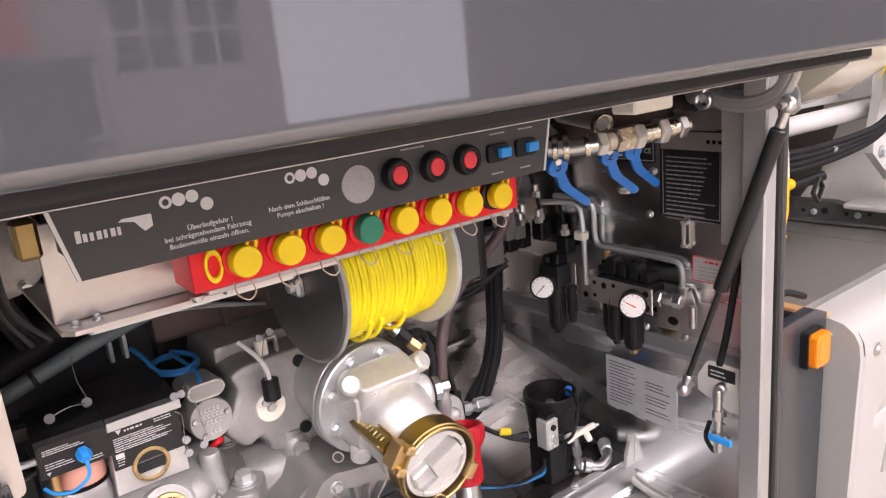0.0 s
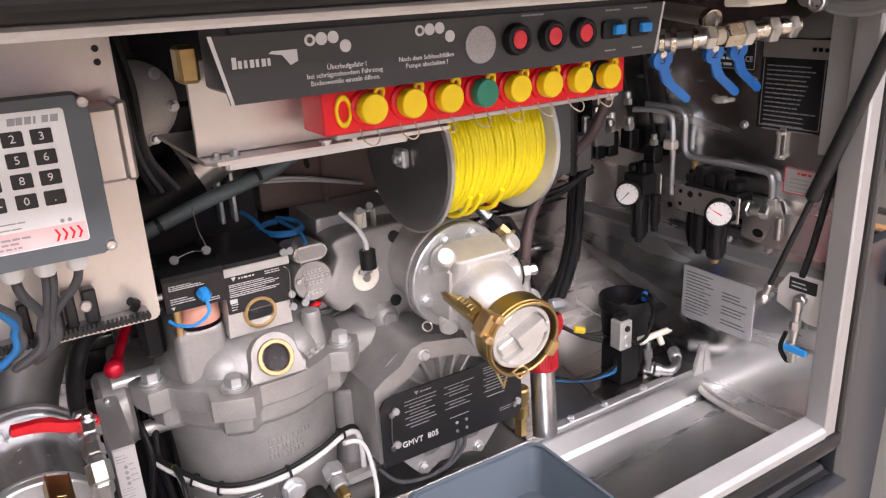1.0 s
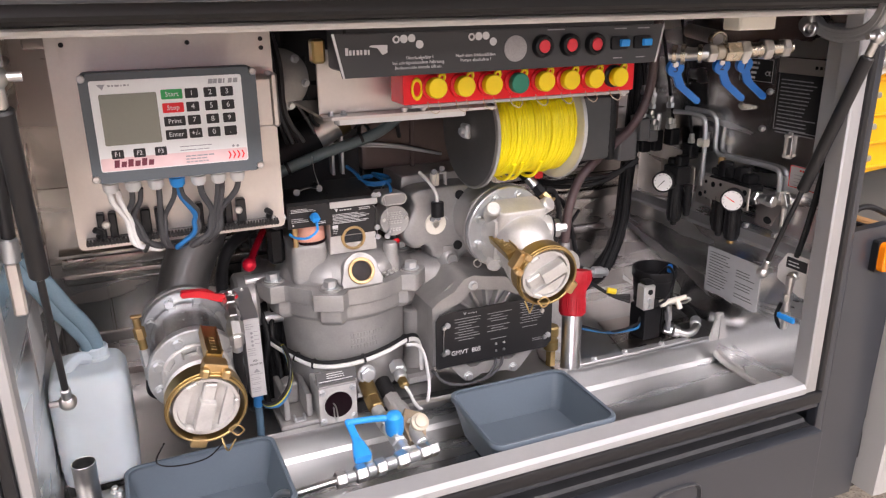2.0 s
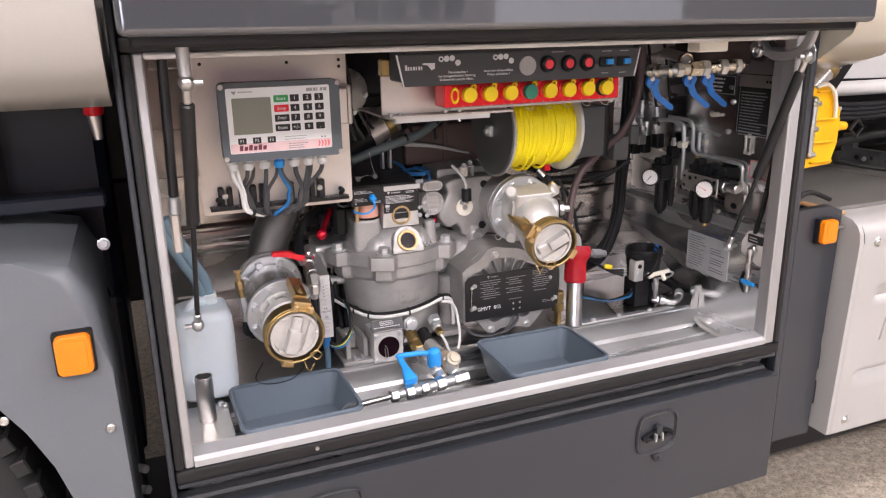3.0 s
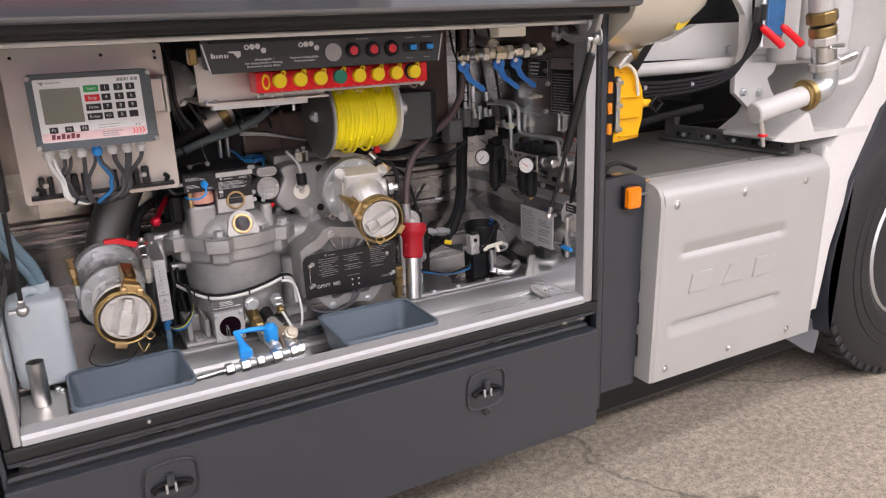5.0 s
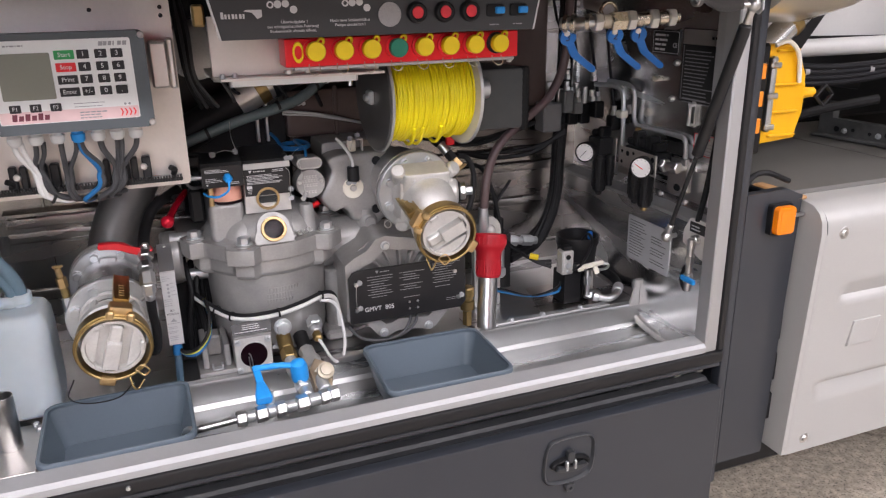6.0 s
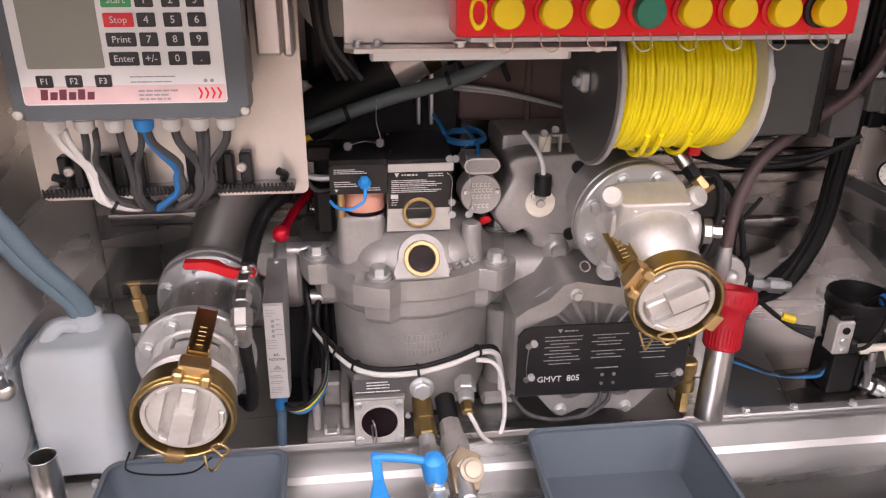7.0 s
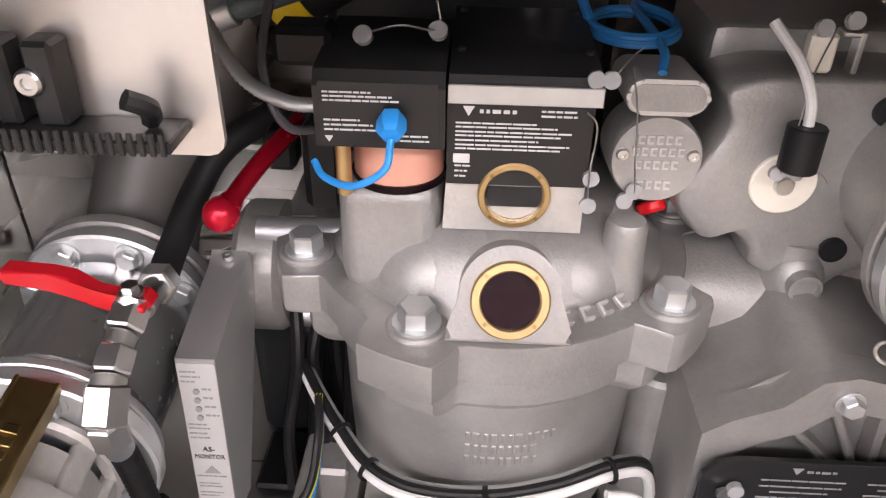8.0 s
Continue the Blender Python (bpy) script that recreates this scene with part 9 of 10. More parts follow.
bm = bmesh.new(); egg(bm, (0.706, 0.925, 0.842), 0.013, 0.013, 0.013); cyl(bm, (0.706, 0.935, 0.842), (0.706, 0.945, 0.842), 0.006, 10); part("ball_stud", bm, M_CASTL, hz)
bm = bmesh.new(); cyl(bm, (0.757, 0.98, 0.70), (0.757, 0.98, 0.805), 0.011, 16, bevel=0.002); box(bm, (0.742, 0.944, 0.715), (0.757, 0.957, 0.735), 0.002); part("side_pipe", bm, M_ZINC, hz)
bm = bmesh.new(); sweep(bm, [(0.63, 0.94, 1.0), (0.70, 0.97, 0.98), (0.735, 0.98, 0.92), (0.755, 0.98, 0.845)], 0.005, 10); cyl(bm, (0.755, 0.98, 0.80), (0.755, 0.98, 0.85), 0.010, 12, bevel=0.002); part("thin_hose", bm, M_RUBBER, hz)

# ---- small pump on the floor ----
vb2 = thing("valve_block", (0.79, 1.06, 0.645), "dark valve block with pipe unions in the cabinet corner", "valve")
bm = bmesh.new(); box(bm, (0.768, 1.03, 0.646), (0.812, 1.09, 0.79), 0.004, seg=2); part("block", bm, M_BLACKM, vb2)
for x, z in ((0.825, 0.765), (0.868, 0.760)):
    bm = bmesh.new(); cyl(bm, (x - 0.018, 1.05, z), (x + 0.012, 1.05, z - 0.004), 0.014, 6, bevel=0.002); cyl(bm, (x + 0.012, 1.05, z - 0.004), (x + 0.024, 1.05, z - 0.006), 0.010, 14); part("union", bm, M_ZINC, vb2)
pu = thing("additive_pump", (0.92, 0.90, 0.645), "small black pump with cylinder block and fittings", "pump")
bm = bmesh.new(); prism(bm, [(0.80, 0.835), (0.98, 0.835), (1.0, 0.90), (1.0, 1.0), (0.84, 1.0)], 0.6455, 0.650); part("base_plate", bm, M_STEEL, pu)
bm = bmesh.new(); box(bm, (0.872, 0.868, 0.650), (0.918, 0.925, 0.728), 0.005, seg=2); part("block", bm, M_BLACK, pu)
PC = Matrix.Translation((0.938, 0.928, 0))
bm = bmesh.new(); lathe(bm, [(0.040, 0.650), (0.041, 0.655), (0.041, 0.715), (0.044, 0.718), (0.044, 0.726), (0.038, 0.730)], PC, 40); part("motor", bm, M_BLACK, pu)
bm = bmesh.new(); lathe(bm, [(0.036, 0.726), (0.044, 0.732), (0.048, 0.775), (0.0495, 0.778), (0.0515, 0.782), (0.0515, 0.798), (0.0500, 0.801), (0.0475, 0.800), (0.0440, 0.775), (0.0200, 0.758), (0.0, 0.757)], PC, 44); part("canister", bm, M_BLACK, pu, "open black cup")
bm = bmesh.new(); lathe(bm, [(0.010, 0.757), (0.010, 0.776), (0.007, 0.780), (0, 0.780)], PC, 16); part("stud", bm, M_CHROME, pu)
for an in (200, 232, 264, 296):
    bm = bmesh.new(); q_ = Vector((0.938 + 0.045 * math.cos(radians(an)), 0.928 + 0.045 * math.sin(radians(an)), 0)); cyl(bm, q_ + Vector((0, 0, 0.656)), q_ + Vector((0, 0, 0.722)), 0.0042, 10); part("tie_rod", bm, M_PLATE if an in (232, 296) else M_BLACK, pu)
bm = bmesh.new(); box(bm, (0.862, 0.862, 0.728), (0.892, 0.892, 0.786), 0.003); vb_ = part("valve", bm, M_CASTL, pu, "pale grey valve body")
for z_, r_ in ((0.772, 0.006), (0.752, 0.007), (0.737, 0.004)):
    bm = bmesh.new(); cyl(bm, (0.876, 0.8625, z_), (0.876, 0.858, z_), r_, 14, bevel=0.001); part("screw", bm, M_ZINC if z_ < 0.76 else M_BLACK, vb_)
bm = bmesh.new(); box(bm, (0.866, 0.866, 0.786), (0.890, 0.890, 0.796), 0.004, seg=2); part("coil_cap", bm, M_BLACK, vb_)
bm = bmesh.new(); cyl(bm, (0.892, 0.870, 0.745), (0.906, 0.862, 0.745), 0.009, 12, bevel=0.002); part("port", bm, M_BLACK, vb_)
bm = bmesh.new(); cyl(bm, (0.895, 0.845, 0.748), (0.950, 0.83, 0.760), 0.006, 12); cyl(bm, (0.930, 0.836, 0.756), (0.936, 0.83, 0.735), 0.006, 12); cyl(bm, (0.893, 0.846, 0.747), (0.905, 0.842, 0.750), 0.0085, 12); part("tee", bm, M_CREAM, pu, "white plastic tee")
bm = bmesh.new(); sweep(bm, [(0.880, 0.845, 0.745), (0.895, 0.83, 0.765), (0.930, 0.85, 0.80), (0.945, 0.89, 0.812), (0.940, 0.915, 0.785)], 0.0032, 8); part("black_tube", bm, M_BLACK, pu)
bm = bmesh.new(); cyl(bm, (0.952, 0.893, 0.800), (0.948, 0.888, 0.815), 0.006, 10); part("push_fit", bm, M_BLUE, pu)
bm = bmesh.new(); cyl(bm, (0.925, 0.855, 0.735), (0.923, 0.848, 0.675), 0.006, 12); cyl(bm, (0.925, 0.855, 0.72), (0.925, 0.852, 0.70), 0.009, 6); part("riser", bm, M_CHROME, pu)
for p, q, r, s in (((0.930, 0.870, 0.672), (0.945, 0.858, 0.668), 0.013, 6), ((0.945, 0.858, 0.668), (0.958, 0.85, 0.664), 0.014, 18)):
    bm = bmesh.new(); cyl(bm, p, q, r, s, bevel=0.002); part("fitting", bm, M_CHROME, pu)
bm = bmesh.new(); sweep(bm, [(0.955, 0.851, 0.665), (0.975, 0.842, 0.660), (1.0, 0.848, 0.662), (1.02, 0.865, 0.665)], 0.0095, 12); part("elbow_tube", bm, M_CHROME, pu)
bm = bmesh.new(); cyl(bm, (1.015, 0.862, 0.665), (1.035, 0.885, 0.666), 0.0125, 16, bevel=0.002); part("union", bm, M_ZINC, pu)
bm = bmesh.new(); sweep(bm, [(1.035, 0.885, 0.666), (1.05, 0.93, 0.67), (1.04, 0.98, 0.68), (1.0, 1.0, 0.70), (0.96, 0.97, 0.72)], 0.011, 12); part("return_hose", bm, M_RUBBER, pu)
bm = bmesh.new(); sweep(bm, [(0.95, 0.83, 0.758), (0.975, 0.845, 0.745), (0.99, 0.88, 0.72), (0.985, 0.93, 0.70)], 0.003, 8); part("clear_tube", bm, M_WCABLE, pu)
for k in range(2):
    bm = bmesh.new(); sweep(bm, [(0.872, 0.885, 0.69 + 0.012 * k), (0.85, 0.87, 0.685 + 0.01 * k), (0.80, 0.895, 0.675), (0.74, 0.93, 0.682 + 0.006 * k), (0.68, 0.98, 0.69)], 0.003, 8); part("thin_tube", bm, M_WIREB if k < 1 else M_BLACK, pu)
for x, y, z in ((0.835, 0.93, 0.755),):
    bm = bmesh.new(); cyl(bm, (x, y, z), (x - 0.018, y + 0.01, z + 0.004), 0.007, 10, bevel=0.001); part("yellow_sleeve", bm, M_YTAPE, pu, "yellow cable sleeve")
for k in range(3):
    bm = bmesh.new(); sweep(bm, [(0.86, 0.91, 0.733 + 0.008 * k), (0.82, 0.94, 0.75), (0.78, 1.02, 0.79), (0.80, 1.10, 0.84), (0.85, 1.12, 0.90)], 0.004, 8); part("lead", bm, M_BLACK, pu)

# ---- compressed air regulators on the side sheet ----
def gauge(x, y, z, a, hand):
    g = thing("pressure_gauge", (x, y, z - 0.02), "round black pressure gauge with white dial", "gauge", "gauges")
    m = axes((x, y, z), a, (0, 0, 1))
    bm = bmesh.new(); m = m @ Matrix.Scale(1.08, 4); lathe(bm, [(0.012, -0.03), (0.021, -0.022), (0.0225, -0.004), (0.0225, 0.0015), (0.0205, 0.0025), (0.0195, 0.0), (0, 0.0)], m, 36); part("case", bm, M_BLACK, g)
    bm = bmesh.new(); lathe(bm, [(0.0192, 0.0002), (0.0192, 0.0008), (0, 0.0008)], m, 32); d = part("dial", bm, M_DIAL, g, "white dial")
    bm = bmesh.new()
    for k in range(11):
        box(bm, (0.0155, -0.0004, 0.0008), (0.0178, 0.0004, 0.0011), 0, m @ Matrix.Rotation(radians(-140 + 28 * k), 4, "Z"))
    part("scale_marks", bm, M_LABEL, d)
    bm = bmesh.new(); mm = m @ Matrix.Rotation(radians(hand), 4, "Z"); prism(bm, [(-0.005, -0.0010), (0.015, -0.0003), (0.015, 0.0003), (-0.005, 0.0010)], 0.0012, 0.0018, mm); part("hand", bm, M_RED if hand > 30 and hand < 100 else M_LABEL, d)
    return g


gauge(0.993, 0.770, 0.991, (-0.80, -0.60, 0.0), 60)
gauge(0.972, 0.966, 0.990, (-0.80, -0.60, 0.0), 140)


def filter_bowl(rg, x, y, z0, z1, r, brass):
    bm = bmesh.new(); lathe(bm, [(r * 0.70, z0), (r * 0.92, z0 + 0.004), (r, z0 + 0.012), (r, z1 - 0.012), (r * 1.1, z1 - 0.010), (r * 1.1, z1)], Matrix.Translation((x, y, 0)), 22); bo = part("bowl", bm, M_BLACK, rg)
    for q in range(8):
        bm = bmesh.new(); box(bm, (r * 0.97, -0.0013, z0 + 0.012), (r * 1.12, 0.0013, z1 - 0.018), 0.0005, Matrix.Translation((x, y, 0)) @ Matrix.Rotation(math.pi * (q + 0.5) / 4, 4, "Z")); part("ridge", bm, M_BLACK, bo)
    bm = bmesh.new(); lathe(bm, [(0.006, z0 - 0.009), (0.0075, z0 - 0.007), (0.0075, z0)], Matrix.Translation((x, y, 0)), 10); part("drain", bm, M_BRASS if brass else M_BLACK, rg)


# main regulator: black blocks behind a punched steel face plate
rg = thing("air_regulator", (1.04, 0.81, 0.88), "compressed air regulator with steel face plate and black filter bowls", "regulator", "air regulators")
bm = bmesh.new(); box(bm, (1.0165, 0.752, 0.980), (1.060, 0.872, 1.022), 0.004); part("body", bm, M_BLACK, rg)
bm = bmesh.new(); box(bm, (1.0125, 0.745, 0.972), (1.0160, 0.882, 1.019), 0.001); fp = part("face_plate", bm, M_PLATE, rg, "punched steel face plate")
for y, z, r in ((0.872, 1.008, 0.004), (0.872, 0.984, 0.004), (0.850, 1.006, 0.006), (0.758, 1.008, 0.006), (0.757, 0.984, 0.0075), (0.828, 1.010, 0.004)):
    bm = bmesh.new(); prism(bm, circle(r, 14), 0.0, 0.0006, side_m(1.0125, y, z)); part("hole", bm, M_CHASSIS, fp)
for y, z1, h in ((0.772, 1.022, 0.020), (0.797, 1.022, 0.030), (0.822, 1.022, 0.024), (0.846, 1.022, 0.034), (0.866, 1.022, 0.016)):
    bm = bmesh.new(); box(bm, (1.026, y - 0.010, z1), (1.054, y + 0.010, z1 + h), 0.004, seg=2); part("top_block", bm, M_BLACK, rg)
bm = bmesh.new(); cyl(bm, (1.058, 0.880, 1.022), (1.058, 0.880, 1.040), 0.010, 14, bevel=0.002); part("cap_base", bm, M_BLACK, rg)
bm = bmesh.new(); cyl(bm, (1.058, 0.880, 1.040), (1.058, 0.880, 1.056), 0.0075, 14, bevel=0.002); part("brass_cap", bm, M_BRASSB, rg)
filter_bowl(rg, 1.030, 0.800, 0.892, 0.982, 0.0165, True)
filter_bowl(rg, 1.030, 0.838, 0.900, 0.982, 0.0160, False)
filter_bowl(rg, 1.040, 0.862, 0.905, 0.975, 0.0110, False)
bm = bmesh.new(); cyl(bm, (1.036, 0.752, 0.998), (1.036, 0.738, 0.998), 0.0145, 6, bevel=0.002); cyl(bm, (1.036, 0.738, 0.998), (1.040, 0.722, 0.998), 0.010, 16, bevel=0.001); cyl(bm, (1.040, 0.722, 0.998), (1.043, 0.706, 0.998), 0.013, 6, bevel=0.002); part("outlet_fitting", bm, M_CHROME, rg)
bm = bmesh.new(); cyl(bm, (1.074, 0.728, 1.012), (1.074, 0.728, 0.992), 0.0105, 6, bevel=0.001); cyl(bm, (1.074, 0.728, 0.992), (1.045, 0.722, 0.990), 0.008, 14); cyl(bm, (1.066, 0.702, 0.985), (1.066, 0.702, 0.945), 0.007, 12, bevel=0.001); part("pipe_end", bm, M_CHROME, rg)
bm = bmesh.new(); prism(bm, [(-0.040, 0.045), (0.030, 0.045), (0.040, 0.020), (0.020, 0.0), (0.004, -0.028), (-0.018, -0.036), (-0.040, -0.030)], 0.0, 0.003, side_m(1.0775, 0.742, 0.962)); br = part("bracket", bm, M_PLATE, rg, "cut steel bracket")
bm = bmesh.new(); prism(bm, [(0.011 * math.cos(a_ * 0.5236), 0.008 * math.sin(a_ * 0.5236)) for a_ in range(12)], 0.003, 0.0036, side_m(1.0775, 0.748, 0.944)); part("hole", bm, M_CHASSIS, br)
bm = bmesh.new(); cyl(bm, (1.010, 0.786, 0.992), (1.018, 0.792, 0.993), 0.012, 14); part("gauge_port", bm, M_BLACK, rg)
# second regulator nearer the corner
rg = thing("air_regulator", (1.035, 1.0, 0.88), "black air regulator with one filter bowl", "regulator", "air regulators")
bm = bmesh.new(); box(bm, (1.010, 0.962, 0.978), (1.050, 1.015, 1.020), 0.005, seg=2); part("body", bm, M_BLACKM, rg)
bm = bmesh.new(); box(bm, (1.052, 0.955, 0.945), (1.055, 1.075, 1.018), 0.001); part("back_plate", bm, M_PLATE, rg, "cut steel plate")
bm = bmesh.new(); box(bm, (1.016, 0.966, 1.020), (1.046, 0.986, 1.046), 0.004); box(bm, (1.016, 0.992, 1.020), (1.046, 1.012, 1.036), 0.004); part("top_block", bm, M_BLACK, rg)
filter_bowl(rg, 1.028, 0.985, 0.885, 0.980, 0.0165, False)
filter_bowl(rg, 1.034, 0.950, 0.915, 0.980, 0.0090, False)
bm = bmesh.new(); cyl(bm, (0.985, 0.982, 0.990), (1.012, 0.995, 0.992), 0.012, 14); part("gauge_port", bm, M_BLACK, rg)
bm = bmesh.new(); box(bm, (1.052, 0.893, 0.940), (1.055, 0.945, 1.015), 0.001); br = part("bracket", bm, M_PLATE, rg, "cut steel bracket")
for y, z in ((0.930, 0.962), (0.908, 0.962), (0.925, 1.0)):
    bm = bmesh.new(); prism(bm, circle(0.006, 12), 0.0, 0.0006, side_m(1.052, y, z)); part("hole", bm, M_CHASSIS, br)
for x, y, z in ((0.985, 1.03, 1.10), (1.005, 1.0, 1.105), (1.02, 1.02, 1.15), (0.99, 1.05, 1.16)):
    bm = bmesh.new(); cyl(bm, (x, y, z), (x, y, z + 0.012), 0.009, 6, bevel=0.001); cyl(bm, (x, y, z + 0.012), (x, y, z + 0.026), 0.0065, 12, bevel=0.001)
    solid("push_fitting", bm, M_CHROME, "bright push fitting on an air tube", "fitting", group="push fittings", base=(x, y, z))
for pts in ([(1.046, 0.923, 0.985), (1.046, 0.924, 1.06), (1.045, 0.928, 1.120), (1.042, 0.936, 1.138), (1.03, 0.96, 1.145), (1.01, 0.995, 1.145)],
            [(1.050, 1.0, 1.150), (1.060, 0.948, 1.148), (1.066, 0.928, 1.142), (1.070, 0.920, 1.125), (1.072, 0.920, 1.08), (1.073, 0.915, 1.062), (1.074, 0.895, 1.055), (1.074, 0.82, 1.056), (1.074, 0.755, 1.056), (1.074, 0.735, 1.052), (1.074, 0.728, 1.036), (1.074, 0.728, 1.010)]):
    bm = bmesh.new(); sweep(bm, pts, 0.0054, 12); solid("air_pipe", bm, M_ZINC, "bent bright steel air pipe on the side sheet", "pipe", group="air pipes", base=(1.066, 0.85, 1.05))
# small nuts and a catch on the side sheet
for y, z in ((0.864, 1.170), (0.791, 1.207), (0.958, 0.9), (0.813, 0.915), (0.73, 0.915), (0.80, 1.13)):
    bm = bmesh.new(); hexbolt(bm, (1.0816, y, z), (-1, 0, 0), 0.0055, 0.005); solid("wall_nut", bm, M_CHROME, "small bright nut on the side sheet", "nut", group="wall nuts", base=(1.08, y, z))
bm = bmesh.new(); box(bm, (1.070, 0.846, 1.163), (1.0815, 0.858, 1.174), 0.002); box(bm, (1.066, 0.834, 1.165), (1.0815, 0.845, 1.172), 0.002)
solid("tube_clip", bm, M_CREAM, "pale clip with a short tube on the side sheet", "clip", base=(1.07, 0.85, 1.165))
ct = thing("wall_catch", (1.078, 0.722, 1.08), "folded bright catch on the side sheet", "catch")
bm = bmesh.new(); box(bm, (1.068, 0.716, 1.084), (1.0815, 0.728, 1.090), 0.001); box(bm, (1.068, 0.716, 1.124), (1.0815, 0.728, 1.130), 0.001); box(bm, (1.0785, 0.716, 1.080), (1.0815, 0.728, 1.134), 0.001); part("bow", bm, M_CHROME, ct)
bm = bmesh.new(); cyl(bm, (1.070, 0.722, 1.084), (1.070, 0.722, 1.13), 0.0035, 10); part("pin", bm, M_CHROME, ct)
bm = bmesh.new(); box(bm, (1.036, 0.918, 1.072), (1.056, 0.942, 1.090), 0.003); solid("pipe_clip", bm, M_CREAM, "pale clip holding the air pipe", "clip", base=(1.046, 0.93, 1.08))
# solenoid and tubes in the far corner
so = thing("solenoid_group", (0.98, 1.08, 1.03), "solenoid valves with black coils and push fittings", "valve")
for k in range(3):
    bm = bmesh.new(); box(bm, (0.945 + 0.035 * k, 1.06, 1.04), (0.972 + 0.035 * k, 1.10, 1.09), 0.003); part("coil", bm, M_BLACK, so)
    bm = bmesh.new(); cyl(bm, (0.958 + 0.035 * k, 1.07, 1.09), (0.958 + 0.035 * k, 1.07, 1.13), 0.008, 10, bevel=0.001); part("fitting", bm, M_CHROME, so)
bm = bmesh.new(); box(bm, (0.90, 1.04, 1.03), (0.95, 1.09, 1.10), 0.004); part("body", bm, material("grey_valve_body", (0.16, 0.16, 0.16), 0.45), so)
for k in range(9):
    ox, oy = 0.015 * math.cos(k * 2.4) * (0.5 + 0.06 * k), 0.013 * math.sin(k * 2.4)
    bm = bmesh.new(); sweep(bm, [(0.998 + ox * 1.4, 1.115 + oy, 1.40), (0.997 + ox * 1.2, 1.122 + oy, 1.16), (0.995 + ox, 1.13 + oy, 1.02), (0.995 + ox * 0.9, 1.138 + oy, 0.93), (0.993 + ox, 1.142 + oy, 0.85), (0.975 + ox * 1.1, 1.145 + oy, 0.775), (0.93 + ox, 1.135 + oy, 0.722 + oy), (0.84, 1.10 + oy, 0.70 + ox)], 0.0075, 8)
    part("air_hose", bm, M_RUBBER, so)
for k in range(2):
    bm = bmesh.new(); sweep(bm, [(0.97, 1.06, 1.02 + 0.01 * k), (0.90, 1.09, 0.985 - 0.01 * k), (0.80, 1.12, 0.975 - 0.012 * k), (0.70, 1.10, 0.99)], 0.006, 8); part("cross_hose", bm, M_RUBBER, so)
for k, (x, y, z0, z1, mv) in enumerate(((0.962, 1.045, 1.075, 1.128, M_CASTD), (0.992, 1.050, 1.070, 1.120, M_CASTD), (1.040, 1.030, 1.060, 1.100, M_BLACK), (1.060, 0.985, 1.035, 1.070, M_BLACK))):
    vb = thing("solenoid_valve", (x, y, z0), ("grey" if mv == M_CASTD else "black") + " solenoid valve with bright push fittings", "valve", "solenoid valves")
    bm = bmesh.new(); box(bm, (x - 0.013, y - 0.015, z0), (x + 0.013, y + 0.015, z1), 0.003); part("coil", bm, mv, vb)
    for q in range(3 if mv == M_CASTD else 1):
        zq = z1 + 0.026 * q
        bm = bmesh.new(); cyl(bm, (x, y, zq), (x, y, zq + 0.011), 0.0085, 6, bevel=0.001); cyl(bm, (x, y, zq + 0.011), (x, y, zq + 0.022), 0.0062, 12, bevel=0.001); part("push_fitting", bm, M_CHROME, vb)
    bm = bmesh.new(); sweep(bm, [(x, y, zq + 0.018), (x - 0.004, y + 0.01, zq + 0.07), (x - 0.012, y + 0.04, 1.30), (x - 0.02, y + 0.06, 1.40)], 0.0036, 8); part("air_tube", bm, M_BLACK, vb)
for k in range(2):
    bm = bmesh.new(); sweep(bm, [(0.60, 1.07 + 0.006 * k, 1.045 - 0.008 * k), (0.72, 1.08, 1.02 - 0.010 * k), (0.82, 1.09, 1.03 - 0.006 * k), (0.93, 1.085, 1.06)], 0.0055, 8)
    solid("air_line", bm, M_RUBBER, "black air line along the back sheet", "hose", group="air lines", base=(0.75, 1.08, 1.03))

# ---- ball valves under the roof ----
bl = thing("valve_row", (0.87, 0.73, 1.27), "row of steel ball valves with blue handles", "valves")
ROW0, ROW1 = Vector((0.790, 0.664, 1.303)), Vector((0.952, 0.630, 1.309))
for a, b, r, s, mr in ((0.0, 0.10, 0.0165, 6, M_CHROME), (0.10, 0.20, 0.0125, 20, M_CREAMD), (0.20, 0.38, 0.0175, 6, M_NICKEL), (0.38, 0.48, 0.0185, 6, M_CHROME), (0.48, 0.64, 0.0135, 20, M_NICKEL), (0.64, 0.74, 0.0185, 6, M_CHROME), (0.74, 0.86, 0.0130, 20, M_NICKEL), (0.86, 0.95, 0.0165, 6, M_CHROME), (0.95, 1.0, 0.0105, 20, M_NICKEL)):
    bm = bmesh.new(); cyl(bm, ROW0.lerp(ROW1, a + 0.002), ROW0.lerp(ROW1, b), r, s, bevel=0.002); part("fitting", bm, mr, bl)
bm = bmesh.new(); sweep(bm, [(0.752, 0.712, 1.300), (0.768, 0.694, 1.300), (0.782, 0.675, 1.302), (0.796, 0.662, 1.303)], 0.0115, 18); part("elbow", bm, M_CHROME, bl)
for p, d, r in (((0.758, 0.705, 1.300), (0.7, -0.7, 0), 0.0165), ((0.768, 0.694, 1.300), (0.7, -0.7, 0), 0.0180), ((0.785, 0.672, 1.302), (0.7, -0.6, 0), 0.0160)):
    bm = bmesh.new(); pipe_ring(bm, r, 0.010, -0.004, 0.004, axes(p, d), 24, 0.001); part("elbow_collar", bm, M_NICKEL, bl)
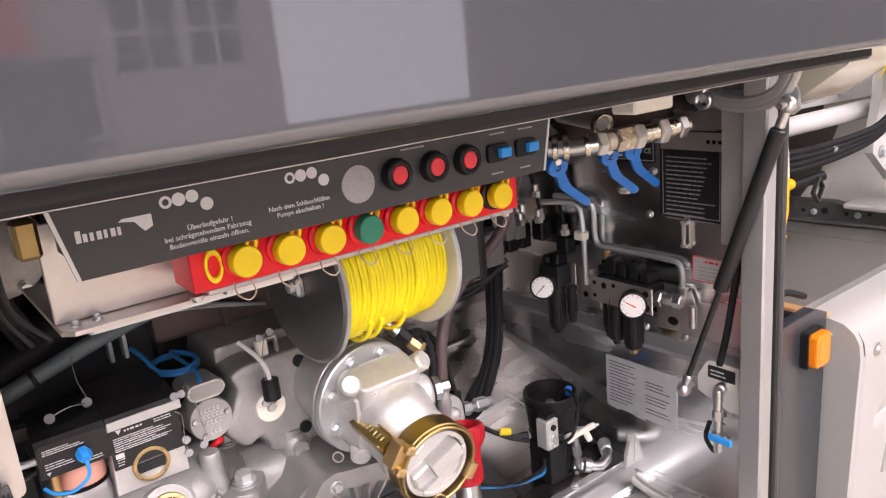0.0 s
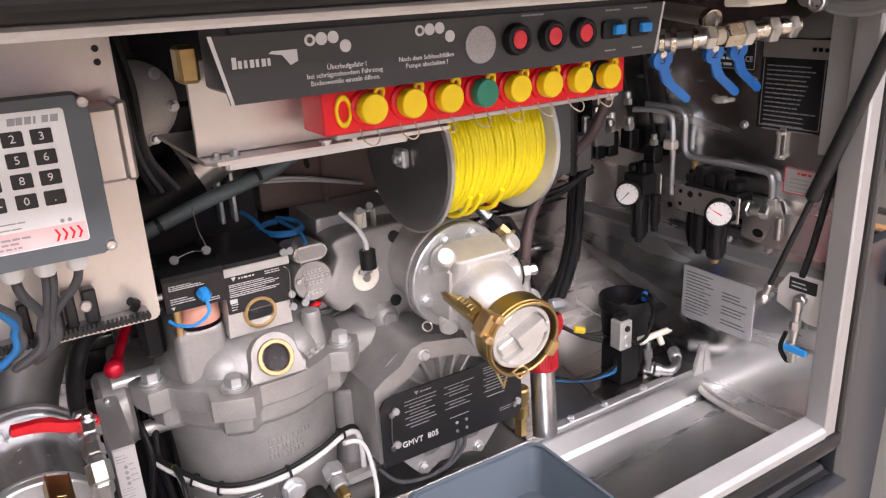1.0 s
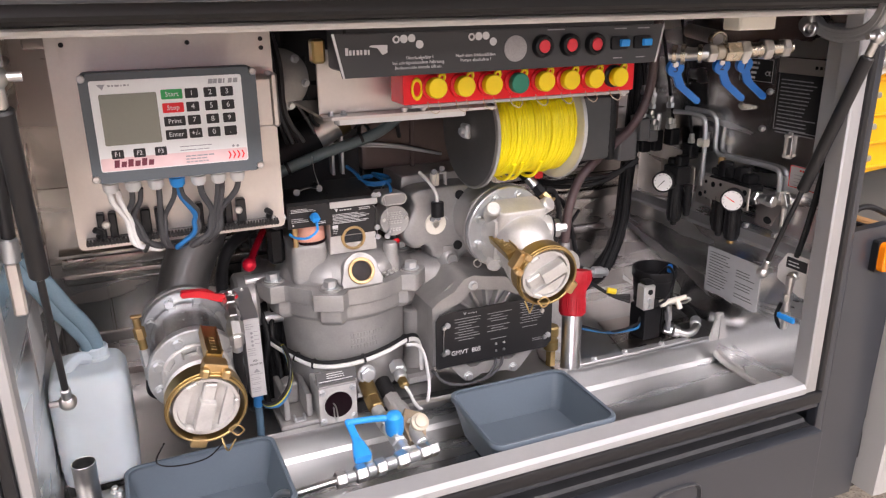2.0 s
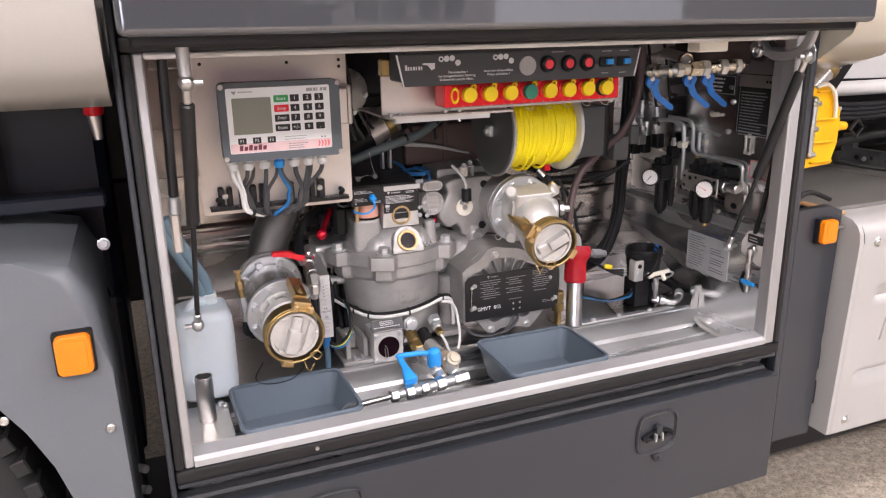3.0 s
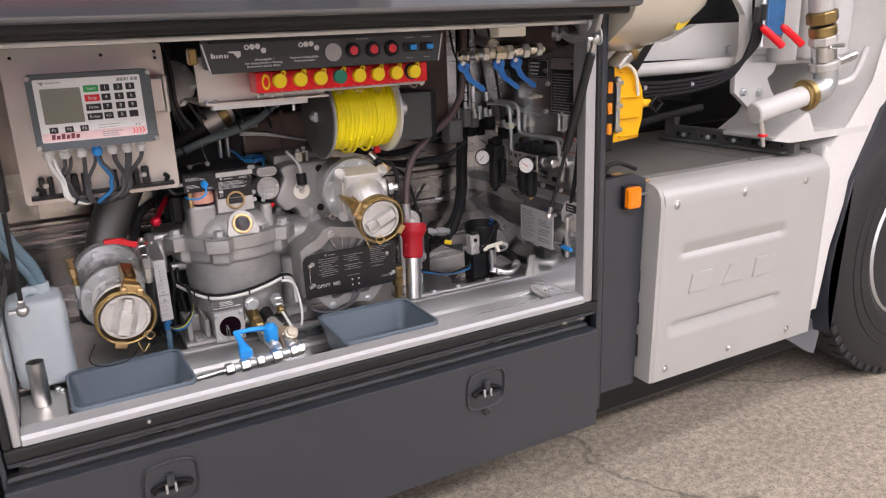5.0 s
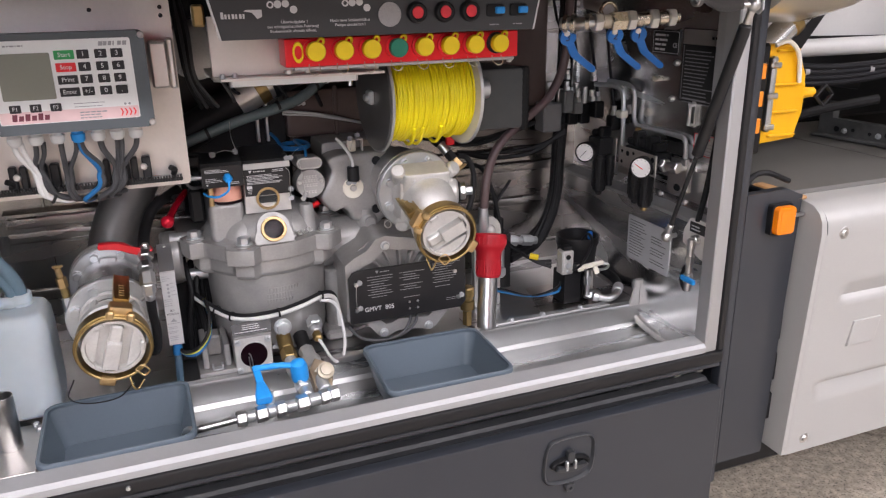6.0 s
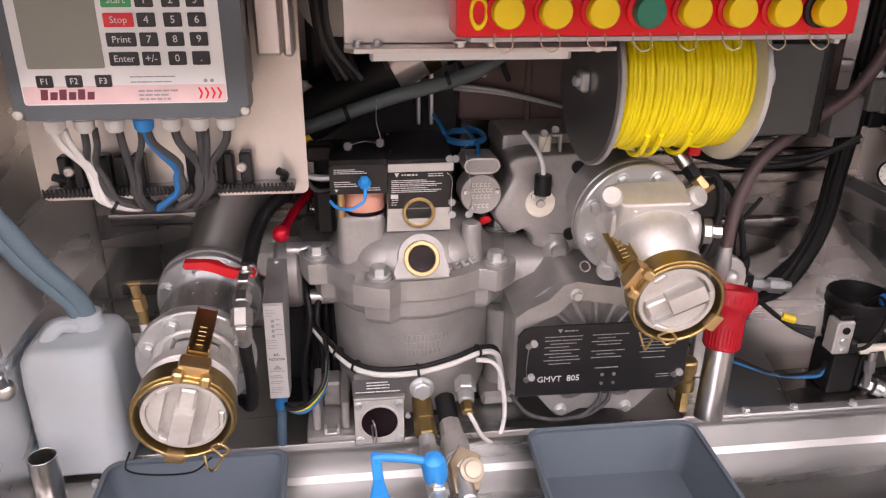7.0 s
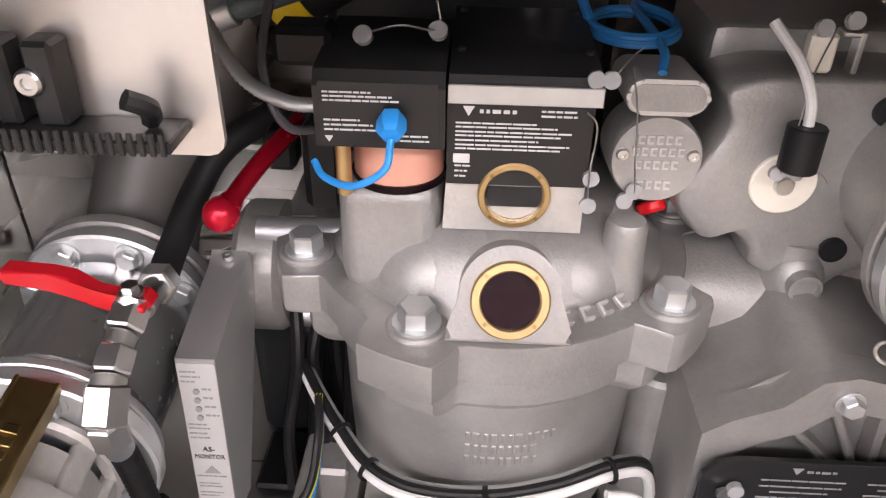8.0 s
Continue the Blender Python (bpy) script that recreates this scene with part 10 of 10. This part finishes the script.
bm = bmesh.new(); pipe_ring(bm, 0.0165, 0.011, -0.006, 0.006, axes((0.838, 0.690, 1.323), (-0.25, -0.95, -0.1)), 28, 0.002); part("union", bm, M_NICKEL, bl)
bm = bmesh.new(); cyl(bm, (0.838, 0.690, 1.326), (0.85, 0.78, 1.335), 0.0125, 18); part("upper_pipe", bm, M_PLATE, bl)
for x in (0.866, 0.917):
    bm = bmesh.new(); cyl(bm, (x - 0.004, 0.694, 1.300), (x, 0.650, 1.304), 0.0115, 18, bevel=0.002); part("valve_body", bm, M_NICKEL, bl)
for x, y, n_ in ((0.765, 0.716, 3), (0.863, 0.708, 2), (0.916, 0.708, 1)):
    bm = bmesh.new(); cyl(bm, (x, y - 0.006, 1.302), (x, y - 0.003, 1.276), 0.008, 12); part("stem", bm, M_CHROME, bl)
    hm = axes((x, y - 0.006, 1.276), (-0.25, -0.93, -0.25), (0.42, 0.05, -0.9))
    bm = bmesh.new(); prism(bm, circle(0.0155, 24), -0.004, 0.006, hm, 0.002)
    prism(bm, [(0.006, -0.0080), (0.036, -0.0065), (0.046, -0.001), (0.084, 0.020), (0.087, 0.026), (0.083, 0.031), (0.077, 0.031), (0.042, 0.0110), (0.034, 0.0065), (0.006, 0.0080)], -0.0015, 0.0035, hm, 0.002)
    hd = part("handle", bm, M_BLUE, bl, "blue lever handle")
    text("number", str(n_), 0.020, hm @ Matrix.Rotation(radians(62), 4, "Z") @ Matrix.Translation((0, 0, 0.0063)), M_LABEL, hd, lift=0.0003)
    bm = bmesh.new(); hexbolt(bm, hm @ Vector((-0.010, 0.0, 0.006)), (-0.25, -0.93, -0.25), 0.006, 0.003, False); part("nut", bm, M_CHROME, hd)
hs = thing("shackle", (0.990, 0.630, 1.33), "bright steel shackle under the cabinet roof", "shackle")
bm = bmesh.new(); pipe_ring(bm, 0.0135, 0.008, -0.006, 0.006, axes((0.990, 0.630, 1.339), (1, 0.1, 0)), 24, 0.002); cyl(bm, (0.990, 0.630, 1.350), (0.990, 0.634, 1.372), 0.007, 14); part("bow", bm, M_CHROME, hs)
bm = bmesh.new(); box(bm, (0.798, 0.600, 1.3425), (0.878, 0.640, 1.3665), 0.003)
solid("roof_block", bm, M_CREAM, "cream block under the cabinet roof", "block", base=(0.84, 0.62, 1.3425))

# ---- plates and foils on the side sheet ----
def foil(name, y0, y1, z0, z1, mat_f, label, x=1.0812):
    t = thing(name, (x, (y0 + y1) / 2, z0), label, "label")
    m = side_m(x, (y0 + y1) / 2, (z0 + z1) / 2)
    bm = bmesh.new(); prism(bm, rrect(y1 - y0, z1 - z0, 0.002, 2), -0.0004, 0.0012, m); f = part("foil", bm, mat_f, t)
    return f, m @ Matrix.Translation((0, 0, 0.0012)), (y1 - y0) / 2, (z1 - z0) / 2
f, m, hw, hh = foil("safety_plate", 0.655, 0.775, 1.130, 1.280, M_LABEL, "black safety instruction plate with white lines")
bm = bmesh.new(); prism(bm, rrect(2 * hw - 0.004, 0.030, 0.001, 2, 0, hh - 0.017), 0.0, 0.0006, m); part("header", bm, M_PLATE, f)
bm = bmesh.new(); bars(bm, m, -hw + 0.012, hw - 0.012, [hh - 0.045 - 0.0075 * k for k in range(15)], 0.0028, 81, words=7)
for a, b2, c, d in ((-hw + 0.005, -hw + 0.0065, -hh + 0.005, hh - 0.034), (hw - 0.0065, hw - 0.005, -hh + 0.005, hh - 0.034)):
    box(bm, (a, c, 0), (b2, d, 0.0004), 0, m)
box(bm, (-hw + 0.005, -hh + 0.005, 0), (hw - 0.005, -hh + 0.0065, 0.0004), 0, m); part("small_print", bm, M_PRINTG, f)
bm = bmesh.new(); bars(bm, m @ Matrix.Translation((0, 0, 0.0006)), 0.03, 0.07, (hh - 0.017,), 0.008, 82, words=6); part("maker_mark", bm, M_LABEL, f)
f, m, hw, hh = foil("rating_plate", 0.785, 0.880, 1.222, 1.274, M_LABEL, "small black rating plate with white fields")
bm = bmesh.new(); bars(bm, m, -hw + 0.010, hw - 0.03, [hh - 0.012 - 0.010 * k for k in range(4)], 0.006, 83, words=2)
for a, b2, c, d in ((-hw + 0.003, hw - 0.003, hh - 0.004, hh - 0.003), (-hw + 0.003, hw - 0.003, -hh + 0.003, -hh + 0.004), (-hw + 0.003, -hw + 0.004, -hh, hh - 0.003), (hw - 0.004, hw - 0.003, -hh + 0.003, hh - 0.003)):
    box(bm, (a, c, 0), (b2, d, 0.0004), 0, m)
part("small_print", bm, M_PRINT, f)
text("lettering", "CE", 0.013, m @ Matrix.Translation((hw - 0.015, -0.006, 0.0003)), M_PRINT, f, lift=0.0003)
f, m, hw, hh = foil("data_sheet", 0.728, 0.888, 0.742, 0.848, material("grey_data_foil", (0.58, 0.59, 0.60), 0.4, 0.3), "grey printed data foil on the side sheet", 1.0552)
bm = bmesh.new(); bars(bm, m, -hw + 0.008, -0.005, [hh - 0.010 - 0.0068 * k for k in range(13)], 0.0020, 84, words=4); bars(bm, m, 0.012, hw - 0.012, [hh - 0.022 - 0.0068 * k for k in range(11) if k % 4], 0.0022, 85, words=3); part("small_print", bm, M_CABLE, f)
f, m, hw, hh = foil("warning_foil", 0.628, 0.712, 1.026, 1.070, M_PAPER, "white warning foil with a red heading")
bm = bmesh.new(); bars(bm, m, -hw + 0.012, hw - 0.012, [hh - 0.018 - 0.007 * k for k in range(4)], 0.0018, 86, words=6); part("small_print", bm, M_PRINTG, f)
bm = bmesh.new(); bars(bm, m, -0.018, 0.018, (hh - 0.008,), 0.005, 87, words=5)
for a, b2, c, d in ((-hw, hw, hh - 0.0015, hh), (-hw, hw, -hh, -hh + 0.0015), (-hw, -hw + 0.0015, -hh, hh), (hw - 0.0015, hw, -hh, hh)):
    box(bm, (a, c, 0), (b2, d, 0.0004), 0, m)
part("red_heading", bm, M_RED, f)
# sampling tap by the opening
tp2 = thing("sampling_tap", (1.04, 0.62, 0.76), "small steel sampling tap with blue handle and label", "tap")
bm = bmesh.new(); prism(bm, [(-0.048, 0.010), (-0.030, 0.040), (-0.022, 0.043), (0.034, 0.043), (0.034, -0.040), (0.010, -0.040), (-0.048, -0.018)], -0.003, 0.0, side_m(1.0495, 0.634, 0.860), 0.001); part("plate", bm, M_TRIMT, tp2, "pale painted plate")
mm = side_m(1.0492, 0.636, 0.884)
bm = bmesh.new(); prism(bm, rrect(0.050, 0.022, 0.001, 2), 0.0, 0.001, mm); lb = part("label_plate", bm, M_LABEL, tp2)
bm = bmesh.new(); bars(bm, mm @ Matrix.Translation((0, 0, 0.001)), -0.020, 0.020, (0.003, -0.004), 0.0032, 91, words=3); part("small_print", bm, M_PRINT, lb)
bm = bmesh.new(); cyl(bm, (1.049, 0.634, 0.862), (1.034, 0.632, 0.862), 0.010, 12, bevel=0.002); part("boss", bm, M_CHROME, tp2)
for z0, z1, r, s in ((0.845, 0.866, 0.0085, 12), (0.828, 0.845, 0.007, 12), (0.812, 0.828, 0.0095, 6), (0.790, 0.812, 0.0075, 12), (0.770, 0.790, 0.010, 8), (0.752, 0.770, 0.007, 10)):
    bm = bmesh.new(); cyl(bm, (1.030, 0.630, z0), (1.030, 0.630, z1), r, s, bevel=0.001); part("section", bm, M_CHROME, tp2)
bm = bmesh.new(); box(bm, (1.018, 0.600, 0.774), (1.026, 0.642, 0.786), 0.003, seg=2); part("handle", bm, M_BLUEL, tp2, "blue tap handle")
bm = bmesh.new(); sweep(bm, [(1.030, 0.63, 0.754), (1.03, 0.640, 0.752), (1.032, 0.654, 0.77), (1.034, 0.648, 0.80)], 0.004, 8); part("tube", bm, M_RUBBER, tp2)

# ---- dark pipework at the back of the cabinet ----
bh = thing("suction_pipe", (0.15, 1.05, 1.05), "thick black hose with a steel clamp piece", "hose")
bm = bmesh.new(); cyl(bm, (0.02, 1.04, 1.060), (0.185, 1.05, 1.150), 0.036, 28); part("hose", bm, M_RUBBER, bh)
bm = bmesh.new(); cyl(bm, (0.185, 1.05, 1.150), (0.255, 1.055, 1.188), 0.034, 28); part("steel_piece", bm, M_PLATE, bh)
bm = bmesh.new(); cyl(bm, (0.225, 1.053, 1.172), (0.245, 1.054, 1.183), 0.036, 28, bevel=0.002); part("copper_band", bm, M_BRASS, bh, "copper-coloured band")
bm = bmesh.new(); pipe_ring(bm, 0.0372, 0.0362, -0.012, 0.012, axes((0.042, 1.0413, 1.072), (0.165, 0.01, 0.09)), 28); part("marking_band", bm, M_YTAPE, bh, "yellow band")
bm = bmesh.new(); cyl(bm, (0.255, 1.055, 1.188), (0.36, 1.06, 1.235), 0.038, 28); part("pipe", bm, M_CHASSIS, bh)
bm = bmesh.new(); sweep(bm, [(0.0, 0.985, 1.060), (0.07, 0.985, 1.085), (0.18, 0.985, 1.122), (0.30, 0.99, 1.155), (0.38, 1.01, 1.205)], 0.0105, 14)
bh2 = thing("braided_hose", (0.2, 0.99, 1.1), "grey-green braided hose crossing the cabinet", "hose")
part("hose", bm, M_TUBEG, bh2)
for a, b in (((0.0, 0.985, 1.060), (0.022, 0.985, 1.068)), ((0.362, 1.004, 1.192), (0.38, 1.01, 1.205))):
    bm = bmesh.new(); cyl(bm, a, b, 0.0128, 18, bevel=0.001); part("end_sleeve", bm, M_ZINC, bh2, "steel end sleeve")
du = thing("duct", (0.38, 1.12, 1.0), "brown primed duct with clamps behind the meter", "duct")
bm = bmesh.new(); box(bm, (0.29, 1.08, 1.06), (0.62, 1.18, 1.165), 0.012, seg=2); part("duct", bm, M_DUCT, du)
bm = bmesh.new(); box(bm, (0.63, 1.10, 1.085), (0.94, 1.19, 1.41), 0.012, seg=2); part("duct", bm, M_DUCT, du)
bm = bmesh.new(); box(bm, (0.395, 1.074, 1.055), (0.405, 1.08, 1.17), 0.002); part("seam", bm, M_DUCT, du)
for x in (0.32, 0.33):
    bm = bmesh.new(); screw(bm, (x, 1.0795, 1.135), (0, -1, 0), 0.005, 0.003); part("screw", bm, M_ZINC, du)
bm = bmesh.new(); cyl(bm, (0.43, 1.05, 1.17), (0.43, 1.05, 1.185), 0.006, 8); part("stud", bm, M_CHROME, du)
for k in range(2):
    bm = bmesh.new(); sweep(bm, [(0.28, 1.06, 1.118 + 0.006 * k), (0.36, 1.06, 1.108 + 0.004 * k), (0.46, 1.06, 1.085)], 0.003, 6); part("thin_pipe", bm, M_ZINC, du)
# Dark boxes added behind the meter in place of the cabinet's shade.
bk = thing("dark_depth_fill", (0.2, 1.13, 0.65), "added dark boxes and rods standing in for the cabinet's shaded depth", "pump")
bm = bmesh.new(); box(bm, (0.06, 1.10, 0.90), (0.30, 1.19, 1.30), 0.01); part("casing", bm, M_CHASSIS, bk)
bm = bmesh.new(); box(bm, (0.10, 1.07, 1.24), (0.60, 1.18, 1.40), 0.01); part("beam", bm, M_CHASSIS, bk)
for x in (0.225, 0.245):
    bm = bmesh.new(); box(bm, (x, 1.07, 1.06), (x + 0.006, 1.09, 1.15), 0.001); part("rod", bm, M_ZINC, bk)
pfn = thing("pump_flange", (0.11, 0.95, 1.18), "dark cast pump flange with bolts", "flange")
m = axes((0.115, 0.98, 1.262), (0.15, -0.98, -0.1), (0, 0, 1))
bm = bmesh.new(); lathe(bm, [(0.030, -0.05), (0.056, -0.012), (0.056, 0.0), (0.045, 0.004), (0.03, 0.002)], m, 36); part("flange", bm, M_CAST, pfn)
for k in range(6):
    bm = bmesh.new(); hexbolt(bm, m @ Vector((0.048 * math.cos(k * math.pi / 3 + 0.4), 0.048 * math.sin(k * math.pi / 3 + 0.4), 0.004)), (0.15, -0.98, -0.1), 0.006, 0.006); part("bolt", bm, M_ZINC, pfn)
bm = bmesh.new(); box(bm, (0.072, 0.90, 1.325), (0.112, 0.98, 1.40), 0.006); part("box", bm, M_BLACK, pfn)
for k in range(4):
    bm = bmesh.new(); sweep(bm, [(0.078 + 0.004 * k, 0.90, 1.36), (0.080 + 0.006 * k, 0.875, 1.30), (0.088 + 0.005 * k, 0.885, 1.22), (0.11 + 0.01 * k, 0.93, 1.16)], 0.0035, 8); part("lead", bm, M_CABLE if k % 2 else M_RUBBER, pfn)

for x, y, z in ((0.118, 0.985, 1.101), (0.262, 0.988, 1.146), (0.345, 1.0, 1.182)):
    bm = bmesh.new(); pipe_ring(bm, 0.0128, 0.0108, -0.003, 0.003, axes((x, y, z), (0.95, 0.02, 0.31), (0, 0, 1)), 16)
    solid("hose_band", bm, M_BLACK, "black tie round the braided hose", "cable tie", group="hose bands", base=(x, y, z))
# loose wires in the shade behind the panel
rnd = random.Random(12)
for k in range(7):
    x = 0.10 + 0.035 * k
    bm = bmesh.new(); sweep(bm, [(x, 1.02, 1.30), (x + rnd.uniform(-0.02, 0.02), 1.0, 1.24 + rnd.uniform(-0.02, 0.02)), (x + rnd.uniform(0.0, 0.05), 1.01, 1.17 + rnd.uniform(-0.02, 0.03)), (x + rnd.uniform(0.03, 0.09), 1.05, 1.15 + rnd.uniform(-0.02, 0.05))], rnd.choice((0.0028, 0.0035, 0.0045)), 8)
    solid("loose_wire", bm, M_CABLE if k % 2 else M_RUBBER, "dark loose wire hanging behind the shelf", "cable", group="loose wires", base=(x, 1.02, 1.2))

bm = bmesh.new(); pipe_ring(bm, 0.0205, 0.0190, 0.8485, 0.8625, Matrix.Translation((-0.247, 0.872, 0)), 28, 0.0006)
part("neck_ring", bm, M_JERRY, jc)
